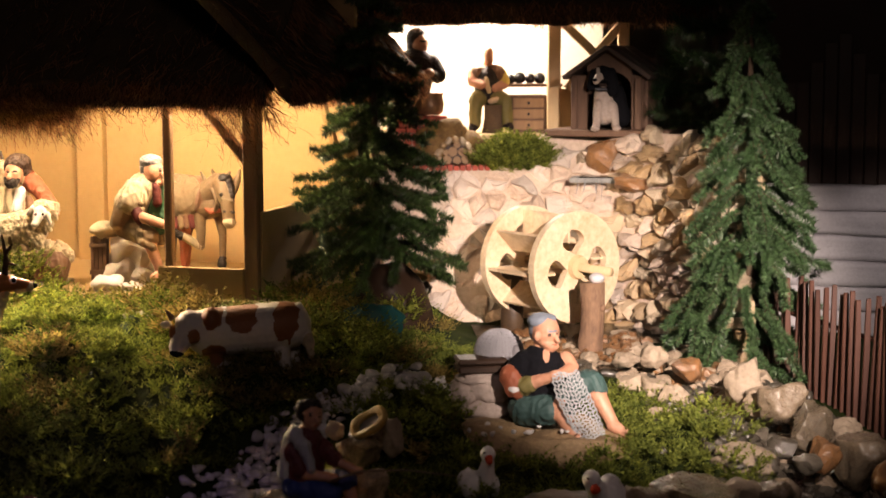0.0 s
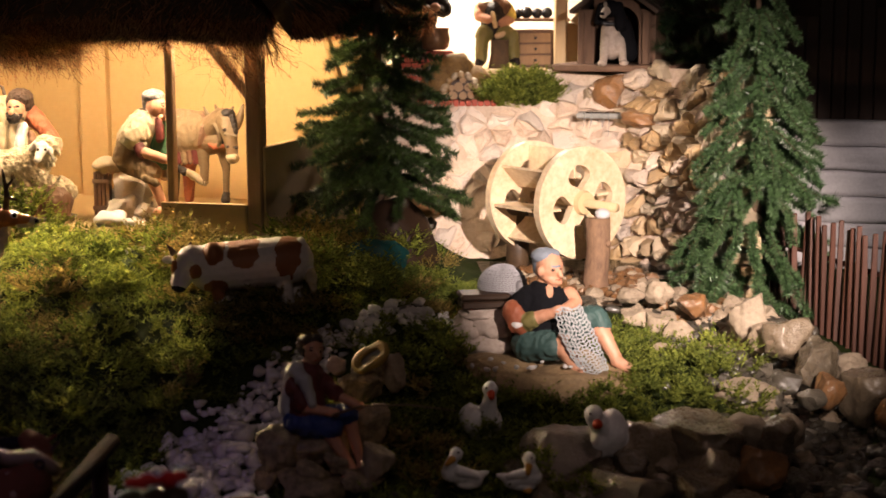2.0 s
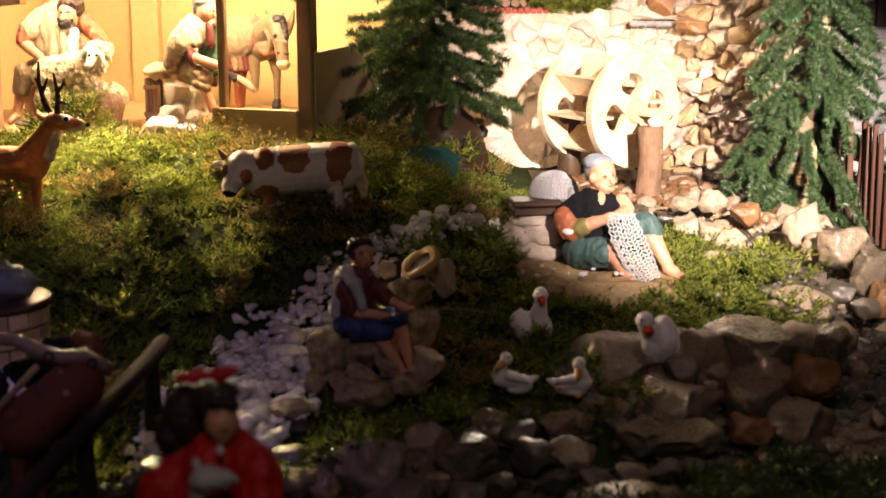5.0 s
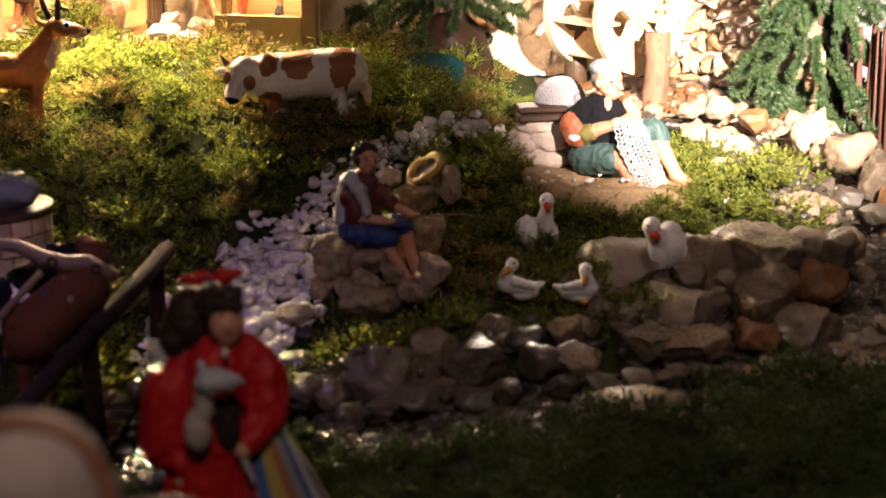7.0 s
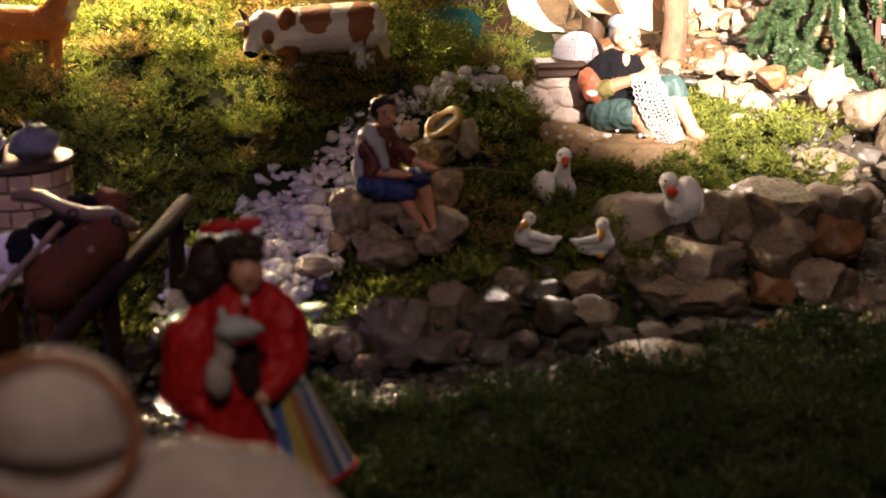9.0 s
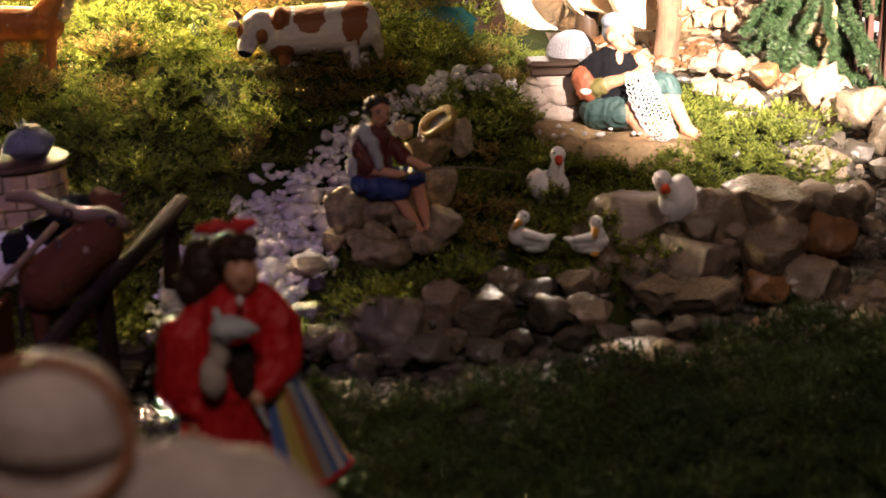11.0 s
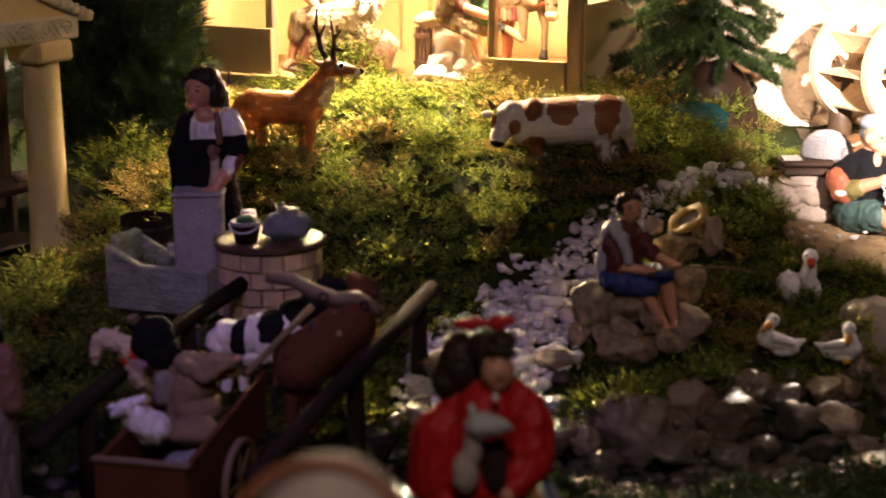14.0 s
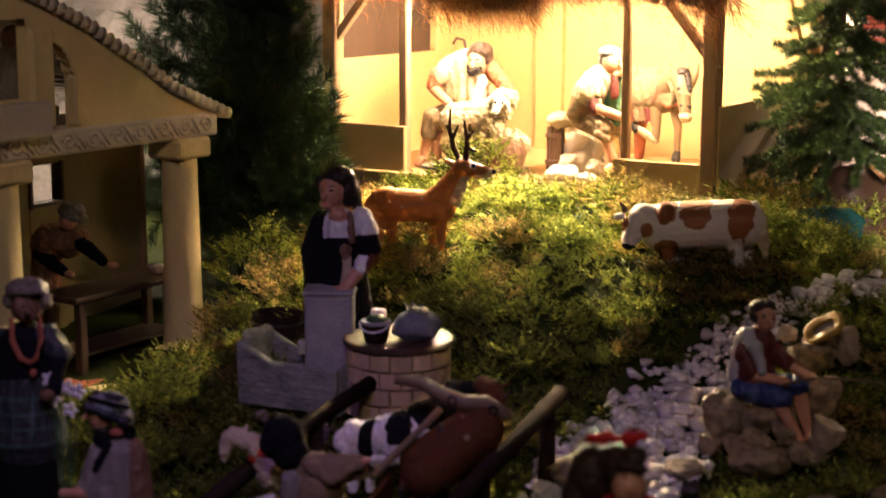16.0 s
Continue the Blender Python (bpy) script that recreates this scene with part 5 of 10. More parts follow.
figure('doll', (-1.078, 1.950, 0.127), 'doll with grey hair, black checked dress and pink beads', 'doll', [
    ('b', (-0.0004, -0.0120, 0.2924), (0.0193, 0.0186, 0.0221), 'brown_cloth'),
    ('b', (-0.0060, 0.0040, 0.3150), (0.0300, 0.0300, 0.0157), 'ash_hair'),
    ('b', (-0.0302, 0.0000, 0.2986), (0.0100, 0.0121, 0.0121), 'ash_hair'),
    ('b', (0.0226, -0.0000, 0.3014), (0.0100, 0.0121, 0.0121), 'ash_hair'),
    ('b', (-0.0136, -0.0100, 0.3222), (0.0093, 0.0100, 0.0086), 'ash_hair'),
    ('b', (0.0169, -0.0100, 0.3237), (0.0093, 0.0100, 0.0086), 'ash_hair'),
    ('b', (-0.0147, 0.0220, 0.2924), (0.0271, 0.0186, 0.0243), 'ash_hair'),
    ('l', (-0.0070, -0.0260, 0.3179), (0.0283, -0.0260, 0.3213), 0.0064, 0.0064, 'ash_hair'),
    ('b', (0.0138, -0.0360, 0.2928), (0.0036, 0.0036, 0.0043), 'brown_cloth'),
    ('p', (0.0040, -0.0360, 0.2978), (0.0036, 0.0114, 0.0021), 'dark_hair'),
    ('p', (0.0224, -0.0360, 0.2988), (0.0036, 0.0114, 0.0021), 'dark_hair'),
    ('p', (0.0125, -0.0360, 0.2818), (0.0057, 0.0114, 0.0019), 'beak_red'),
    ('l', (-0.0081, 0.0000, 0.2614), (-0.0089, -0.0000, 0.2453), 0.0114, 0.0143, 'brown_cloth'),
    ('l', (-0.0093, 0.0000, 0.2356), (-0.0096, 0.0000, 0.1936), 0.0357, 0.0400, 'black_cloth'),
    ('l', (-0.0417, 0.0000, 0.2401), (-0.0512, -0.0080, 0.1718), 0.0186, 0.0193, 'check_cloth'),
    ('l', (0.0237, 0.0000, 0.2504), (0.0434, -0.0040, 0.2285), 0.0186, 0.0157, 'check_cloth'),
    ('l', (0.0443, -0.0060, 0.2258), (0.0460, -0.0300, 0.1842), 0.0129, 0.0100, 'black_cloth'),
    ('b', (0.0407, -0.0400, 0.1786), (0.0100, 0.0086, 0.0086), 'brown_cloth'),
    ('l', (-0.0087, 0.0000, 0.1774), (-0.0121, 0.0000, 0.1052), 0.0443, 0.0557, 'check_cloth'),
    ('l', (-0.0132, 0.0000, 0.0820), (-0.0183, -0.0000, -0.0268), 0.0500, 0.0471, 'black_cloth'),
    ('p', (0.0066, -0.0300, 0.1703), (0.0857, 0.0571, 0.0021), 'teal_cloth'),
    ('p', (0.0056, -0.0300, 0.1494), (0.0857, 0.0571, 0.0021), 'teal_cloth'),
    ('p', (0.0046, -0.0300, 0.1283), (0.0857, 0.0571, 0.0021), 'teal_cloth'),
    ('p', (0.0036, -0.0300, 0.1072), (0.0857, 0.0571, 0.0021), 'teal_cloth'),
    ('p', (-0.0290, -0.0300, 0.1389), (0.0023, 0.0571, 0.0357), 'teal_cloth'),
    ('p', (-0.0067, -0.0300, 0.1404), (0.0023, 0.0571, 0.0357), 'teal_cloth'),
    ('p', (0.0171, -0.0300, 0.1421), (0.0023, 0.0571, 0.0357), 'teal_cloth'),
    ('p', (0.0409, -0.0300, 0.1438), (0.0023, 0.0571, 0.0357), 'teal_cloth'),
    ('l', (-0.0135, -0.0300, 0.2790), (-0.0095, -0.0370, 0.2508), 0.0030, 0.0030, 'coral_cloth'),
    ('l', (-0.0095, -0.0370, 0.2508), (0.0039, -0.0420, 0.2291), 0.0030, 0.0030, 'coral_cloth'),
    ('l', (0.0039, -0.0420, 0.2291), (0.0198, -0.0440, 0.2242), 0.0030, 0.0030, 'coral_cloth'),
    ('l', (0.0198, -0.0440, 0.2242), (0.0309, -0.0420, 0.2339), 0.0030, 0.0030, 'coral_cloth'),
    ('l', (0.0309, -0.0420, 0.2339), (0.0331, -0.0360, 0.2594), 0.0030, 0.0030, 'coral_cloth'),
    ('l', (0.0331, -0.0360, 0.2594), (0.0286, -0.0300, 0.2813), 0.0030, 0.0030, 'coral_cloth'),
    ('b', (0.0225, -0.0440, 0.2102), (0.0043, 0.0036, 0.0064), 'coral_cloth'),
], voxel=0.002)
figure('traveller_figure', (-0.939, 1.900, 0.038), 'walking figurine with a striped grey-blue headscarf', 'figurine', [
    ('b', (-0.0144, -0.0040, 0.2487), (0.0174, 0.0174, 0.0195), 'skin'),
    ('l', (-0.0301, -0.0120, 0.2531), (-0.0340, -0.0130, 0.2460), 0.0028, 0.0035, 'skin'),
    ('b', (-0.0099, -0.0080, 0.2298), (0.0125, 0.0118, 0.0097), 'dark_hair'),
    ('p', (-0.0146, -0.0200, 0.2595), (0.0035, 0.0097, 0.0018), 'dark_hair'),
    ('b', (-0.0073, 0.0030, 0.2614), (0.0285, 0.0278, 0.0174), 'grey_bag'),
    ('b', (0.0160, 0.0080, 0.2427), (0.0097, 0.0153, 0.0139), 'grey_bag'),
    ('l', (-0.0146, -0.0180, 0.2855), (0.0213, -0.0120, 0.2785), 0.0031, 0.0031, 'check_cloth'),
    ('l', (-0.0202, -0.0240, 0.2774), (0.0292, -0.0160, 0.2661), 0.0031, 0.0031, 'black_cloth'),
    ('l', (-0.0219, -0.0280, 0.2675), (0.0325, -0.0140, 0.2487), 0.0035, 0.0035, 'check_cloth'),
    ('l', (-0.0054, -0.0260, 0.2572), (0.0280, -0.0120, 0.2384), 0.0031, 0.0031, 'black_cloth'),
    ('l', (-0.0114, -0.0060, 0.2164), (0.0204, 0.0040, 0.2237), 0.0132, 0.0118, 'black_cloth'),
    ('b', (0.0134, -0.0160, 0.2307), (0.0097, 0.0070, 0.0049), 'rust_cloth'),
    ('l', (0.0015, -0.0200, 0.2122), (-0.0125, -0.0240, 0.1809), 0.0063, 0.0056, 'black_cloth'),
    ('l', (0.0114, 0.0000, 0.1973), (-0.0007, 0.0000, 0.1341), 0.0257, 0.0417, 'grey_cloth'),
    ('l', (-0.0175, -0.0080, 0.2023), (-0.0320, -0.0200, 0.1495), 0.0111, 0.0125, 'grey_cloth'),
    ('l', (0.0329, -0.0000, 0.2037), (0.0424, -0.0080, 0.1372), 0.0146, 0.0167, 'brown_cloth'),
    ('l', (-0.0356, -0.0300, 0.1462), (-0.0501, -0.0500, 0.1533), 0.0083, 0.0063, 'skin'),
    ('l', (-0.0008, 0.0000, 0.1309), (-0.0043, 0.0000, -0.0125), 0.0417, 0.0445, 'grey_cloth'),
], voxel=0.002)
figure('red_doll', (-0.217, 1.500, 0.124), 'doll with brown curls, red jacket and red bow', 'doll', [
    ('l', (-0.0228, -0.0050, 0.3042), (-0.0098, -0.0080, 0.3069), 0.0049, 0.0077, 'red_cloth'),
    ('l', (-0.0029, -0.0090, 0.3084), (0.0073, -0.0090, 0.3078), 0.0044, 0.0044, 'red_cloth'),
    ('l', (0.0139, -0.0080, 0.3082), (0.0328, -0.0050, 0.3115), 0.0066, 0.0038, 'red_cloth'),
    ('b', (0.0070, 0.0040, 0.2764), (0.0253, 0.0253, 0.0209), 'doll_hair'),
    ('b', (-0.0224, 0.0140, 0.2588), (0.0242, 0.0319, 0.0319), 'doll_hair'),
    ('b', (-0.0357, 0.0060, 0.2421), (0.0165, 0.0220, 0.0209), 'doll_hair'),
    ('b', (-0.0155, 0.0160, 0.2305), (0.0176, 0.0198, 0.0198), 'doll_hair'),
    ('b', (0.0227, -0.0100, 0.2913), (0.0132, 0.0132, 0.0088), 'doll_hair'),
    ('b', (0.0032, -0.0200, 0.2755), (0.0060, 0.0049, 0.0165), 'doll_hair'),
    ('b', (0.0178, -0.0140, 0.2608), (0.0176, 0.0209, 0.0203), 'skin'),
    ('b', (0.0184, -0.0220, 0.2492), (0.0099, 0.0099, 0.0077), 'skin'),
    ('b', (0.0221, -0.0360, 0.2637), (0.0027, 0.0033, 0.0038), 'skin'),
    ('p', (0.0146, -0.0400, 0.2753), (0.0055, 0.0143, 0.0027), 'dark_hair'),
    ('p', (0.0299, -0.0380, 0.2754), (0.0044, 0.0143, 0.0027), 'dark_hair'),
    ('p', (0.0219, -0.0450, 0.2585), (0.0044, 0.0121, 0.0014), 'beak_red'),
    ('l', (0.0137, -0.0300, 0.2879), (0.0352, -0.0240, 0.2816), 0.0055, 0.0044, 'doll_hair'),
    ('l', (-0.0008, 0.0000, 0.2299), (0.0314, 0.0000, 0.2325), 0.0165, 0.0154, 'red_cloth'),
    ('b', (0.0183, -0.0460, 0.2431), (0.0049, 0.0038, 0.0049), 'white_cloth'),
    ('l', (0.0090, 0.0000, 0.2095), (0.0059, 0.0000, 0.1410), 0.0374, 0.0472, 'red_cloth'),
    ('l', (-0.0221, 0.0000, 0.2092), (-0.0406, -0.0050, 0.1890), 0.0220, 0.0264, 'red_cloth'),
    ('l', (-0.0417, -0.0060, 0.1857), (-0.0460, -0.0120, 0.1402), 0.0286, 0.0275, 'red_cloth'),
    ('l', (-0.0445, -0.0160, 0.1320), (-0.0241, -0.0320, 0.1216), 0.0220, 0.0121, 'red_cloth'),
    ('l', (0.0414, 0.0000, 0.2182), (0.0516, -0.0020, 0.2021), 0.0209, 0.0220, 'red_cloth'),
    ('l', (0.0515, -0.0020, 0.1984), (0.0552, -0.0120, 0.1694), 0.0209, 0.0209, 'red_cloth'),
    ('l', (0.0542, -0.0140, 0.1665), (0.0368, -0.0380, 0.1466), 0.0192, 0.0121, 'red_cloth'),
    ('b', (0.0324, -0.0460, 0.1413), (0.0077, 0.0077, 0.0088), 'skin'),
    ('b', (-0.0254, -0.0340, 0.1064), (0.0121, 0.0077, 0.0055), 'skin'),
    ('l', (0.0341, -0.0480, 0.1325), (0.0417, -0.0500, 0.1129), 0.0038, 0.0033, 'pale_cloth'),
    ('l', (-0.0002, 0.0000, 0.1322), (-0.0044, 0.0000, 0.0709), 0.0461, 0.0527, 'red_cloth'),
    # dark patch painted for the shaded gap beside the lamb, not hair
    ('b', (0.0195, -0.0480, 0.1767), (0.0132, 0.0055, 0.0341), 'doll_hair'),
    ('b', (-0.0087, -0.0580, 0.1683), (0.0137, 0.0132, 0.0231), 'sack'),
    ('l', (-0.0025, -0.0580, 0.1862), (0.0003, -0.0580, 0.2050), 0.0099, 0.0104, 'sack'),
    ('l', (0.0057, -0.0620, 0.2194), (0.0275, -0.0680, 0.2240), 0.0137, 0.0077, 'pale_cloth'),
    ('l', (0.0265, -0.0680, 0.2286), (0.0376, -0.0700, 0.2225), 0.0049, 0.0033, 'pale_cloth'),
    ('b', (-0.0036, -0.0560, 0.2312), (0.0044, 0.0049, 0.0088), 'pale_cloth'),
    ('l', (0.0114, -0.0660, 0.2092), (0.0381, -0.0660, 0.2141), 0.0044, 0.0044, 'red_cloth'),
], voxel=0.0022)
figure('straw_hat_doll', (-0.213, 0.800, 0.441), 'cream-clad doll with a white hat seen from behind', 'doll', [
    ('b', (-0.004, 0.000, 0.077), (0.0430, 0.0382, 0.0366), 'sack'),
    ('b', (-0.003, 0.006, 0.066), (0.0478, 0.0446, 0.0127), 'sack'),
    ('l', (-0.017, 0.000, 0.028), (0.027, 0.000, 0.019), 0.0350, 0.0350, 'sack'),
    ('b', (0.059, 0.000, 0.031), (0.0319, 0.0382, 0.0287), 'sack'),
    ('l', (0.069, -0.003, 0.029), (0.097, -0.006, 0.013), 0.0350, 0.0350, 'sack'),
    ('l', (0.103, -0.003, 0.022), (0.128, -0.003, 0.000), 0.0350, 0.0335, 'sack'),
    ('b', (0.090, 0.006, 0.034), (0.0191, 0.0223, 0.0159), 'sack'),
], voxel=0.004)
figure('goat_figure', (-0.763, 2.000, 0.160), 'white goat figurine with a red collar', 'figurine', [
    ('l', (-0.0445, -0.0040, 0.0765), (-0.0519, -0.0080, 0.0560), 0.0132, 0.0073, 'wool'),
    ('l', (-0.0519, -0.0080, 0.0560), (-0.0514, -0.0100, 0.0468), 0.0066, 0.0044, 'wool'),
    ('l', (-0.0385, -0.0020, 0.0796), (-0.0082, 0.0000, 0.0679), 0.0125, 0.0146, 'wool'),
    ('l', (-0.0083, 0.0000, 0.0663), (0.0141, 0.0040, 0.0289), 0.0154, 0.0198, 'wool'),
    ('l', (-0.0053, 0.0000, 0.0534), (0.0031, 0.0000, 0.0605), 0.0154, 0.0154, 'beak_red'),
    ('l', (0.0140, 0.0040, 0.0264), (0.0676, 0.0200, 0.0044), 0.0220, 0.0249, 'wool'),
    ('l', (-0.0292, 0.0000, 0.0861), (-0.0213, 0.0060, 0.0930), 0.0037, 0.0022, 'wool'),
    ('l', (0.0166, 0.0000, 0.0073), (0.0172, 0.0000, -0.0339), 0.0073, 0.0059, 'wool'),
    ('l', (0.0590, 0.0200, -0.0128), (0.0599, 0.0200, -0.0527), 0.0073, 0.0059, 'wool'),
], voxel=0.0018)
figure('carter_figure', (-0.642, 1.950, 0.152), 'figurine with a black fur hat and a tan coat', 'figurine', [
    ('b', (-0.0720, 0.0000, 0.1079), (0.0293, 0.0271, 0.0300), 'black_cloth'),
    ('b', (-0.0603, -0.0040, 0.0860), (0.0257, 0.0229, 0.0229), 'black_cloth'),
    ('b', (-0.0852, -0.0040, 0.0988), (0.0186, 0.0200, 0.0214), 'black_cloth'),
    ('l', (-0.0354, -0.0000, 0.0656), (0.0312, 0.0040, 0.0698), 0.0214, 0.0171, 'tan_cloth'),
    ('b', (-0.0260, 0.0040, 0.0521), (0.0343, 0.0257, 0.0243), 'tan_cloth'),
    ('l', (-0.0315, -0.0160, 0.0772), (0.0037, -0.0300, 0.0634), 0.0100, 0.0086, 'tan_cloth'),
    ('l', (0.0036, -0.0300, 0.0618), (0.0399, -0.0200, 0.0826), 0.0079, 0.0064, 'tan_cloth'),
    ('b', (0.0488, -0.0180, 0.0888), (0.0064, 0.0057, 0.0050), 'skin'),
    ('l', (-0.0219, -0.0000, 0.0409), (-0.0312, -0.0000, -0.0078), 0.0328, 0.0314, 'tan_cloth'),
    ('l', (-0.0547, -0.0100, 0.0518), (-0.0583, -0.0160, 0.0281), 0.0157, 0.0129, 'grey_cloth'),
], voxel=0.002)
figure('black_cow_figure', (-0.599, 2.120, 0.189), 'black and white ox figurine under a wooden yoke', 'figurine', [
    ('l', (-0.0686, -0.0080, 0.0168), (0.0262, 0.0300, 0.0355), 0.0241, 0.0311, 'white_cloth'),
    ('b', (-0.0628, -0.0100, 0.0279), (0.0202, 0.0233, 0.0217), 'white_cloth'),
    ('b', (-0.0110, 0.0100, 0.0203), (0.0388, 0.0264, 0.0264), 'white_cloth'),
    ('l', (0.0296, 0.0300, 0.0459), (0.0513, 0.0450, 0.0549), 0.0295, 0.0233, 'black_cloth'),
    ('l', (0.0502, 0.0500, 0.0603), (0.0676, 0.0700, 0.0747), 0.0217, 0.0155, 'black_cloth'),
    ('l', (0.0626, 0.0700, 0.0846), (0.0981, 0.0700, 0.0884), 0.0116, 0.0085, 'black_cloth'),
    ('l', (-0.0373, 0.0000, -0.0057), (0.0166, 0.0200, -0.0014), 0.0140, 0.0155, 'white_cloth'),
    ('l', (-0.0624, -0.0040, -0.0028), (-0.0674, -0.0040, -0.0545), 0.0101, 0.0070, 'white_cloth'),
    ('l', (-0.0480, 0.0200, -0.0110), (-0.0486, 0.0200, -0.0612), 0.0101, 0.0070, 'white_cloth'),
    ('l', (0.0260, 0.0300, 0.0013), (0.0257, 0.0300, -0.0556), 0.0101, 0.0070, 'black_cloth'),
    ('l', (-0.0763, -0.0100, 0.0321), (-0.0808, -0.0200, -0.0160), 0.0031, 0.0031, 'white_cloth'),
    ('p', (-0.0420, -0.0300, 0.0269), (0.0101, 0.0621, 0.0373), 'black_cloth'),
    ('p', (0.0021, -0.0200, 0.0452), (0.0194, 0.0621, 0.0279), 'black_cloth'),
    ('p', (0.0202, -0.0200, 0.0229), (0.0109, 0.0621, 0.0155), 'black_cloth'),
], voxel=0.0018)
figure('ox_figure', (-0.516, 2.050, 0.174), 'reddish-brown ox figurine under a wooden yoke', 'figurine', [
    ('l', (-0.0211, 0.0000, 0.0183), (0.0373, 0.0350, 0.0689), 0.0360, 0.0345, 'horse_coat'),
    ('b', (-0.0282, -0.0040, 0.0190), (0.0315, 0.0300, 0.0375), 'horse_coat'),
    ('b', (-0.0464, -0.0020, 0.0336), (0.0150, 0.0180, 0.0195), 'horse_coat'),
    ('b', (0.0485, 0.0350, 0.0762), (0.0300, 0.0285, 0.0390), 'horse_coat'),
    ('b', (0.0319, 0.0300, 0.0520), (0.0270, 0.0255, 0.0330), 'horse_coat'),
    ('l', (-0.0420, 0.0020, 0.0500), (0.0420, 0.0350, 0.1060), 0.0085, 0.0100, 'horse_coat'),
    ('b', (-0.0330, -0.0180, 0.0420), (0.0130, 0.0120, 0.0120), 'horse_coat'),
    ('b', (-0.0240, 0.0200, 0.0460), (0.0130, 0.0120, 0.0120), 'horse_coat'),
    ('l', (0.0030, -0.0220, 0.0300), (-0.0060, 0.0120, 0.0800), 0.0050, 0.0050, 'box_wood'),
    ('l', (0.0030, -0.0220, 0.0300), (0.0080, -0.0140, 0.0020), 0.0050, 0.0050, 'box_wood'),
    ('l', (0.0330, 0.0010, 0.0700), (0.0200, 0.0300, 0.1000), 0.0060, 0.0060, 'tan_cloth'),
    ('l', (0.0503, 0.0500, 0.0934), (0.0569, 0.0650, 0.1094), 0.0233, 0.0188, 'horse_coat'),
    ('l', (0.0510, 0.0700, 0.1175), (0.0381, 0.0850, 0.1227), 0.0180, 0.0143, 'horse_coat'),
    ('l', (0.0630, 0.0750, 0.1219), (0.0775, 0.0750, 0.1310), 0.0045, 0.0023, 'horse_coat'),
    ('l', (-0.0331, -0.0040, -0.0043), (-0.0367, -0.0040, -0.0743), 0.0143, 0.0075, 'horse_coat'),
    ('l', (-0.0113, 0.0200, -0.0107), (-0.0115, 0.0200, -0.0811), 0.0135, 0.0075, 'horse_coat'),
    ('l', (0.0481, 0.0300, 0.0399), (0.0499, 0.0300, -0.0296), 0.0120, 0.0075, 'horse_coat'),
    ('l', (0.0222, 0.0450, 0.0268), (0.0212, 0.0500, -0.0385), 0.0120, 0.0075, 'horse_coat'),
    ('l', (-0.0503, -0.0120, 0.0364), (-0.0544, -0.0220, -0.0032), 0.0038, 0.0038, 'horse_coat'),
    ('l', (-0.0544, -0.0220, -0.0032), (-0.0558, -0.0240, -0.0437), 0.0053, 0.0030, 'dark_hair'),
    ('l', (0.0724, 0.0600, 0.1117), (0.0852, 0.0600, 0.1272), 0.0030, 0.0015, 'antler'),
], voxel=0.0018)
figure('cat_figure', (-0.705, 1.850, 0.121), 'white woolly lamb figurine lying in a cart', 'figurine', [
    ('b', (-0.0147, -0.0100, 0.0742), (0.0122, 0.0122, 0.0122), 'white_cloth'),
    ('l', (-0.0165, -0.0220, 0.0737), (-0.0228, -0.0300, 0.0730), 0.0068, 0.0047, 'pale_cloth'),
    ('l', (-0.0106, -0.0040, 0.0801), (0.0065, -0.0000, 0.0861), 0.0061, 0.0047, 'white_cloth'),
    ('l', (-0.0300, -0.0100, 0.0777), (-0.0362, -0.0100, 0.0741), 0.0041, 0.0020, 'white_cloth'),
    ('l', (-0.0048, 0.0000, 0.0608), (0.0143, 0.0100, 0.0417), 0.0176, 0.0230, 'white_cloth'),
    ('p', (-0.0139, -0.0350, 0.0815), (0.0020, 0.0068, 0.0020), 'dark_hair'),
], voxel=0.0018)
figure('cook_figure', (0.143, 4.340, 0.737), 'woman figurine in dark clothes stirring a pot', 'figurine', [
    ('b', (0.0066, -0.0120, 0.2197), (0.0222, 0.0286, 0.0270), 'skin'),
    ('b', (-0.0021, 0.0020, 0.2337), (0.0302, 0.0350, 0.0286), 'dark_hair'),
    ('b', (-0.0113, 0.0080, 0.2154), (0.0191, 0.0286, 0.0254), 'dark_hair'),
    ('l', (0.0165, -0.0340, 0.2179), (0.0194, -0.0360, 0.2118), 0.0038, 0.0048, 'skin'),
    ('p', (0.0133, -0.0360, 0.2255), (0.0095, 0.0191, 0.0025), 'dark_hair'),
    ('l', (-0.0024, 0.0000, 0.1938), (-0.0024, 0.0000, 0.1785), 0.0143, 0.0175, 'rust_cloth'),
    ('l', (-0.0025, 0.0000, 0.1570), (-0.0215, 0.0000, 0.0832), 0.0540, 0.0477, 'dark_hair'),
    ('l', (-0.0366, -0.0040, 0.1663), (-0.0496, -0.0200, 0.1235), 0.0286, 0.0238, 'dark_hair'),
    ('l', (0.0345, -0.0040, 0.1692), (0.0521, -0.0200, 0.1355), 0.0254, 0.0238, 'dark_hair'),
    ('l', (-0.0497, -0.0220, 0.1205), (0.0015, -0.0550, 0.1298), 0.0175, 0.0143, 'olive_cloth'),
    ('l', (0.0520, -0.0220, 0.1294), (0.0351, -0.0550, 0.1327), 0.0191, 0.0127, 'dark_hair'),
    ('b', (0.0287, -0.0620, 0.1389), (0.0143, 0.0143, 0.0127), 'skin'),
    ('b', (0.0104, -0.0620, 0.1329), (0.0143, 0.0143, 0.0127), 'skin'),
    ('l', (-0.0215, 0.0000, 0.0832), (-0.0313, 0.0000, -0.0095), 0.0493, 0.0572, 'dark_hair'),
], voxel=0.0026)
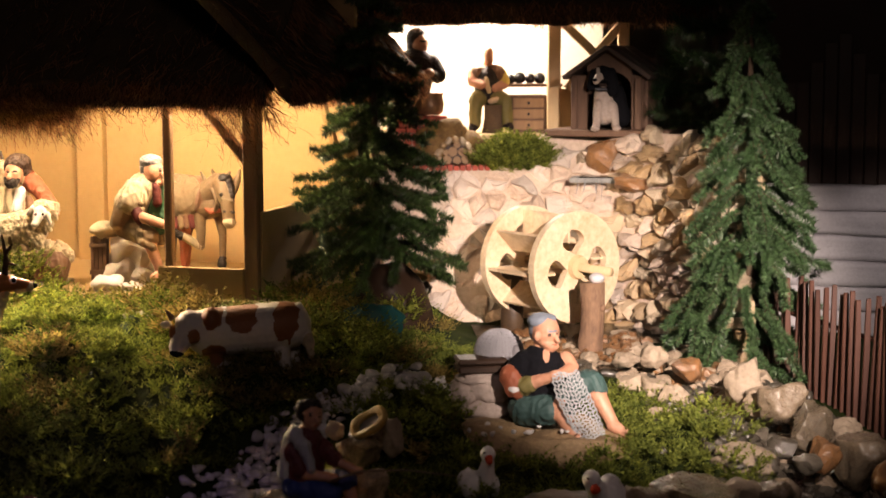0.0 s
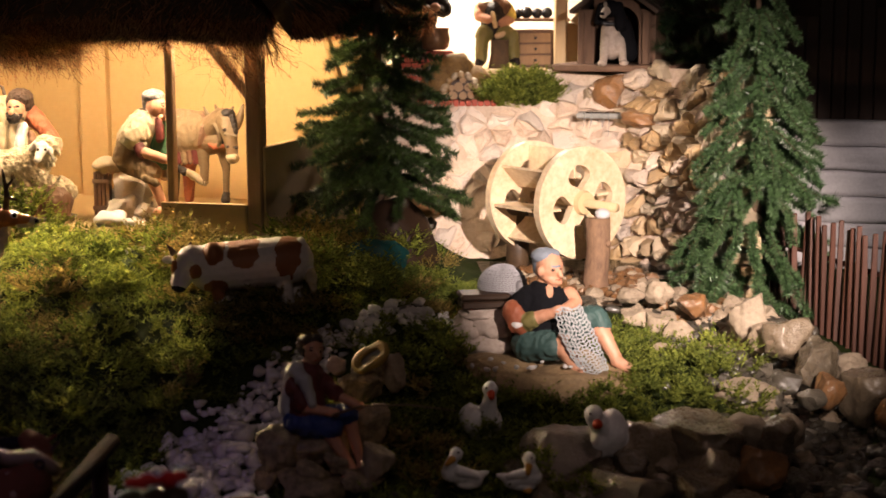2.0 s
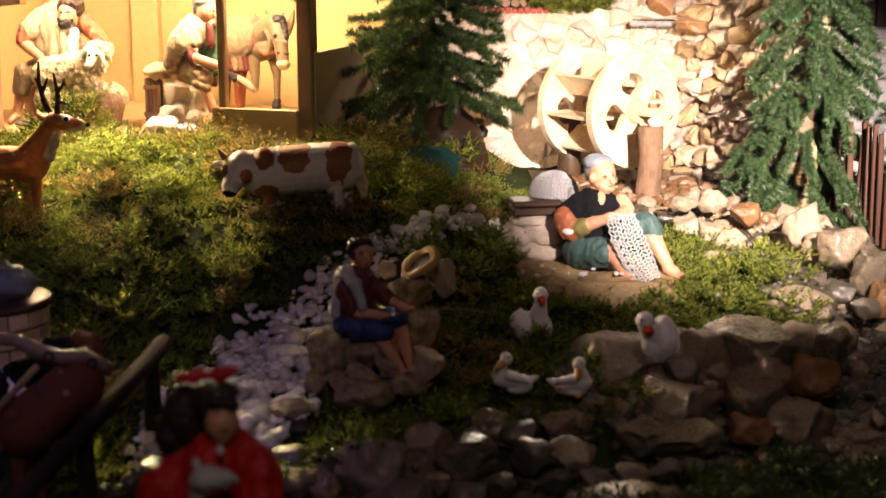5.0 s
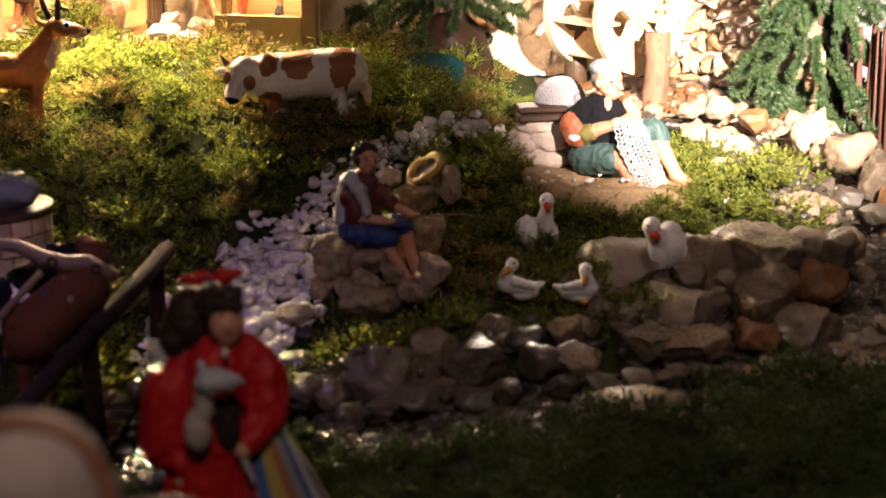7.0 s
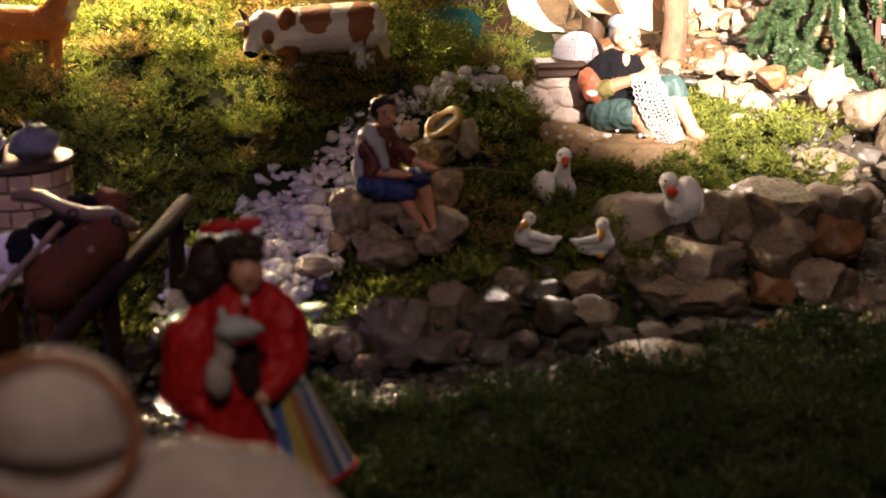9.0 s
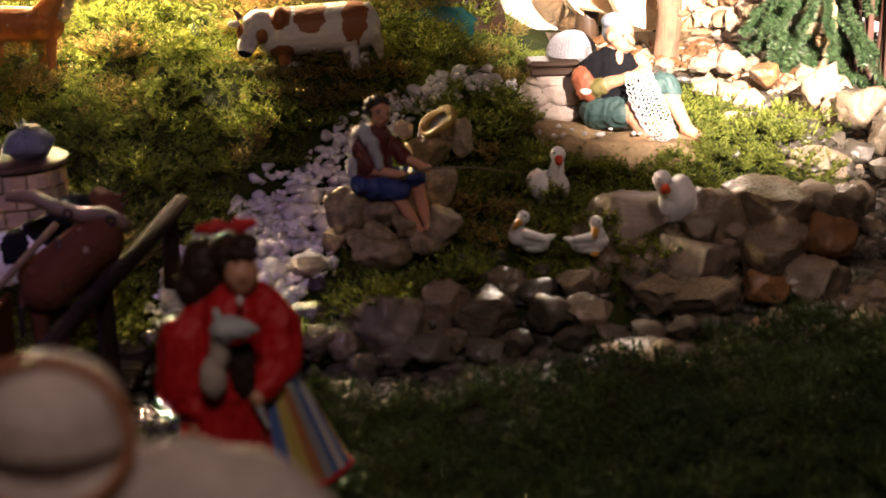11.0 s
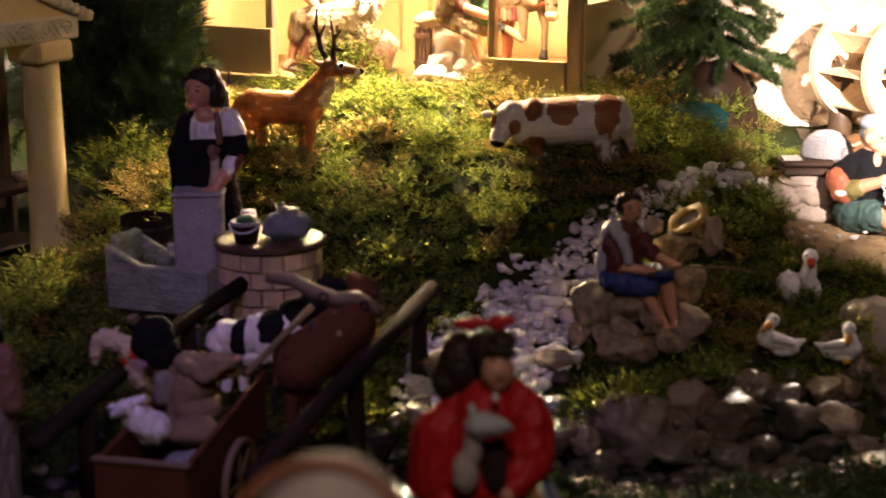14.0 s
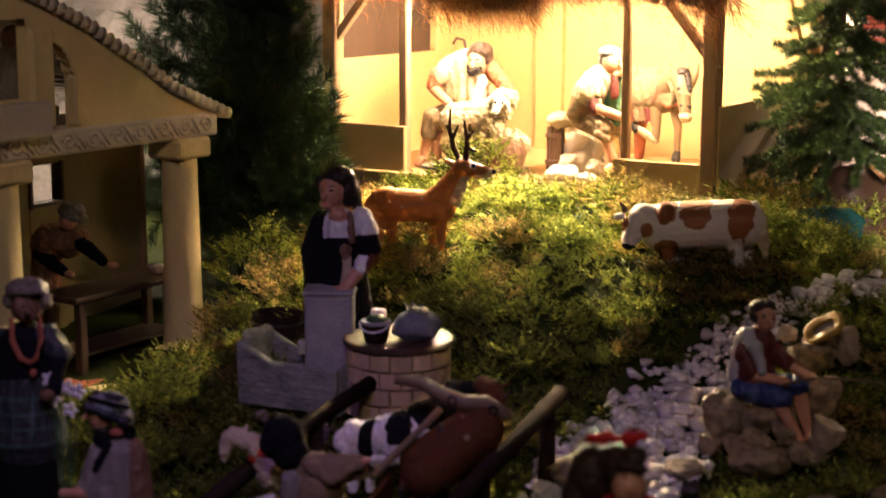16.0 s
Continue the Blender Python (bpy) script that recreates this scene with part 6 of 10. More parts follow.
figure('carpenter_figure', (0.355, 4.460, 0.699), 'bald carpenter figurine in a brown vest at work', 'figurine', [
    ('b', (-0.009, -0.006, 0.227), (0.0144, 0.0176, 0.0224), 'skin'),
    ('b', (-0.008, -0.013, 0.213), (0.0128, 0.0128, 0.0128), 'skin'),
    ('l', (-0.011, 0.000, 0.204), (-0.013, 0.000, 0.191), 0.0128, 0.0160, 'skin'),
    ('l', (-0.035, 0.000, 0.172), (0.013, 0.000, 0.172), 0.0272, 0.0272, 'brown_cloth'),
    ('l', (-0.013, -0.003, 0.162), (-0.013, 0.000, 0.118), 0.0352, 0.0352, 'dark_hair'),
    ('l', (-0.054, 0.000, 0.175), (-0.055, -0.013, 0.156), 0.0144, 0.0144, 'skin'),
    ('l', (-0.056, -0.016, 0.150), (-0.031, -0.032, 0.144), 0.0128, 0.0112, 'skin'),
    ('b', (-0.027, -0.035, 0.145), (0.0096, 0.0096, 0.0080), 'skin'),
    ('l', (0.029, 0.000, 0.175), (0.037, -0.013, 0.150), 0.0144, 0.0144, 'stripe_yellow'),
    ('l', (0.034, -0.016, 0.143), (0.007, -0.032, 0.134), 0.0128, 0.0096, 'skin'),
    ('l', (-0.030, -0.010, 0.109), (-0.044, -0.029, 0.100), 0.0256, 0.0224, 'olive_cloth'),
    ('l', (-0.046, -0.032, 0.097), (-0.050, -0.032, 0.033), 0.0192, 0.0160, 'olive_cloth'),
    ('l', (-0.050, -0.032, 0.027), (-0.058, -0.045, 0.023), 0.0128, 0.0112, 'dark_hair'),
    ('l', (0.006, -0.010, 0.109), (0.033, -0.029, 0.096), 0.0256, 0.0224, 'olive_cloth'),
    ('l', (0.035, -0.032, 0.093), (0.042, -0.029, 0.036), 0.0192, 0.0160, 'olive_cloth'),
    ('l', (0.042, -0.029, 0.030), (0.047, -0.042, 0.025), 0.0144, 0.0128, 'dark_hair'),
    ('l', (-0.018, -0.038, 0.160), (-0.010, -0.038, 0.125), 0.0048, 0.0048, 'pale_wood'),
], voxel=0.003)
figure('dog_figure', (0.640, 4.165, 0.722), 'black and white spaniel figurine sitting in a kennel', 'figurine', [
    ('l', (-0.014, -0.006, 0.094), (-0.012, -0.009, 0.047), 0.0250, 0.0300, 'sack'),
    ('b', (-0.018, -0.014, 0.150), (0.0250, 0.0270, 0.0235), 'black_cloth'),
    ('l', (-0.030, -0.036, 0.144), (-0.040, -0.056, 0.134), 0.0110, 0.0095, 'sack'),
    ('p', (-0.032, -0.040, 0.165), (0.0045, 0.0200, 0.0160), 'sack'),
    ('b', (-0.045, -0.064, 0.137), (0.0055, 0.0050, 0.0045), 'black_cloth'),
    ('l', (0.004, -0.024, 0.156), (0.010, -0.030, 0.108), 0.0130, 0.0170, 'black_cloth'),
    ('l', (-0.040, -0.006, 0.156), (-0.046, -0.008, 0.120), 0.0090, 0.0120, 'black_cloth'),
    ('l', (-0.028, -0.027, 0.072), (-0.036, -0.036, 0.014), 0.0125, 0.0100, 'sack'),
    ('b', (-0.040, -0.044, 0.009), (0.0125, 0.0140, 0.0085), 'sack'),
    ('l', (0.008, -0.022, 0.066), (0.016, -0.032, 0.014), 0.0130, 0.0105, 'sack'),
    ('b', (0.017, -0.042, 0.009), (0.0125, 0.0140, 0.0085), 'sack'),
    ('l', (0.020, 0.003, 0.101), (0.034, 0.003, 0.036), 0.0255, 0.0270, 'black_cloth'),
    ('l', (-0.036, -0.026, 0.112), (-0.002, -0.030, 0.110), 0.0055, 0.0055, 'iron'),
])
figure('saint_figure', (-1.448, 2.620, 0.614), 'small brown figurine in the upper window', 'figurine', [
    ('b', (0.003, 0.000, 0.132), (0.0205, 0.0205, 0.0246), 'brown_cloth'),
    ('l', (0.002, 0.000, 0.102), (-0.006, 0.000, -0.000), 0.0266, 0.0348, 'grey_cloth'),
    ('l', (0.024, -0.004, 0.097), (0.040, -0.014, 0.053), 0.0123, 0.0102, 'brown_cloth'),
])

# ---- the room and the ground ----
def slab(name, dims, material, label, category):
    ob = part(name, box(bmesh.new(), *dims, 0.0), material)
    return tagged(ob, label, category, kind="structure")


slab("floor", (-4, 4, -3, 6, -0.52, -0.45), "room_wall", "dark floor of the display room", "floor")
slab("ceiling", (-4, 4, -3, 6, 2.7, 2.8), "room_wall", "dark ceiling of the display room", "ceiling")
slab("wall_north", (-4, 4, 5.6, 5.7, -0.45, 2.7), "room_wall", "unlit dark wall behind the display", "wall")
slab("wall_south", (-4, 4, -3.1, -3, -0.45, 2.7), "room_wall", "unlit dark wall of the room", "wall")
slab("wall_west", (-4.1, -4, -3, 5.6, -0.45, 2.7), "room_wall", "unlit dark wall of the room", "wall")
slab("wall_east", (4, 4.1, -3, 5.6, -0.45, 2.7), "room_wall", "unlit dark wall of the room", "wall")

STREAM = [Vector(p) for p in ((0.50, 3.60, 0.235), (0.62, 3.30, 0.22), (0.72, 3.10, 0.18), (0.80, 2.93, 0.13), (0.83, 2.75, 0.085), (0.76, 2.58, 0.06),
                              (0.60, 2.40, 0.045), (0.40, 2.26, 0.035), (0.20, 2.20, 0.03), (0.00, 2.13, 0.025), (-0.25, 2.09, 0.02),
                              (-0.60, 2.00, 0.01), (-1.60, 1.85, 0.0))]


def stream_at(x, y):
    """Distance to the stream's middle line and the height of its bed there."""
    best = (9, 0)
    p = Vector((x, y))
    for a, b in zip(STREAM, STREAM[1:]):
        d = (b - a).to_2d()
        t = min(1, max(0, (p - a.to_2d()).dot(d) / d.length_squared))
        dist = (p - a.to_2d() - d * t).length
        if dist < best[0]:
            best = (dist, a.z + (b.z - a.z) * t)
    return best


def ground_z(x, y):
    left = lerp((0.5, 1.6, 2.0, 2.2, 2.35, 2.5, 2.6, 2.68, 2.76, 2.84, 2.95, 3.1, 3.3, 5), (0, 0.02, 0.04, 0.07, 0.115, 0.155, 0.188, 0.235, 0.288, 0.318, 0.335, 0.352, 0.375, 0.38), y)
    soft = lerp((0.5, 1.6, 2.0, 2.2, 2.35, 2.5, 2.7, 2.9, 3.1, 3.3, 5), (0, 0.02, 0.04, 0.07, 0.118, 0.165, 0.238, 0.305, 0.35, 0.375, 0.38), y)
    left += (soft - left) * ease(-0.38, -0.56, x)
    right = lerp((0.5, 1.6, 2.0, 2.2, 2.4, 2.6, 2.8, 3.0, 3.3, 3.6, 5), (0, 0.05, 0.06, 0.055, 0.11, 0.15, 0.205, 0.225, 0.235, 0.24, 0.25), y)
    west = lerp((0.5, 1.6, 2.0, 2.4, 2.8, 3.3, 5), (0, 0.02, 0.05, 0.10, 0.14, 0.18, 0.25), y)
    east = lerp((0.5, 1.6, 2.2, 2.6, 3.0, 3.5, 5), (0, 0.05, 0.08, 0.13, 0.17, 0.20, 0.22), y)
    z = left + (right - left) * ease(-0.02, 0.26, x)
    z += (west - z) * ease(-0.88, -1.18, x)
    z += (east - z) * ease(0.80, 0.98, x)
    d, bed = stream_at(x, y)
    z += (bed - z) * (1 - ease(0.045, 0.12, d))
    z += 0.016 * ease(2.58, 2.74, y) * (1 - ease(2.86, 3.08, y)) * (1 - ease(-0.22, -0.06, x)) * ease(-0.74, -0.56, x)
    rim = max(abs(x) - 1.75, y - 4.95, 0.75 - y, 0)
    z -= 1.2 * ease(0, 0.6, rim) * 0.45
    hump = (1 - ease(0.05, 0.3, x)) * ease(2.45, 2.65, y) * (1 - ease(3.1, 3.3, y)) * ease(-1.4, -1.0, x)
    z += hump * 0.022 * max(0, 0.25 + noise.noise(Vector((x * 6.5, y * 6.5, 12))))
    lump = (1 - ease(-0.28, -0.14, x) * (1 - ease(2.7, 2.85, y))) * (1 - ease(-0.05, 0.10, x)) * ease(2.35, 2.55, y) * (1 - ease(3.12, 3.26, y)) * ease(-1.25, -1.0, x)
    lump *= 1 - 0.75 * ease(-0.46, -0.40, x) * ease(2.70, 2.78, y)
    lump += 0.6 * ease(1.0, 1.5, y) * (1 - ease(1.95, 2.05, y)) * ease(0.0, 0.2, x)
    z += lump * (0.070 * noise.noise(Vector((x * 11, y * 11, 5))) + 0.024 * noise.noise(Vector((x * 27, y * 27, 8))))
    return z + 0.010 * noise.noise(Vector((x * 9, y * 9, 0))) + 0.004 * noise.noise(Vector((x * 31, y * 31, 3)))


GX, GY = np.linspace(-3.9, 3.9, 300), np.linspace(-0.2, 5.5, 220)
GX = np.sign(GX) * (np.abs(GX) / 3.9) ** 1.6 * 3.9
gv = np.array([(x, y, ground_z(x, y)) for y in GY for x in GX])
gi = np.arange(len(GY) * len(GX)).reshape(len(GY), len(GX))
gf = np.stack([gi[:-1, :-1].ravel(), gi[:-1, 1:].ravel(), gi[1:, 1:].ravel(), gi[1:, :-1].ravel()], 1)
ground = bits("ground", gv, gf, "soil")
ground.data.polygons.foreach_set("use_smooth", [True] * len(ground.data.polygons))
tagged(ground, "dark mossy soil of the model landscape", "ground", kind="structure")

# water: a thin sheet along the stream and the mill pool
M["water"] = shade("water", (0.02, 0.022, 0.018), (0.03, 0.03, 0.024), rough=0.16, big=30, fine=70, bump=0.5, spec=0.7)
M["water"].node_tree.nodes["Principled BSDF"].inputs["Transmission Weight"].default_value = 0.75
bm = bmesh.new()
prev = None
for i in range(120):
    k = i / 119 * (len(STREAM) - 1)
    j = min(int(k), len(STREAM) - 2)
    a, b = STREAM[j], STREAM[j + 1]
    p = a.lerp(b, k - j)
    d = (b - a).to_2d().normalized()
    w = 0.20 if i < 6 else 0.085
    n = Vector((d.y, -d.x, 0)) * w
    ring = [bm.verts.new(p + n * s + Vector((0, 0, 0.012 + 0.003 * noise.noise(Vector((i * 0.7, s * 3, 0)))))) for s in (-1, -0.6, -0.2, 0.2, 0.6, 1)]
    if prev:
        for q in range(5):
            bm.faces.new((prev[q], prev[q + 1], ring[q + 1], ring[q]))
    prev = ring
water = part("water", bm, "water", smooth=True)
tagged(water, "shallow rippled water of the stream", "water", kind="structure")
bm = bmesh.new()
for i in range(17):
    for j in range(13):
        x, y = 0.26 + i * 0.030, 3.44 + j * 0.040
        bm.verts.new((x, y, 0.246 + 0.004 * noise.noise(Vector((x * 45, y * 60, 0)))))
bm.verts.ensure_lookup_table()
for i in range(16):
    for j in range(12):
        bm.faces.new([bm.verts[q] for q in (i * 13 + j, (i + 1) * 13 + j, (i + 1) * 13 + j + 1, i * 13 + j + 1)])
tagged(part("water", bm, "water", smooth=True), "rippled wet mill pool under the wheel", "water", kind="structure")

# ---- the stable ----
HUT = pose(-0.235, 3.30, 0.0, 0, 0, -18)
stable = thing("stable", HUT, "open ochre wooden stable with a thatched roof", "stable")
FZ = 0.395
boxed("floor_board", (-0.95, 0.02, -0.03, 0.60, FZ - 0.06, FZ + 0.012), "ochre_board", stable)
boxed("back_wall", (-0.98, 0.03, 0.58, 0.60, FZ, 1.15), "ochre_wall", stable, label="ochre painted back wall")
boxed("pilaster", (-0.71, -0.635, 0.555, 0.58, FZ, 1.12), "ochre_wall", stable, label="light ochre upright board")
for d in ((-0.985, -0.965, 0.0, 0.60, FZ, 0.655), (-0.985, -0.965, 0.0, 0.06, 0.655, 1.1), (-0.985, -0.965, 0.487, 0.60, 0.655, 1.1), (-0.985, -0.965, 0.06, 0.487, 0.93, 1.1)):
    boxed("side_wall", d, "ochre_wall", stable, 0.001)
boxed("shutter", (-0.999, -0.988, 0.05, 0.50, 0.64, 0.95), "dark_board", stable, label="dark brown board added behind the side opening")
boxed("side_panel", (-0.006, 0.008, 0.01, 0.57, 0.33, 0.593), "ochre_board", stable, label="low ochre side board")
boxed("front_panel", (-0.223, -0.028, -0.012, 0.002, 0.33, 0.474), "ochre_board", stable, label="low ochre front board")
boxed("front_panel", (-0.945, -0.748, -0.012, 0.002, 0.36, 0.512), "ochre_board", stable, label="low ochre front board")
for x0, x1, d in ((-0.030, 0.004, 0.034), (-0.211, -0.193, 0.018), (-0.770, -0.748, 0.02), (-0.965, -0.945, 0.02)):
    boxed("post", (x0, x1, -0.002, d, 0.33, 0.95), "post_wood", stable, 0.003)
boxed("post", (-0.02, 0.015, 0.55, 0.58, 0.35, 1.0), "ochre_wall", stable, 0.003)
boxed("beam", (-0.99, 0.03, -0.005, 0.025, 0.835, 0.87), "post_wood", stable, 0.003)
br = Matrix.Translation((-0.062, 0.012, 0.745)) @ Matrix.Rotation(radians(-40), 4, "Y")
boxed("brace", (-0.010, 0.010, -0.008, 0.010, -0.10, 0.10), "post_wood", stable, 0.002, m=br)
br = Matrix.Translation((-0.90, 0.012, 0.77)) @ Matrix.Rotation(radians(40), 4, "Y")
boxed("brace", (-0.010, 0.010, -0.008, 0.010, -0.09, 0.09), "post_wood", stable, 0.002, m=br)
br = Matrix.Translation((0.0, 0.45, 0.78)) @ Matrix.Rotation(radians(40), 4, "X")
boxed("brace", (-0.008, 0.008, -0.010, 0.010, -0.11, 0.11), "ochre_wall", stable, 0.002, m=br)


def thatch(parent, x0, x1, y0, z0, y1, z1, thick, count, seed, m=None):
    """A sloping thatched roof: a lumpy slab and a coat of straw that hangs over its eaves."""
    rnd = np.random.RandomState(seed)
    bm = bmesh.new()
    nx, ny = 40, 10
    for top in (1, 0):
        for i in range(nx + 1):
            for j in range(ny + 1):
                u, v = i / nx, j / ny
                p = Vector((x0 + (x1 - x0) * u, y0 + (y1 - y0) * v, z0 + (z1 - z0) * v + thick * top))
                p.z += 0.012 * noise.noise(p * 14)
                p.y += 0.010 * noise.noise(p * 17 + Vector((5, 0, 0))) * (1 - v)
                bm.verts.new(m @ p if m else p)
    bm.verts.ensure_lookup_table()
    s = (nx + 1) * (ny + 1)
    at = lambda i, j, k: bm.verts[k * s + i * (ny + 1) + j]
    for i in range(nx):
        for j in range(ny):
            bm.faces.new((at(i, j, 0), at(i + 1, j, 0), at(i + 1, j + 1, 0), at(i, j + 1, 0)))
            bm.faces.new((at(i, j, 1), at(i, j + 1, 1), at(i + 1, j + 1, 1), at(i + 1, j, 1)))
    for i in range(nx):
        bm.faces.new((at(i, 0, 0), at(i, 0, 1), at(i + 1, 0, 1), at(i + 1, 0, 0)))
    for j in range(ny):
        for i in (0, nx):
            bm.faces.new((at(i, j, 0), at(i, j + 1, 0), at(i, j + 1, 1), at(i, j, 1)))
    part("roof", bm, "thatch", parent, "dark shaggy thatch")
    # straw: thin three-point blades on the slope, longer and loose along the eaves and gable ends
    u, v = rnd.rand(count), rnd.rand(count) ** 1.6
    edge = rnd.rand(count) < 0.55
    v = np.where(edge, 0.0, v)
    gable = rnd.rand(count) < 0.10
    u = np.where(gable, 1.0, u)
    v = np.where(gable, rnd.rand(count), v)
    base = np.stack([x0 + (x1 - x0) * u, y0 + (y1 - y0) * v, z0 + (z1 - z0) * v + thick * np.where(edge | gable, rnd.rand(count) * 0.9, 1.0)], 1)
    clump = np.array([noise.noise(Vector((a * 22, seed, 0))) for a in base[:, 0]])
    ln = np.where(edge, 0.008 + 0.014 * rnd.rand(count) ** 2 + 0.05 * np.clip(clump - 0.05, 0, 1) * rnd.rand(count), 0.03 + 0.04 * rnd.rand(count))
    dirn = np.stack([rnd.randn(count) * 0.6, -0.5 + rnd.randn(count) * 0.4, -0.9 + rnd.randn(count) * 0.3], 1)
    dirn[gable] += (0.5, 0.5, -0.2)
    dirn /= np.linalg.norm(dirn, axis=1)[:, None]
    side = np.cross(dirn, rnd.randn(count, 3))
    side /= np.linalg.norm(side, axis=1)[:, None]
    mid = base + dirn * ln[:, None] * 0.55
    tip = base + dirn * ln[:, None] + np.stack([rnd.randn(count) * 0.006, rnd.randn(count) * 0.006, -0.004 - rnd.rand(count) * 0.006], 1)
    w = 0.0009
    vv = np.stack([base - side * w, base + side * w, mid + side * w, mid - side * w, tip], 1).reshape(-1, 3)
    k = np.arange(count)[:, None] * 5
    ff = np.concatenate([k + (0, 1, 2), k + (0, 2, 3), k + (3, 2, 4)])
    if m:
        vv = vv @ np.array(m.to_3x3()).T + np.array(m.translation)
    ob = bits("straw", vv, ff, "straw")
    ob.parent = parent
    ob["kind"] = "stuff"


thatch(stable, -1.10, 0.06, -0.10, 0.815, 0.34, 1.24, 0.05, 16000, 3)
thatch(stable, -0.14, 0.85, 0.0, 0.825, 0.40, 1.24, 0.05, 9000, 4, Matrix.Translation((0.13, 0, 0)) @ Matrix.Rotation(radians(90), 4, "Z"))
boxed("roof_back", (-1.05, 0.06, 0.36, 0.62, 1.13, 1.20), "thatch", stable)


def fibres(parent, x0, x1, y, z, count, drop, seed):
    """Curly brown fibres hanging from an eaves line."""
    rnd = np.random.RandomState(seed)
    n = 12
    p = np.stack([x0 + (x1 - x0) * rnd.rand(count), y + 0.02 * rnd.randn(count), np.full(count, z) + 0.006 * rnd.rand(count)], 1)
    step = drop * (0.4 + 0.9 * rnd.rand(count)) / n * 1.6
    d = rnd.randn(count, 3) * (1, 0.6, 0.5) + (0, 0, -0.9)
    V = []
    for k in range(n):
        side = np.stack([np.full(count, 0.0004), np.zeros(count), np.full(count, 0.0003)], 1)
        V.append(p - side)
        V.append(p + side)
        d = d * 0.72 + rnd.randn(count, 3) * (0.62, 0.4, 0.55) + (0, 0, -0.16)
        p = p + d / np.linalg.norm(d, axis=1)[:, None] * step[:, None]
    V = np.stack(V, 1).reshape(-1, 3)
    b = np.arange(count)[:, None] * 2 * n
    F = np.concatenate([b + (2 * k, 2 * k + 1, 2 * k + 3, 2 * k + 2) for k in range(n - 1)])
    ob = bits("fringe", V, F, "straw")
    ob.parent = parent
    ob["kind"] = "stuff"
    ob["label"] = "curly brown fibres under the eaves"


fibres(stable, -0.62, -0.36, -0.09, 0.822, 2600, 0.066, 5)
fibres(stable, -1.05, 0.02, -0.09, 0.822, 420, 0.055, 6)
fibres(stable, -0.04, 0.04, -0.06, 0.822, 300, 0.09, 7)

# ---- the rubble wall behind the mill ----
PATH = [Vector(p) for p in ((-0.15, 3.96), (0.20, 4.00), (0.52, 4.00), (0.66, 3.90), (0.76, 3.70), (0.82, 3.45))]
for k in range(3):
    soft = [PATH[0]]
    for a, b in zip(PATH, PATH[1:]):
        soft += [a.lerp(b, 0.25), a.lerp(b, 0.75)]
    PATH = soft + [PATH[-1]]
LENS = [0]
for a, b in zip(PATH, PATH[1:]):
    LENS.append(LENS[-1] + (b - a).length)


def wall_at(u, v, out):
    """A point of the wall: u metres along it, v metres up its slope, out metres proud."""
    k = max(i for i in range(len(PATH) - 1) if LENS[i] <= max(u, 0))
    a, b = PATH[k], PATH[k + 1]
    t = (u - LENS[k]) / (b - a).length
    p = a.lerp(b, t)
    d = (b - a).normalized()
    n = Vector((d.y, -d.x, 0))
    lean = lerp((0, 0.7, 0.95, 1.3), (0.46, 0.40, 0.25, 0.12), u)
    q = Vector((p.x, p.y, 0.22)) - n * (v * lean) + Vector((0, 0, v * 0.94))
    q += n * (0.020 * noise.noise(Vector((u * 5, v * 5, 1))) + out)
    return q


def cells(u1, v1, size, seed):
    """Voronoi cells of jittered seeds over a rectangle, as lists of (u, v)."""
    rnd = random.Random(seed)
    pts = []
    nv = max(1, round(v1 / size))
    for j in range(-1, nv + 1):
        s = size * (1.05 + 0.25 * rnd.random())
        nu = round(u1 / s)
        for i in range(-1, nu + 1):
            pts.append(((i + 0.5 + rnd.uniform(-0.48, 0.48) + 0.5 * (j % 2)) * s, (j + 0.5 + rnd.uniform(-0.46, 0.46)) * v1 / nv))
    out = []
    for c in pts:
        if not (0 < c[0] < u1 and 0 < c[1] < v1):
            continue
        poly = [(c[0] - size * 2, c[1] - size * 2), (c[0] + size * 2, c[1] - size * 2), (c[0] + size * 2, c[1] + size * 2), (c[0] - size * 2, c[1] + size * 2)]
        for o in pts:
            if o is c or abs(o[0] - c[0]) + abs(o[1] - c[1]) > 4.5 * size:
                continue
            mx, my, nx, ny = (c[0] + o[0]) / 2, (c[1] + o[1]) / 2, o[0] - c[0], o[1] - c[1]
            new_poly = []
            for p, q in zip(poly, poly[1:] + poly[:1]):
                dp, dq = (p[0] - mx) * nx + (p[1] - my) * ny, (q[0] - mx) * nx + (q[1] - my) * ny
                if dp <= 0:
                    new_poly.append(p)
                if dp * dq < 0:
                    t = dp / (dp - dq)
                    new_poly.append((p[0] + (q[0] - p[0]) * t, p[1] + (q[1] - p[1]) * t))
            poly = new_poly
        out.append((c, poly))
    return out


bm = bmesh.new()
grid = [[bm.verts.new(wall_at(LENS[-1] * i / 50, 0.56 * j / 16 * lerp((0, 0.6, 0.75, 1.1, 1.4), (0.77, 0.78, 0.95, 0.95, 0.9), LENS[-1] * i / 50), lerp((0, 0.5, 0.75), (0.0105, 0.0085, -0.008), LENS[-1] * i / 50))) for j in range(17)] for i in range(51)]
for i in range(50):
    for j in range(16):
        bm.faces.new((grid[i][j], grid[i + 1][j], grid[i + 1][j + 1], grid[i][j + 1]))
rubble = tagged(part("wall_mill", bm, "mortar"), "rubble stone retaining wall behind the water wheel", "wall", kind="structure")


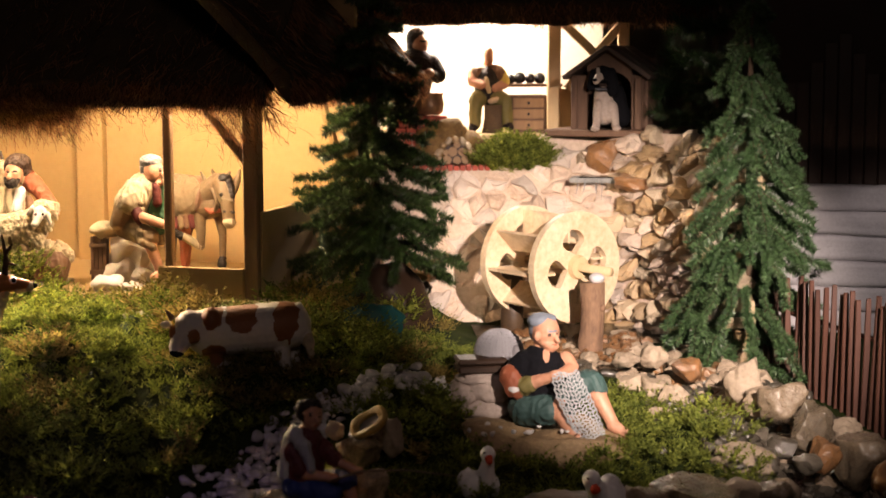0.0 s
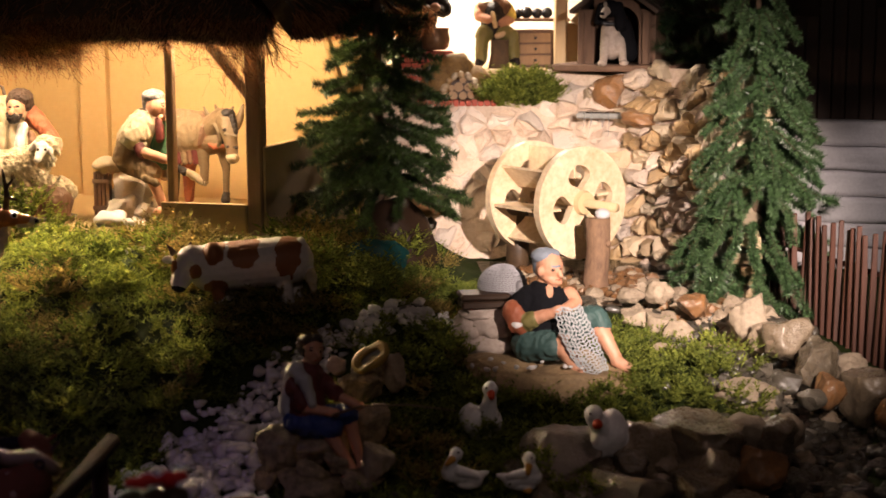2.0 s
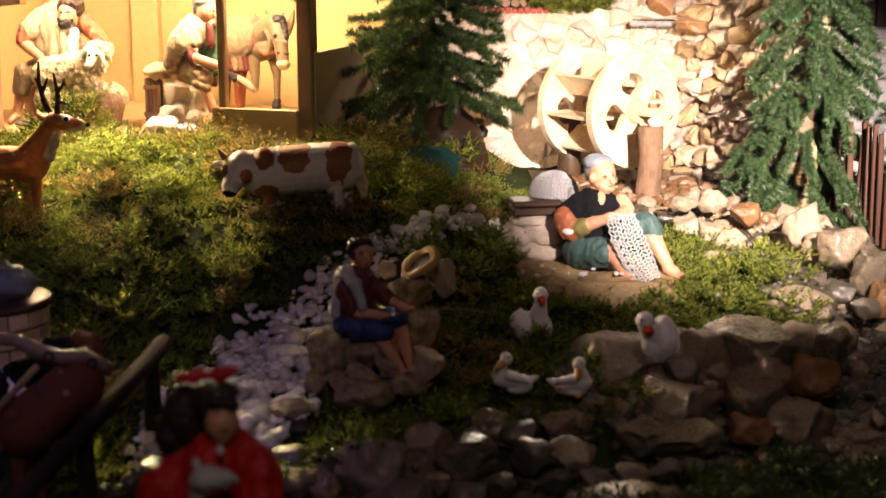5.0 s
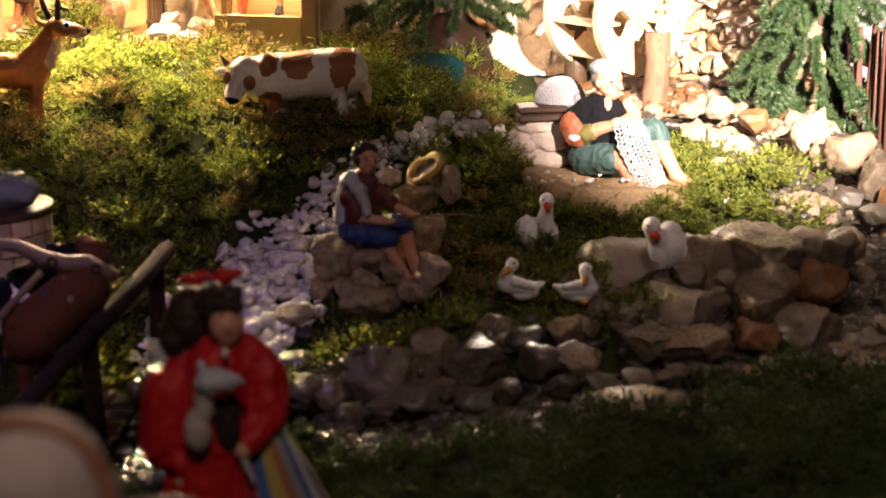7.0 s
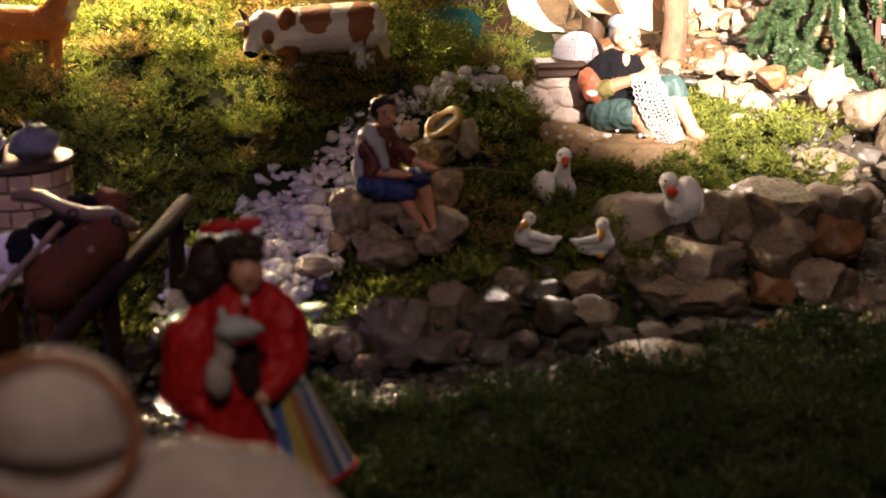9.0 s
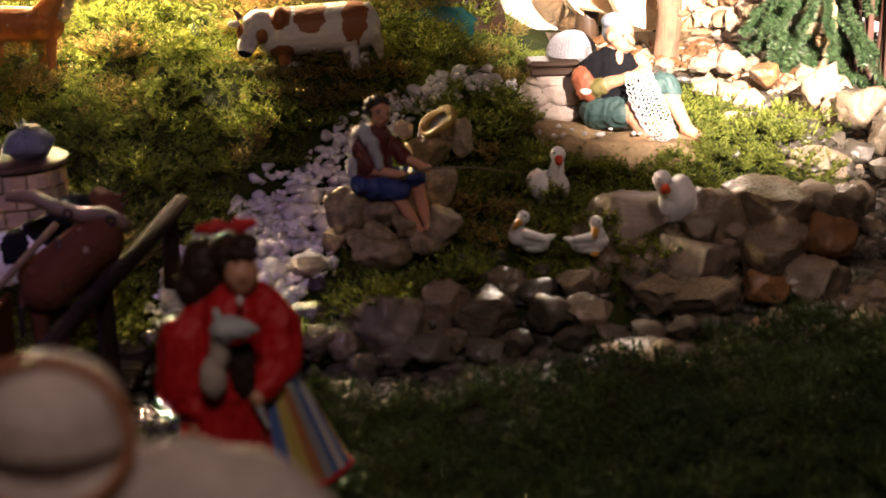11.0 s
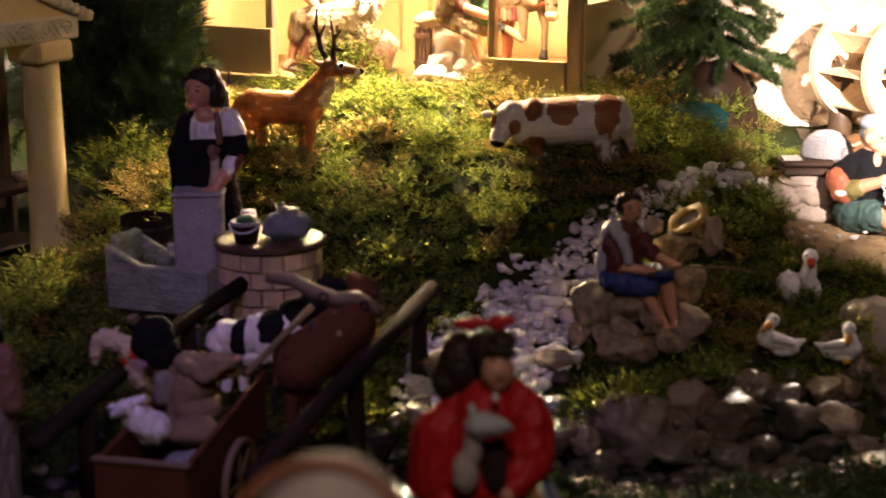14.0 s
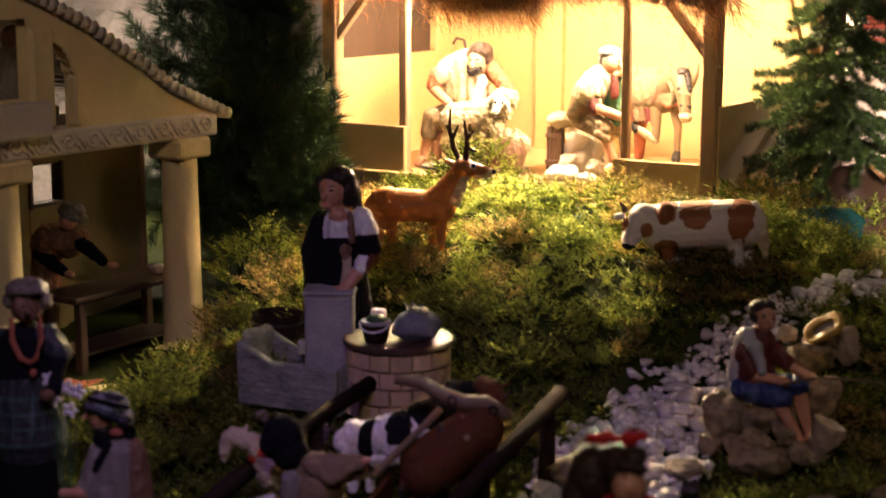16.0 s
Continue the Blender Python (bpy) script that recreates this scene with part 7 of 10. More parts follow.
def rubble_stone(c, poly, rnd):
    height = 0.56 * lerp((0, 0.6, 0.75, 1.1, 1.4), (0.77, 0.78, 0.95, 0.95, 0.9), c[0])
    if c[1] > height:
        return
    joint = lerp((0, 0.55, 0.75), (0.0022, 0.0022, 0.0045), c[0]) * rnd.uniform(0.4, 1.7)
    cx, cy = sum(p[0] for p in poly) / len(poly), sum(p[1] for p in poly) / len(poly)
    pts = []
    for p, q in zip(poly, poly[1:] + poly[:1]):
        pts.append(p)
        if math.hypot(q[0] - p[0], q[1] - p[1]) > 0.014:
            pts.append(((p[0] + q[0]) / 2 + rnd.uniform(-0.007, 0.007), (p[1] + q[1]) / 2 + rnd.uniform(-0.007, 0.007)))
    proud = lerp((0, 0.55, 0.8), (0.0100, 0.012, 0.022), c[0]) * rnd.uniform(0.35, 1.9)
    tilt = (rnd.gauss(0, 0.32), rnd.gauss(0, 0.32))
    here = wall_at(c[0], c[1], 0)
    bm = bmesh.new()
    rings = []
    for shrink, depth in ((joint, -0.012), (joint, proud * 0.55), (joint + 0.005, proud * 0.9), (joint + 0.013, proud * 1.1)):
        ring = []
        for p in pts:
            d = math.hypot(p[0] - cx, p[1] - cy) + 1e-6
            k = max(0.15, 1 - shrink / d)
            u, v = cx + (p[0] - cx) * k, cy + (p[1] - cy) * k
            o = depth + 0.006 * noise.noise(Vector((u * 70, v * 70, 3))) * (depth > 0) + (tilt[0] * (u - cx) + tilt[1] * (v - cy)) * (depth > 0) + rnd.uniform(-0.0028, 0.0028) * (depth > 0)
            ring.append(bm.verts.new(wall_at(u, v, o) - here))
        rings.append(ring)
    for a, b in zip(rings, rings[1:]):
        for i in range(len(a)):
            bm.faces.new((a[i], a[(i + 1) % len(a)], b[(i + 1) % len(b)], b[i]))
    top = bm.verts.new(wall_at(cx, cy, proud * rnd.uniform(1.0, 1.25)) - here)
    for i in range(len(pts)):
        bm.faces.new((rings[-1][i], rings[-1][(i + 1) % len(pts)], top))
    bmesh.ops.recalc_face_normals(bm, faces=bm.faces[:])
    ob = part("stone", bm, "ochre_stone" if c[0] > 0.70 and rnd.random() < 0.75 else "wall_stone", rubble)
    ob.location = here


tagged(boxed("terrace", (-0.15, 0.86, 4.19, 4.80, 0.30, 0.620), "mortar", None, 0.01), "stony terrace carrying the workshop", "terrace", kind="structure")
rnd = random.Random(11)
for c, poly in cells(LENS[-1], 0.58, 0.043, 5):
    if len(poly) > 2:
        rubble_stone(c, poly, rnd)

# ---- trees ----
def needles(paths, per_metre, length, width, seed, lean=0.8):
    """Needles round a list of branch lines: vertices and triangles."""
    rnd = np.random.RandomState(seed)
    V = []
    for pts in paths:
        pts = np.array(pts)
        seg = np.diff(pts, axis=0)
        sl = np.linalg.norm(seg, axis=1)
        n = max(8, int(sl.sum() * per_metre))
        cum = np.r_[0, np.cumsum(sl)]
        s = rnd.rand(n) * cum[-1]
        i = np.clip(np.searchsorted(cum, s) - 1, 0, len(seg) - 1)
        d = seg[i] / sl[i][:, None]
        base = pts[i] + d * (s - cum[i])[:, None]
        r = rnd.randn(n, 3)
        r -= d * (r * d).sum(1)[:, None]
        r /= np.linalg.norm(r, axis=1)[:, None]
        way = r + d * lean
        way /= np.linalg.norm(way, axis=1)[:, None]
        ln = length * (0.75 + 0.5 * rnd.rand(n))[:, None]
        side = np.cross(way, rnd.randn(n, 3))
        side /= np.linalg.norm(side, axis=1)[:, None]
        V.append(np.stack([base - side * width / 2, base + side * width / 2, base + way * ln], 1))
    V = np.concatenate(V).reshape(-1, 3)
    return V, np.arange(len(V)).reshape(-1, 3)


def fir(x, y, z, height, spread, tiers, seed, label, droop=0.35, per_metre=6000, length=0.0135, width=0.0015, material="fir", low=0.07, tip=0.22, lean=0.8, many=1.0, taper=1.0):
    tree = thing("fir_tree", pose(x, y, z), label, "tree")
    rnd = random.Random(seed)
    bm = tube(bmesh.new(), [(0, 0, 0), (0.004, 0, height * 0.3), (-0.003, 0.002, height * 0.7), (0, 0, height)], [0.014, 0.011, 0.007, 0.002], 10, 0.2)
    part("trunk", bm, "trunk", tree, smooth=True)
    paths, wood = [], bmesh.new()
    for k in range(tiers):
        t = k / (tiers - 1)
        h = height * (low + (0.97 - low) * t)
        reach = spread * (1 - t) ** taper + 0.018
        count = int((8 + 7 * (1 - t)) * many)
        off = rnd.random() * 6.28
        for i in range(count):
            a = off + 2 * math.pi * i / count + rnd.uniform(-0.25, 0.25)
            L = reach * rnd.uniform(0.72, 1.12)
            up = rnd.uniform(-0.12, 0.20)
            sag = droop * rnd.uniform(0.65, 1.4)
            start = h + rnd.uniform(-0.012, 0.012)
            pts = []
            for q in range(6):
                s = q / 5
                rr = L * s
                zz = start + L * (up * s - sag * s * s * 1.3) + (tip * L * s ** 4)
                aa = a + 0.12 * s * rnd.uniform(-1, 1)
                pts.append((rr * math.cos(aa), rr * math.sin(aa), zz))
            paths.append(pts)
            tube(wood, pts, [0.0022, 0.002, 0.0018, 0.0015, 0.0012, 0.0008], 4)
            for sgn in (-1, 1):
                for st in (0.45, 0.7):
                    if L > 0.09 and rnd.random() < 0.30:
                        p = Vector(pts[2]).lerp(Vector(pts[4]), (st - 0.4) / 0.4)
                        b = a + sgn * rnd.uniform(0.5, 0.8)
                        l2 = L * (1 - st) * 0.9
                        paths.append([tuple(p), tuple(p + Vector((math.cos(b), math.sin(b), -0.35)) * l2 * 0.5), tuple(p + Vector((math.cos(b), math.sin(b), -0.5)) * l2)])
    part("branchwork", wood, "trunk", tree)["kind"] = "stuff"
    v, f = needles(paths, per_metre, length, width, seed, lean)
    crown = bits("crown", v, f, material)
    crown.parent = tree
    return tree


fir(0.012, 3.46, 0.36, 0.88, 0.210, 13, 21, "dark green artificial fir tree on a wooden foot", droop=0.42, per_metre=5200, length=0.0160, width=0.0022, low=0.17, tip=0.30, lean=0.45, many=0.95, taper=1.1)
# the lighter needle colour carries part of the light from the mill
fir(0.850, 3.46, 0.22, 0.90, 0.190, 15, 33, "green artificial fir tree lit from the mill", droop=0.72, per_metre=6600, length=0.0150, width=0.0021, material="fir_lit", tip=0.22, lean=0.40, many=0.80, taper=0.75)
# dark long-needled pines at the back
fir(0.93, 4.18, 0.25, 1.20, 0.30, 14, 41, "dark bluish pine with long needles", 0.10, 1800, 0.032, 0.0018, "pine")
fir(-1.215, 3.30, 0.17, 1.05, 0.185, 19, 43, "dark pine with long needles beside the stable", -0.30, 2900, 0.036, 0.0017, "pine", lean=1.0, many=1.2)
fir(-1.42, 3.55, 0.2, 1.1, 0.28, 15, 44, "dark pine behind the plaster house", -0.2, 1800, 0.036, 0.0018, "pine", lean=1.0)


# ---- moss ----
def sprig(seed):
    """A little branched frond, about one unit high."""
    rnd = np.random.RandomState(seed)
    tris = []
    for s in range(3):
        a, tilt = rnd.rand() * 6.28, 0.15 + 0.6 * rnd.rand()
        d = np.array([math.cos(a) * tilt, math.sin(a) * tilt, 1.0])
        d /= np.linalg.norm(d)
        L = 0.65 + 0.45 * rnd.rand()
        for k in range(8):
            p = d * L * (0.15 + 0.85 * k / 7)
            b = rnd.randn(3) + d * 0.9
            b /= np.linalg.norm(b)
            q = np.cross(b, rnd.randn(3))
            q /= np.linalg.norm(q)
            w, ln = 0.066 * (1.1 - 0.5 * k / 7), 0.38 * (1.1 - 0.65 * k / 7)
            tris.append([p - q * w, p + q * w, p + b * ln])
    return np.array(tris).reshape(-1, 3)


SPRIGS = [sprig(i) for i in range(8)]


def moss(name, spots, material, seed, label):
    """One carpet of moss fronds at spots (x, y, z, size, lean x, lean y)."""
    rnd = np.random.RandomState(seed)
    spots = np.array(spots)
    V = []
    for k in range(8):
        s = spots[k::8]
        c = rnd.rand(len(s)) * 6.28
        sc = s[:, 3:4]
        b = SPRIGS[k]
        ca, sa = np.cos(c)[:, None], np.sin(c)[:, None]
        z = b[None, :, 2]
        x = ((b[None, :, 0] * ca - b[None, :, 1] * sa) * 1.2 + z * s[:, 4:5]) * sc + s[:, 0:1]
        y = ((b[None, :, 0] * sa + b[None, :, 1] * ca) * 1.2 + z * s[:, 5:6]) * sc + s[:, 1:2]
        V.append(np.stack([x, y, z * sc + s[:, 2:3]], 2).reshape(-1, 3))
    V = np.concatenate(V)
    ob = bits(name, V, np.arange(len(V)).reshape(-1, 3), material)
    return tagged(ob, label, "moss", kind="stuff")


def gravel_path(x, y):
    """How far a spot lies inside the white gravel path (positive inside)."""
    mid = lerp((2.18, 2.3, 2.45, 2.55, 2.65, 2.75, 2.85, 2.95, 3.02), (-0.36, -0.31, -0.27, -0.23, -0.17, -0.07, 0.06, 0.14, 0.17), y)
    half = lerp((2.14, 2.22, 2.35, 2.5, 2.6, 2.75, 2.95, 3.02), (0.0, 0.10, 0.14, 0.11, 0.08, 0.06, 0.05, 0.0), y)
    return half - abs(x - mid)


def mossy(x, y):
    """Where moss grows: its vigour, 0 for none."""
    d, bed = stream_at(x, y)
    hl = HUT.inverted() @ Vector((x, y, 0))
    if d < 0.11 + 0.03 * noise.noise(Vector((x * 12, y * 12, 4))) or gravel_path(x, y) > -0.01:
        return 0
    if hl.y > -0.045 and -1.0 < hl.x < 0.02:
        return 0
    if 0.16 < x < 0.43 and 2.72 < y < 3.0 or x > 0.24 and y > 3.12 or x > 0.66 and y > 2.36:
        return 0
    if x > 0.34 and 2.2 < y < 2.60 - 0.1 * (x - 0.34) or -1.35 < x < -0.42 and y < 2.05:
        return 0
    if x < -1.13 and y > 2.5 or -0.93 < x < -0.59 and 2.32 < y < 2.52 or -0.14 < x < 0.04 and 2.3 < y < 2.45:
        return 0
    if lerp((-0.3, 0.05, 0.165, 0.306, 0.419, 0.605, 1.2), (1.97, 1.98, 2.02, 2.06, 2.14, 2.29, 2.6), x) + 0.02 * noise.noise(Vector((x * 14, y * 14, 6))) < y < 2.2 and x > -0.15:
        return 0
    g = 0.62 + 0.75 * noise.noise(Vector((x * 6, y * 6, 9)))
    if y < 2.15:
        g *= 0.75
    if y > 2.55 and x > 0.28:
        g *= 0.62
    if -0.9 < x < -0.5 and y < 2.75:
        g *= 0.8
    if x < -0.86 and 2.5 < y < 3.0:
        g *= 1.35
    if -0.40 < x < -0.06 and 2.70 < y < 2.88:
        g = min(g, 0.75)
    if -0.98 < x < -0.62 and 2.72 < y < 3.0:
        g *= 0.6
    return min(1.35, max(0.45, g))


rnd = random.Random(77)
fields = {"moss": [], "moss_dry": [], "moss_shade": []}
taken = collections.defaultdict(list)
for k in range(26000):
    # domed cushions that push against one another, with dark hollows between
    x, y = rnd.uniform(-1.75, 1.1), rnd.uniform(1.3, 3.5)
    g = mossy(x, y)
    if not g:
        continue
    R = rnd.uniform(0.030, 0.082) * (0.62 + 0.5 * g)
    cell = (int(x // 0.12), int(y // 0.12))
    near = [q for i in (-1, 0, 1) for j in (-1, 0, 1) for q in taken[cell[0] + i, cell[1] + j]]
    if any(math.hypot(x - q[0], y - q[1]) < 0.66 * (R + q[2]) for q in near):
        continue
    taken[cell].append((x, y, R))
    tall = min(1.4, max(0.35, 0.85 + 1.2 * noise.noise(Vector((x * 11, y * 11, 21))))) if y > 2.1 else 0.7
    low = 0.75 if x > 0.28 and y > 2.55 else 1.0
    H = R * rnd.uniform(0.95, 1.85) * min(1.1, g) * tall * low
    if -0.46 < x < -0.02 and 2.70 < y < 2.94 or 0.05 < x < 0.48 and 2.28 < y < 2.64 or -0.08 < x < 0.10 and 3.02 < y < 3.24 or gravel_path(x, y) > -0.075:
        H, low = 0.42 * H, 0.4
    if -0.46 < x < -0.04 and 2.74 < y < 2.90:
        H, low = 0.6 * H, 0.3
    dry = noise.noise(Vector((x * 5.5, y * 5.5, 31))) + 0.5 * rnd.gauss(0, 0.4)
    field = fields["moss_shade" if y < 2.08 + 0.1 * dry + 0.28 * ease(0.15, 0.5, x) else "moss_dry" if dry > (0.14 if y > 2.72 else 0.32) and y > 2.3 and x < 0.24 else "moss"]
    z0 = ground_z(x, y) - 0.004
    squeeze, turn = rnd.uniform(0.75, 1.2), rnd.random() * 6.283
    for i in range(int(14 + 7600 * R * R)):
        a, r = rnd.random() * 6.283, math.sqrt(rnd.random())
        u, v = R * r * math.cos(a) * squeeze, R * r * math.sin(a) / squeeze
        px, py = u * math.cos(turn) - v * math.sin(turn), u * math.sin(turn) + v * math.cos(turn)
        dome = math.sqrt(max(0.0, 1 - r * r)) * (1 + 0.35 * noise.noise(Vector(((x + px) * 45, (y + py) * 45, k))))
        lean = 1.15 * r / R
        field.append((x + px, y + py, z0 + H * dome * rnd.uniform(0.72, 1.0), rnd.uniform(0.020, 0.044) * (0.55 + 0.3 * g + 0.3 * tall) * (0.5 + 0.5 * low), lean * px, lean * py))
for k in range(24000):
    # the low felt that covers the soil between the cushions
    x, y = rnd.uniform(-1.75, 1.1), rnd.uniform(1.3, 3.5)
    if rnd.random() < 0.3 or not mossy(x, y):
        continue
    dry = noise.noise(Vector((x * 5.5, y * 5.5, 31))) + 0.5 * rnd.gauss(0, 0.4)
    fields["moss_shade" if y < 2.08 + 0.1 * dry + 0.28 * ease(0.15, 0.5, x) else "moss_dry" if dry > 0.42 and y > 2.3 and x < 0.24 else "moss"].append((x, y, ground_z(x, y) - 0.003, rnd.uniform(0.014, 0.026) * (0.6 if x > 0.28 and y > 2.55 else 1.0), rnd.gauss(0, 0.5), rnd.gauss(0, 0.5)))
for k in range(260):
    # single tall sprigs that stand out of the cushions
    x, y = rnd.uniform(-1.1, 0.2), rnd.uniform(2.55, 3.2)
    if not mossy(x, y) or mossy(x, y) < 0.55 or -0.48 < x < -0.02 and 2.68 < y < 2.95:
        continue
    for i in range(9):
        fields["moss" if k % 4 else "moss_dry"].append((x + rnd.gauss(0, 0.008), y + rnd.gauss(0, 0.008), ground_z(x, y) + rnd.uniform(0.012, 0.040), rnd.uniform(0.022, 0.036), rnd.gauss(0, 0.35), rnd.gauss(0, 0.35)))
moss("moss", fields["moss"], "moss", 5, "bushy green moss covering the slope")
moss("moss", fields["moss_shade"], "moss_shade", 8, "dark moss on the near bank, shade put into its colour")
moss("moss", fields["moss_dry"], "moss_dry", 6, "dry brownish moss among the green moss")
# the tuft on the wall top by the workshop
tuft = []
for i in range(700):
    a, r = rnd.random() * 6.283, math.sqrt(rnd.random())
    tuft.append((0.400 + 0.10 * r * math.cos(a), 4.21 + 0.05 * r * math.sin(a), 0.615 + 0.070 * (1 - r * r), rnd.uniform(0.026, 0.052), 0.8 * r * math.cos(a), 0.8 * r * math.sin(a)))
moss("moss", tuft, "moss", 7, "light green moss tuft on the wall top")

# ---- rocks ----
def boulder_mesh(name, seed, material, cuts=7, rough=0.10):
    rnd = random.Random(seed)
    bm = bmesh.new()
    bmesh.ops.create_icosphere(bm, subdivisions=3 if material == "wet_stone" else 4, radius=0.5)
    planes = [(Vector((rnd.gauss(0, 0.15), rnd.gauss(-0.25, 0.2), 1)).normalized(), rnd.uniform(0.29, 0.37))]
    for i in range(cuts):
        n = Vector((rnd.gauss(0, 1), rnd.gauss(0, 1), rnd.gauss(0, 0.8))).normalized()
        planes.append((n, rnd.uniform(0.29, 0.42)))
    off = Vector((seed * 3.7, seed * 1.3, 0))
    for v in bm.verts:
        v.co *= 1 + 0.22 * noise.noise(v.co * 2.2 + off)
        for n, d in planes:
            e = v.co.dot(n) - d
            if e > 0:
                v.co -= n * e
        ridge = 1 - 2 * abs(noise.noise(v.co * 4 + off))
        v.co *= 1.28 * (1 + rough * noise.noise(v.co * 5 + off) + 0.080 * ridge + 0.060 * noise.noise(v.co * 9 + off) + 0.022 * noise.noise(v.co * 27 + off))
    me = bpy.data.meshes.new(name)
    bm.to_mesh(me)
    bm.free()
    me.polygons.foreach_set("use_smooth", [True] * len(me.polygons))
    me.set_sharp_from_angle(angle=radians(50))
    me.materials.append(M[material])
    return me


KINDS = {"e": ("earth_rock", "tan earthy boulder"), "b": ("boulder", "brown-grey boulder"), "g": ("grey_boulder", "grey boulder"), "p": ("pale_boulder", "pale sandy boulder"), "r": ("rust_boulder", "rust-stained boulder"), "w": ("wet_stone", "dark wet stone"), "t": ("cream_plaster", "tan rounded stone"), "s": ("frieze", "pale stone")}
SHAPES = {k: [boulder_mesh("rock", 10 * i + ord(k), m[0]) for i in range(8)] for k, m in KINDS.items()}
rock_turn = random.Random(8)


def rock(x, y, z, w, h, k):
    """A rock seen w wide and h high, bedded into the bank."""
    ob = new("rock", rock_turn.choice(SHAPES[k]))
    a = rock_turn.choice((0, 180)) + rock_turn.uniform(-25, 25)
    ob.matrix_world = pose(x, y, z - 0.1 * h, rock_turn.uniform(-12, 12), rock_turn.uniform(-12, 12), a) @ Matrix.Diagonal((w * 0.92, w * 0.80, h * 0.98, 1))
    return tagged(ob, KINDS[k][1] + " beside the stream", "rock", "rocks along the stream")


# the packed bank between the geese and the stream
rock(0.297, 2.504, 0.158, 0.138, 0.096, 'g')
rock(0.454, 2.507, 0.172, 0.096, 0.101, 'b')
rock(0.536, 2.527, 0.180, 0.148, 0.079, 'b')
rock(0.415, 2.459, 0.152, 0.056, 0.047, 'b')
rock(0.406, 2.405, 0.116, 0.137, 0.078, 'g')
rock(0.270, 2.389, 0.111, 0.052, 0.063, 'b')
rock(0.315, 2.392, 0.112, 0.049, 0.046, 'b')
rock(0.404, 2.324, 0.087, 0.106, 0.051, 'b')
rock(0.330, 2.331, 0.089, 0.079, 0.048, 'b')
rock(0.298, 2.349, 0.096, 0.043, 0.034, 'w')
rock(0.517, 2.399, 0.127, 0.104, 0.069, 'b')
rock(0.550, 2.457, 0.150, 0.097, 0.065, 'b')
rock(0.505, 2.345, 0.093, 0.067, 0.046, 'r')
rock(0.585, 2.367, 0.101, 0.091, 0.066, 'b')
rock(0.627, 2.453, 0.148, 0.074, 0.072, 'r')
rock(0.613, 2.541, 0.186, 0.086, 0.056, 'p')
rock(0.668, 2.527, 0.180, 0.067, 0.061, 'b')
rock(0.698, 2.546, 0.188, 0.052, 0.052, 'p')
rock(-0.079, 2.203, 0.089, 0.090, 0.103, 'g')
rock(0.000, 2.242, 0.101, 0.076, 0.079, 'b')
rock(0.064, 2.229, 0.097, 0.088, 0.064, 'b')
rock(0.102, 2.310, 0.116, 0.061, 0.049, 'b')
rock(0.158, 2.222, 0.094, 0.063, 0.054, 'w')
rock(0.217, 2.224, 0.094, 0.073, 0.047, 'b')
rock(0.202, 2.299, 0.113, 0.054, 0.039, 'b')
rock(-0.184, 2.173, 0.074, 0.059, 0.054, 'b')
rock(-0.146, 2.167, 0.071, 0.049, 0.043, 'b')
rock(-0.204, 2.218, 0.095, 0.049, 0.036, 'w')
rock(-0.131, 2.216, 0.094, 0.045, 0.036, 'w')
rock(-0.021, 2.153, 0.063, 0.060, 0.033, 'w')
rock(0.017, 2.169, 0.071, 0.038, 0.030, 'b')
rock(0.062, 2.153, 0.062, 0.049, 0.033, 'w')
rock(0.141, 2.287, 0.110, 0.052, 0.035, 'w')
rock(0.102, 2.167, 0.069, 0.044, 0.035, 'w')
rock(0.184, 2.173, 0.071, 0.048, 0.032, 'w')
rock(0.242, 2.177, 0.073, 0.051, 0.035, 'w')
rock(0.296, 2.183, 0.076, 0.051, 0.035, 'w')
rock(0.350, 2.191, 0.079, 0.042, 0.030, 'w')
rock(0.434, 2.195, 0.055, 0.045, 0.032, 'w')
rock(0.473, 2.219, 0.067, 0.036, 0.028, 'r')
rock(0.406, 2.225, 0.071, 0.049, 0.033, 'w')
rock(0.516, 2.235, 0.075, 0.052, 0.038, 'w')
rock(0.562, 2.209, 0.061, 0.052, 0.034, 'b')
rock(-0.069, 2.138, 0.058, 0.047, 0.028, 'w')
rock(-0.117, 2.126, 0.054, 0.051, 0.028, 'w')
# stones of the near bank
rock(0.280, 2.078, 0.074, 0.125, 0.058, 'b')
rock(0.230, 2.060, 0.055, 0.068, 0.035, 'b')
rock(-0.074, 2.020, 0.030, 0.096, 0.033, 'b')
rock(-0.026, 2.030, 0.039, 0.055, 0.033, 'b')
rock(-0.144, 2.030, 0.045, 0.067, 0.033, 'w')
# the boy's seat and the boulders behind him
rock(-0.156, 2.415, 0.200, 0.065, 0.068, 'e')
rock(-0.102, 2.430, 0.197, 0.081, 0.058, 'e')
rock(-0.106, 2.385, 0.147, 0.097, 0.052, 'e')
rock(0.000, 2.375, 0.190, 0.049, 0.058, 'p')
rock(-0.022, 2.375, 0.158, 0.062, 0.034, 'e')
rock(-0.100, 2.380, 0.172, 0.045, 0.034, 'e')
rock(-0.168, 2.395, 0.156, 0.039, 0.040, 'e')
rock(-0.059, 2.400, 0.183, 0.042, 0.036, 'e')
rock(-0.004, 2.470, 0.230, 0.053, 0.061, 'e')
rock(-0.049, 2.460, 0.204, 0.047, 0.058, 'e')
rock(-0.023, 2.580, 0.262, 0.070, 0.052, 'e')
rock(0.029, 2.610, 0.281, 0.039, 0.059, 'p')
rock(-0.012, 2.600, 0.277, 0.050, 0.034, 'e')
rock(-0.061, 2.590, 0.294, 0.029, 0.026, 'p')
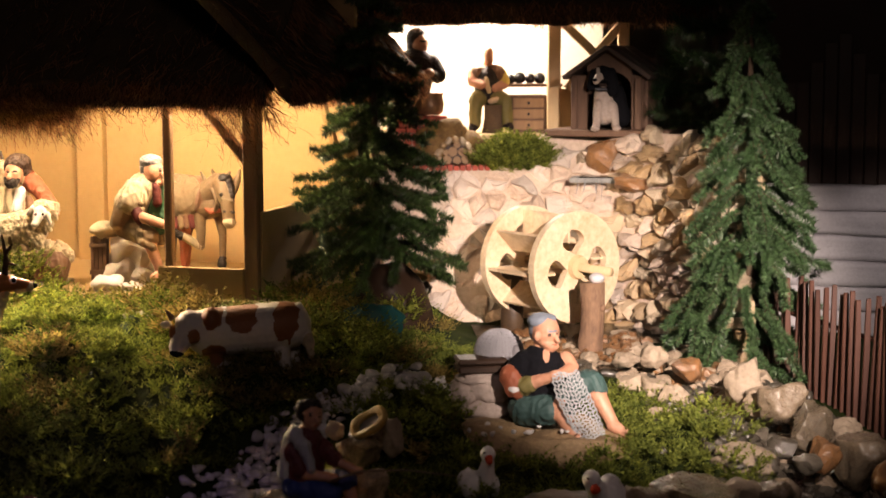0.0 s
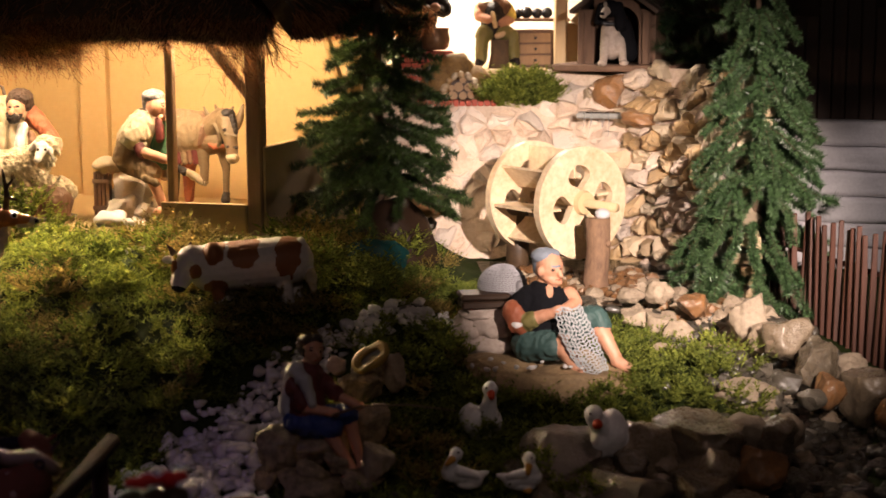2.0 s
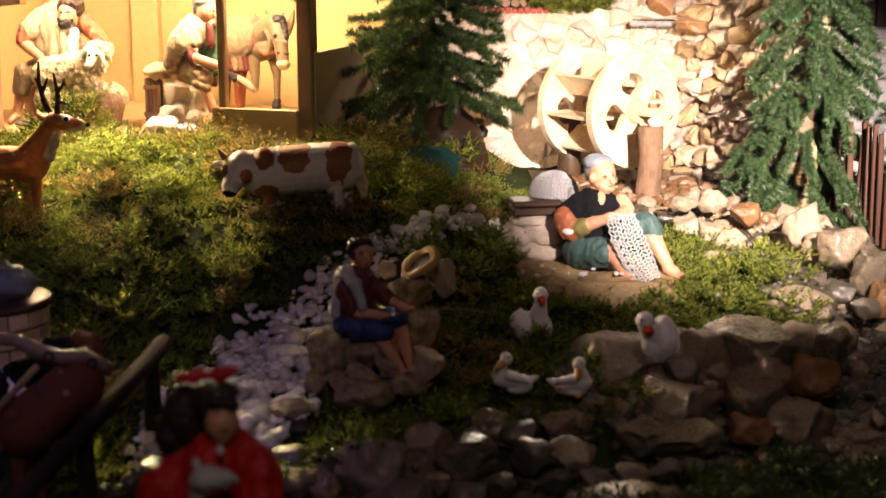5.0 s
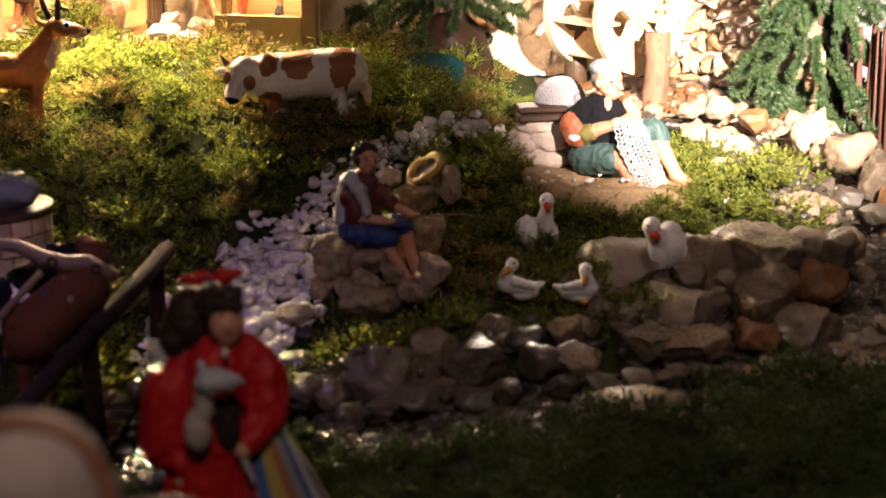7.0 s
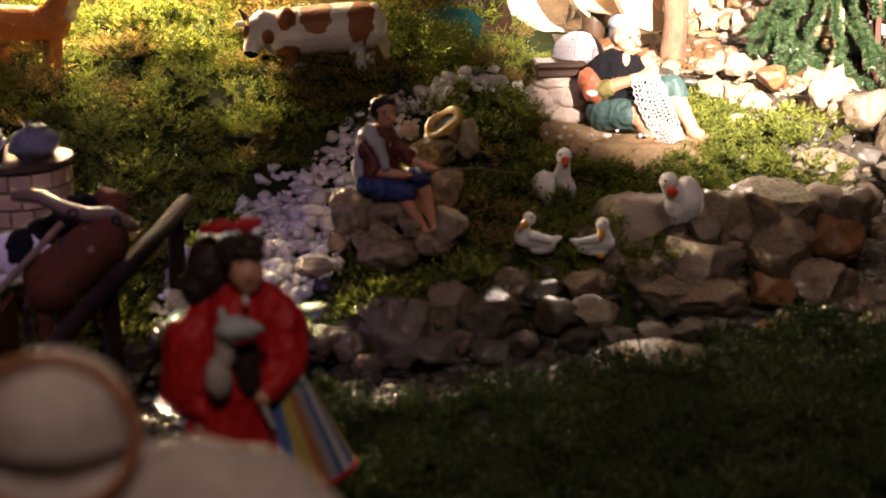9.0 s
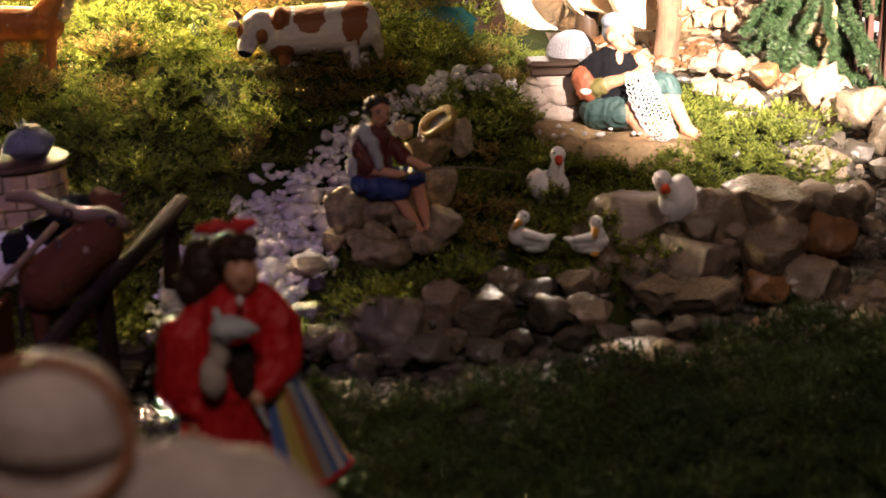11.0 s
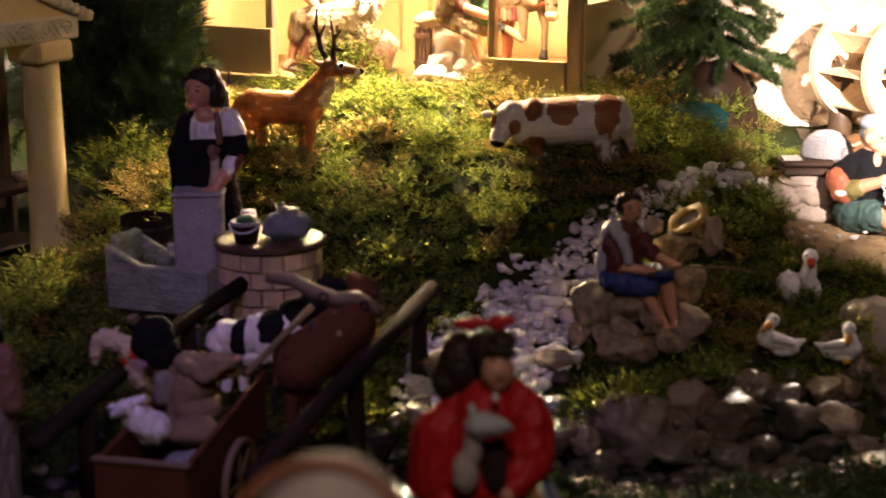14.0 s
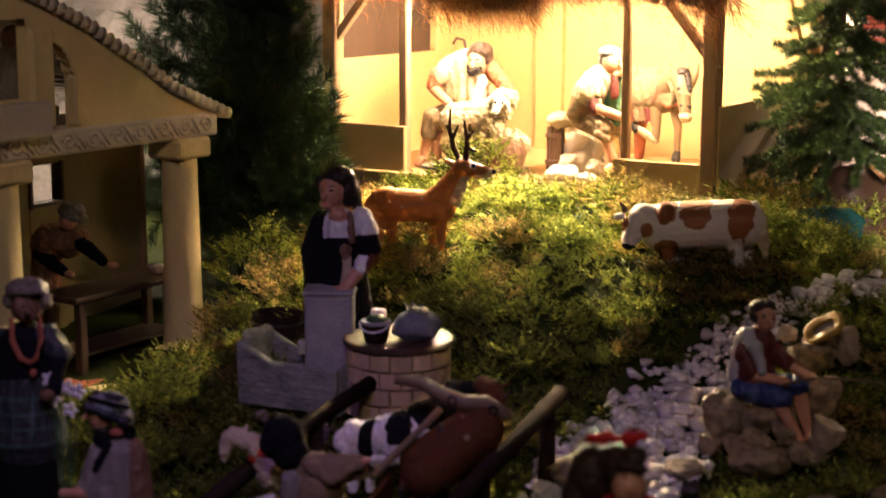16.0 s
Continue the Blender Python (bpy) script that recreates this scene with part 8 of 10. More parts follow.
# round the mill stream
rock(0.748, 3.060, 0.266, 0.068, 0.112, 'p')
rock(0.771, 3.000, 0.245, 0.057, 0.058, 'p')
rock(0.798, 2.950, 0.260, 0.098, 0.067, 'b')
rock(0.825, 2.850, 0.229, 0.078, 0.087, 'b')
rock(0.826, 2.780, 0.194, 0.055, 0.057, 'r')
rock(0.673, 2.740, 0.192, 0.098, 0.058, 'p')
rock(0.605, 3.030, 0.249, 0.062, 0.054, 'p')
rock(0.568, 3.080, 0.254, 0.055, 0.049, 'p')
rock(0.526, 3.100, 0.261, 0.050, 0.036, 'p')
rock(0.564, 2.970, 0.225, 0.055, 0.031, 'p')
rock(0.661, 3.200, 0.274, 0.057, 0.049, 'r')
rock(0.605, 3.270, 0.288, 0.058, 0.044, 'p')
rock(0.542, 3.250, 0.284, 0.058, 0.030, 'p')
rock(0.673, 2.920, 0.218, 0.037, 0.038, 'w')
rock(0.651, 2.980, 0.237, 0.037, 0.044, 'w')
rock(0.726, 2.880, 0.210, 0.046, 0.037, 'w')
rock(0.759, 2.800, 0.202, 0.048, 0.038, 'w')
rock(0.779, 2.720, 0.191, 0.044, 0.035, 'w')
for k in range(54):
    p = STREAM[2 + k % 4].lerp(STREAM[3 + k % 4], rock_turn.random())
    w = rock_turn.uniform(0.024, 0.044)
    x, y = p.x - 0.03 + rock_turn.gauss(0, 0.055), p.y + rock_turn.gauss(0, 0.05)
    rock(x, y, ground_z(x, y) + 0.30 * w, w, w * 0.8, "w" if k % 5 else "b")
rock(0.137, 3.780, 0.415, 0.09, 0.06, 'r')
# dark kind chosen to put the fir's shadow into the stone's colour
rock(0.106, 3.620, 0.385, 0.065, 0.05, 'w')
rock(-0.301, 2.219, 0.123, 0.075, 0.050, 'b')
rock(-0.374, 2.267, 0.142, 0.067, 0.042, 'b')
rock(-0.389, 2.162, 0.087, 0.049, 0.074, 'b')
rock(-0.210, 2.313, 0.141, 0.052, 0.022, 'p')
# small stones by the trough
rock(-0.937, 2.464, 0.150, 0.030, 0.024, 'p')
rock(-0.905, 2.441, 0.150, 0.030, 0.024, 'p')
rock(-0.877, 2.439, 0.150, 0.030, 0.018, 'w')
rock(-0.905, 2.393, 0.150, 0.026, 0.018, 'p')
rock(-0.872, 2.386, 0.150, 0.022, 0.021, 'b')
rock(-0.854, 2.423, 0.150, 0.022, 0.018, 'p')
rock(-0.786, 2.343, 0.150, 0.022, 0.024, 'p')
rock(-0.761, 2.316, 0.150, 0.030, 0.024, 'p')
rock(-0.782, 2.296, 0.150, 0.022, 0.024, 'p')
# on the far side of the mill stream
rock(0.90, 2.90, 0.20, 0.06, 0.06, 'p')
rock(0.905, 2.790, 0.185, 0.100, 0.090, 'b')
rock(0.94, 2.70, 0.165, 0.08, 0.07, 'r')


def pebbles(name, spots, sizes, material, seed, label):
    """Many small angular stones as one mesh."""
    rnd = np.random.RandomState(seed)
    base = []
    for i in range(8):
        bm = bmesh.new()
        bmesh.ops.create_icosphere(bm, subdivisions=2, radius=0.5)
        pts = np.array([v.co[:] for v in bm.verts])
        f = np.array([[v.index for v in q.verts] for q in bm.faces])
        bm.free()
        pts *= 1 + (0.12 if material == "wet_stone" else 0.08) * rnd.randn(len(pts), 1)
        for c in range(4 if material == "wet_stone" else 6):
            n = rnd.randn(3)
            n /= np.linalg.norm(n)
            e = pts @ n - (0.30 if material == "wet_stone" else 0.20 + 0.16 * rnd.rand())
            pts -= np.where(e > 0, e, 0)[:, None] * n
        base.append((pts, f))
    V, F, at = [], [], 0
    for (x, y, z), s in zip(spots, sizes):
        p, f = base[rnd.randint(8)]
        q = Euler(rnd.rand(3) * 6.28).to_matrix()
        sc = s * (0.75 + 0.5 * rnd.rand(3)) * (1, 1, 0.75)
        V.append((p @ np.array(q)) * sc + (x, y, z))
        F.append(f + at)
        at += len(p)
    ob = bits(name, np.concatenate(V), np.concatenate(F), material)
    if material != "white_gravel":
        ob.data.polygons.foreach_set("use_smooth", [True] * len(ob.data.polygons))
        ob.data.set_sharp_from_angle(angle=radians(60 if material == "wet_stone" else 22))
    return tagged(ob, label, "gravel", kind="stuff")


rnd = random.Random(15)
spots, sizes = [], []
while len(spots) < 1350:
    x, y = rnd.uniform(-0.55, 0.25), rnd.uniform(2.14, 3.02)
    g = gravel_path(x, y)
    if g < 0 or rnd.random() > 0.25 + g * 18:
        continue
    s = (rnd.uniform(0.032, 0.048) if rnd.random() < 0.10 else rnd.uniform(0.010, 0.030)) * (1.0 if y < 2.55 else 0.75)
    spots.append((x, y, ground_z(x, y) + s * 0.3 + rnd.uniform(0, 0.014)))
    sizes.append(s)
pebbles("gravel", spots, sizes, "white_gravel", 3, "white broken marble gravel path")
spots, sizes = [], []
while len(spots) < 2100:
    k = rnd.random() * (len(STREAM) - 2) + 1
    j = int(k)
    if j >= len(STREAM) - 1:
        continue
    p = STREAM[j].lerp(STREAM[j + 1], k - j)
    x, y = p.x + rnd.gauss(0, 0.085), p.y - 0.02 + rnd.gauss(0, 0.085)
    s = rnd.uniform(0.018, 0.042)
    spots.append((x, y, ground_z(x, y) + 0.2 * s))
    sizes.append(s)
pebbles("pebbles", spots, sizes, "wet_stone", 4, "dark wet pebbles in the stream bed")
spots, sizes, browns, brown_sizes = [], [], [], []
while len(spots) < 330:
    x, y = rnd.uniform(0.44, 0.90), rnd.uniform(2.92, 3.56)
    s = rnd.uniform(0.018, 0.052)
    if not (0.06 < x - 0.46 - 0.35 * (3.3 - y) < 0.36):
        continue
    if rnd.random() < 0.3:
        browns.append((x, y, ground_z(x, y) + 0.25 * s))
        brown_sizes.append(s)
    spots.append((x, y, ground_z(x, y) + 0.2 * s))
    sizes.append(s)
for k in range(170):
    x, y, s = rnd.uniform(0.28, 0.66), rnd.uniform(3.42, 3.76), rnd.uniform(0.020, 0.050)
    if math.hypot(x - 0.508, y - 3.53) > 0.045:
        browns.append((x, y, 0.243 + 0.1 * s)) if k % 3 else spots.append((x, y, 0.243 + 0.1 * s))
        (brown_sizes if k % 3 else sizes).append(s)
pebbles("pebbles", spots, sizes, "pale_boulder", 9, "pale stones round the mill pool")
pebbles("pebbles", browns, brown_sizes, "rust_boulder", 10, "wet brown stones round the mill pool")
spots, sizes = [], []
while len(spots) < 170:
    x, y = rnd.uniform(0.22, 0.78), rnd.uniform(2.22, 2.62)
    if y > 2.56 - 0.1 * (x - 0.3) or stream_at(x, y)[0] < 0.06:
        continue
    s = rnd.uniform(0.022, 0.055)
    spots.append((x, y, ground_z(x, y) + 0.15 * s))
    sizes.append(s)
pebbles("pebbles", spots, sizes, "boulder", 13, "brown-grey stones packed between the boulders")

# ---- the mill wheel ----
wheel = thing("watermill", pose(0.437, 3.735, 0.4255, 0, 0, 32.9), "pale wooden water wheel with leaf-shaped cut-outs", "water wheel")


def wheel_disc():
    bm = bmesh.new()
    R = 0.1325
    for q in range(4):
        grid = []
        for i in range(31):
            r = 0.012 + (R - 0.012) * i / 30
            k = (r - 0.028) / (0.092 - 0.028)
            h = radians(29) * math.sin(math.pi * k ** 1.25) ** 0.72 if 0 < k < 1 else 0
            a0, a1 = math.pi / 2 * q + h + 0.20, math.pi / 2 * (q + 1) - h + 0.20
            grid.append([bm.verts.new((r * math.cos(a0 + (a1 - a0) * j / 10), 0, r * math.sin(a0 + (a1 - a0) * j / 10))) for j in range(11)])
        for a, b in zip(grid, grid[1:]):
            for j in range(10):
                bm.faces.new((a[j], a[j + 1], b[j + 1], b[j]))
    bmesh.ops.remove_doubles(bm, verts=bm.verts[:], dist=1e-5)
    out = bmesh.ops.extrude_face_region(bm, geom=bm.faces[:])
    for v in out["geom"]:
        if isinstance(v, bmesh.types.BMVert):
            v.co.y += 0.020
    bmesh.ops.recalc_face_normals(bm, faces=bm.faces[:])
    return bm


for y in (-0.10, 0.084):
    d = part("disc", wheel_disc(), "wheel_wood", wheel)
    d.location = (0, y, 0)
for i in range(8):
    a = 2 * math.pi * i / 8 + 0.3
    m = Matrix.Rotation(a, 4, "Y")
    boxed("paddle", (0.060, 0.127, -0.086, 0.086, -0.003, 0.003), "wheel_wood", wheel, 0.001, m=m @ Matrix.Translation((0.03, 0, 0)) @ Matrix.Rotation(radians(28), 4, "Y") @ Matrix.Translation((-0.03, 0, 0)))
part("axle", tube(bmesh.new(), [(0, -0.215, 0), (0, 0.13, 0)], [0.011, 0.011], 14), "pale_wood", wheel, smooth=True)
part("hub", tube(bmesh.new(), [(0, -0.112, 0), (0, -0.10, 0)], [0.026, 0.030], 18), "pale_wood", wheel)
post = thing("wheel_post", pose(0.508, 3.53, 0.0), "barked log post carrying the wheel axle", "post")
part("log", tube(bmesh.new(), [(0, 0, 0.20), (-0.003, 0, 0.27), (0.002, 0, 0.34), (0.0, 0, 0.405)], [0.032, 0.029, 0.0275, 0.027], 18, 0.25), "bark", post, smooth=True)
part("bearing", ball(bmesh.new(), (0.012, 0.008, 0.414), (0.018, 0.018, 0.013), 0), "whitewash", post, "white bearing cap", smooth=True)
part("knot", ball(bmesh.new(), (0.022, -0.018, 0.35), (0.007, 0.006, 0.009), 0), "bark", post, smooth=True)
back_post = thing("wheel_post", pose(0.35, 3.80, 0.0), "dark wet log post behind the wheel", "post")
part("log", tube(bmesh.new(), [(0, 0, 0.20), (0.002, 0, 0.30), (0, 0, 0.41)], [0.03, 0.028, 0.026], 14, 0.25), "wet_wood", back_post, smooth=True)

# the spout and the boulder above the wheel
spout = thing("water_spout", pose(0.61, 4.13, 0.600, 0, 0, -12), "grey flat stone spout wet with water", "spout")
boxed("slab", (-0.07, 0.07, -0.08, 0.08, -0.008, 0.006), "grey_stone", spout, 0.004)
boxed("water_film", (-0.045, 0.045, -0.082, 0.07, 0.0065, 0.009), "water", spout, 0.001)
M["spray"] = shade("spray", (0.85, 0.86, 0.88), (0.70, 0.72, 0.75), rough=0.12, big=60, fine=200, bump=0.3, spec=0.8)
M["spray"].node_tree.nodes["Principled BSDF"].inputs["Transmission Weight"].default_value = 0.65
fall = random.Random(19)
for k in range(6):
    x = fall.uniform(-0.06, 0.05)
    d = fall.uniform(0.02, 0.06)
    part("water_strand", tube(bmesh.new(), [(x, -0.078, 0.008), (x, -0.086, 0.002), (x + 0.002, -0.091, -0.4 * d), (x + fall.uniform(-0.006, 0.006), -0.095, -d)], [0.0016, 0.0013, 0.0009, 0.0005], 6, 0.5), "spray", spout, smooth=True)
rock(0.650, 4.15, 0.660, 0.12, 0.085, "r")
rock(0.735, 4.14, 0.655, 0.10, 0.080, "r")
rock(0.69, 4.02, 0.60, 0.10, 0.04, "r")
rock(0.575, 4.17, 0.645, 0.05, 0.06, "p")

# ---- kennel ----
kennel = thing("kennel", pose(0.682, 4.26, 0.727, 0, 0, -24), "brown wooden dog kennel with a pitched roof", "kennel")
kennel.scale = (1.16, 1.12, 1.14)
boxed("base_board", (-0.14, 0.15, -0.13, 0.13, -0.016, 0.0), "kennel_wood", kennel, 0.003)
for d in ((-0.085, -0.052, -0.082, -0.070, 0, 0.125), (0.052, 0.085, -0.082, -0.070, 0, 0.125)):
    boxed("front_wall", d, "kennel_wood", kennel, 0.001)
bm = bmesh.new()
arch = [(-0.052, 0.095)] + [(-0.052 * math.cos(math.pi * i / 10), 0.095 + 0.04 * math.sin(math.pi * i / 10)) for i in range(1, 10)] + [(0.052, 0.095)]
top = [(x, 0.125 + 0.058 * (1 - abs(x) / 0.085)) for x, z in arch]
for y in (-0.083, -0.071):
    for (a, b), (c, d) in zip(zip(arch, arch[1:]), zip(top, top[1:])):
        bm.faces.new([bm.verts.new((p[0], y, p[1])) for p in (a, b, d, c)])
part("gable", bm, "kennel_wood", kennel)
for s in (-1, 1):
    boxed("side_wall", (s * 0.085 - 0.006, s * 0.085 + 0.006, -0.082, 0.10, 0, 0.125), "kennel_wood", kennel, 0.001)
    m = Matrix.Translation((0, 0, 0.192)) @ Matrix.Rotation(radians(s * 35), 4, "Y")
    x0, x1 = (0, 0.125) if s > 0 else (-0.125, 0)
    for k in range(5):
        boxed("roof_plank", (x0 + s * 0.001, x1 + s * 0.001, -0.112 + 0.048 * k, -0.066 + 0.048 * k, -0.006 + 0.001 * (k % 2), 0.004 + 0.001 * (k % 2)), "kennel_roof", kennel, 0.001, m=m)
boxed("back_wall", (-0.085, 0.085, 0.088, 0.10, 0, 0.165), "dark_board", kennel, 0.001)
boxed("corner_post", (0.062, 0.078, -0.094, -0.083, 0, 0.12), "kennel_wood", kennel, 0.002)
boxed("corner_post", (-0.088, -0.074, -0.094, -0.083, 0, 0.12), "kennel_wood", kennel, 0.002)
tagged(boxed("terrace", (0.47, 0.90, 4.225, 4.42, 0.50, 0.708), "mortar", None, 0.012), "stone ledge under the kennel", "ledge", kind="structure")

# ---- workshop on the terrace ----
shop = thing("workshop", pose(0, 0, 0), "open thatched workshop with pale lit walls", "hut")
M["pale_wall"] = shade("pale_wall", (0.78, 0.74, 0.66), (0.70, 0.66, 0.58), rough=0.85, big=4, fine=60, bump=0.1)
boxed("floor_board", (0.02, 0.80, 4.33, 4.80, 0.622, 0.708), "pale_wood", shop, 0.003)
boxed("back_wall", (0.02, 0.72, 4.78, 4.80, 0.70, 1.35), "pale_wall", shop, label="cream back wall")
boxed("side_wall", (0.02, 0.04, 4.36, 4.80, 0.60, 1.30), "pale_wall", shop)
boxed("post", (0.506, 0.542, 4.385, 4.415, 0.70, 1.15), "pale_wood", shop, 0.003)
boxed("post", (0.705, 0.735, 4.39, 4.42, 0.70, 1.15), "pale_wood", shop, 0.003)
boxed("low_panel", (0.54, 0.70, 4.395, 4.410, 0.70, 0.83), "ochre_board", shop, 0.002)
for x, z, a in ((0.60, 0.965, 46), (0.645, 0.93, -40)):
    boxed("brace", (-0.012, 0.012, 4.392, 4.408, -0.13, 0.13), "pale_wood", shop, 0.002, m=pose(x, 0, z, 0, -a, 0))
thatch(shop, -0.06, 0.92, 4.26, 1.005, 4.85, 1.45, 0.06, 5000, 9)
# oven, stove and wood
oven = thing("bread_oven", pose(0.239, 4.24, 0.632), "tan plaster bread oven with a stone arch and logs", "oven")
bm = bmesh.new()
for c, r in (((-0.055, 0.035, 0.045), (0.052, 0.05, 0.062)), ((-0.02, 0.04, 0.075), (0.055, 0.05, 0.050)), ((0.03, 0.04, 0.045), (0.055, 0.045, 0.045))):
    ball(bm, c, r, 0, seg=22)
for v in bm.verts:
    v.co += noise.noise_vector(v.co * 30) * 0.010 + noise.noise_vector(v.co * 90) * 0.003
part("dome", bm, "oven_clay", oven, "ochre-brown plaster dome", smooth=True)
# flat dark slab paints the shade inside the arch; no recess is modelled
boxed("fire_hole", (-0.036, 0.036, -0.006, 0.0, 0.0, 0.056), "dark_board", oven, 0.006)
for i in range(9):
    a = math.pi * i / 8
    bm = ball(bmesh.new(), (0, 0, 0), (0.0095, 0.013, 0.0125), 0, (0, 90 - math.degrees(a), 0), 10)
    for v in bm.verts:
        v.co += noise.noise_vector(v.co * 60 + Vector((i, 0, 0))) * 0.004 + Vector((-0.047 * math.cos(a), -0.010, 0.016 + 0.050 * math.sin(a)))
    part("arch_stone", bm, "ochre_stone", oven, smooth=True)
for k in range(3):
    for sd in (-1, 1):
        bm = ball(bmesh.new(), (sd * 0.048, -0.010, 0.006 + 0.011 * k), (0.011, 0.012, 0.0062), 0, seg=10)
        part("arch_stone", bm, "ochre_stone", oven, smooth=True)
for x, z, r in ((-0.022, 0.013, 0.012), (0.004, 0.012, 0.011), (0.026, 0.013, 0.0115), (-0.008, 0.034, 0.013), (0.018, 0.034, 0.011), (-0.026, 0.032, 0.008), (0.004, 0.053, 0.009)):
    lg = part("log", tube(bmesh.new(), [(x, -0.016, z), (x, 0.004, z)], [r, r], 10, 0.15), "post_wood", oven, smooth=False)
    part("sawn_end", tube(bmesh.new(), [(x, -0.0172, z), (x, -0.0162, z)], [r * 0.80, r * 0.80], 10, 0.2), "post_wood", lg)
stove = thing("stove", pose(0.08, 4.30, 0.632), "red brick cooking stove with a copper pot", "stove")
for r in range(3):
    for k in range(5):
        boxed("brick", (0.0285 * k + 0.008 * (r % 2), 0.0285 * k + 0.0265 + 0.008 * (r % 2), -0.03, 0.05, 0.083 + 0.0155 * r, 0.097 + 0.0155 * r), "red_brick", stove, 0.002)
for r in range(5):
    for k in range(3):
        boxed("brick", (-0.012 + 0.024 * k + 0.009 * (r % 2), 0.010 + 0.024 * k + 0.009 * (r % 2), -0.034 + 0.001 * k, 0.0, 0.0165 * r, 0.0145 + 0.0165 * r), "red_brick", stove, 0.002)
boxed("hearth", (-0.008, 0.130, -0.026, 0.048, 0.0, 0.083), "mortar", stove, 0.004)
pot = part("pot", tube(bmesh.new(), [(0.092, -0.004, 0.131), (0.092, -0.004, 0.138), (0.092, -0.004, 0.160), (0.092, -0.004, 0.184), (0.092, -0.004, 0.188)], [0.027, 0.036, 0.040, 0.036, 0.038], 22), "copper", stove, "dull copper cooking pot", smooth=True)
part("rim", tube(bmesh.new(), [(0.092 + 0.037 * math.cos(a), -0.004 + 0.037 * math.sin(a), 0.188) for a in np.linspace(0, 2 * math.pi, 28)], [0.0025] * 28, 6), "copper", pot, smooth=True)
part("ladle", tube(bmesh.new(), [(0.092, -0.004, 0.18), (0.094, -0.006, 0.225)], [0.002, 0.002], 6), "iron", stove)
edging = thing("brick_edging", pose(0.082, 4.182, 0.619), "row of small red bricks on the wall top", "edging")
for k in range(15):
    boxed("brick", (0.0165 * k, 0.0165 * k + 0.0145, -0.014, 0.014, 0.0, 0.013 + 0.002 * (k % 3)), "red_brick", edging, 0.002)
# carpenter's things
stump = thing("chopping_stump", pose(0.355, 4.42, 0.708), "dark wooden stump with a tool on it", "stump")
part("stump_body", tube(bmesh.new(), [(0, 0, 0), (0, 0, 0.04), (0, 0, 0.078)], [0.030, 0.026, 0.027], 14, 0.3), "trunk", stump, smooth=True)
part("mallet", limb(bmesh.new(), (-0.006, 0, 0.088), (0.012, 0, 0.094), 0.008, 0.008), "tan_brick", stump)
chest = thing("tool_chest", pose(0.465, 4.47, 0.708), "brown tool chest with three drawers and jars on top", "chest")
boxed("body", (-0.062, 0.045, -0.035, 0.035, 0, 0.105), "kennel_wood", chest, 0.003)
for k in range(3):
    dr = boxed("drawer", (-0.052, 0.035, -0.040, -0.034, 0.008 + 0.031 * k, 0.034 + 0.031 * k), "post_wood", chest, 0.002)
    part("knob", ball(bmesh.new(), (-0.008, -0.043, 0.021 + 0.031 * k), (0.004, 0.004, 0.004), 0), "iron", dr)
boxed("shelf", (-0.075, 0.09, -0.03, 0.045, 0.128, 0.137), "kennel_wood", chest, 0.002)
boxed("side", (0.060, 0.085, -0.03, 0.04, 0, 0.128), "kennel_wood", chest, 0.003)
for x, r in ((-0.055, 0.014), (-0.03, 0.017), (0.0, 0.015), (0.028, 0.016), (0.058, 0.012)):
    part("jar", ball(bmesh.new(), (x, 0, 0.137 + r * 0.9), (r, r, r), 0), "iron", chest, smooth=True)

# ---- fence, whitewashed wall and plank gable on the far bank ----
fence = thing("fence", pose(0, 0, 0), "dark red-brown picket fence on the bank", "fence")
for k in range(24):
    t = k / 23
    x, y = 0.905 + 0.13 * t, 3.50 - 0.62 * t
    a = 4 + rock_turn.uniform(-8, 8)
    m = pose(x, y, 0.14, rock_turn.uniform(-2, 2), rock_turn.uniform(-2, 2), a)
    bm = box(bmesh.new(), -0.0090, 0.0090, -0.004, 0.004, 0, 0.285 + 0.008 * (k % 3), 0.0015)
    for v in bm.verts:
        if v.co.z > 0.27:
            v.co.x *= 0.55
        v.co = m @ v.co
    part("picket", bm, "fence_wood", fence)
for z in (0.20, 0.35):
    part("fence_rail", tube(bmesh.new(), [(0.915, 3.505, z), (1.045, 2.885, z)], [0.006, 0.006], 6), "fence_wood", fence)
bank = thing("whitewashed_wall", pose(1.05, 4.02, 0.2, 0, 0, -22), "whitewashed rough block wall in five courses", "wall")
for r in range(6):
    for k in range(2):
        bm = bmesh.new()
        box(bm, 0.42 * k - 0.05 * (r % 2), 0.42 * k + 0.418 - 0.05 * (r % 2), 0.004 * (r % 2), 0.06, 0.065 * r + 0.001, 0.065 * r + 0.064, 0.007)
        bmesh.ops.subdivide_edges(bm, edges=bm.edges[:], cuts=5, use_grid_fill=True)
        for v in bm.verts:
            v.co += noise.noise_vector(v.co * 30) * 0.005 + noise.noise_vector(v.co * 90) * 0.0025
        part("block", bm, "whitewash", bank, smooth=True)
gable = thing("plank_gable", pose(1.02, 4.10, 0.55, 0, 0, -22), "dark brown plank gable above the white wall", "gable")
for k in range(14):
    x = 0.035 * k
    h = 0.44 - 0.0 - abs(x - 0.20) * 1.45
    if h > 0.06:
        boxed("plank", (x, x + 0.033, 0, 0.015 + 0.003 * (k % 2), 0, h), "dark_board", gable, 0.002)
boxed("plank", (-0.05, 0.75, 0.02, 0.03, 0.0, 0.30), "dark_board", gable, 0.002)

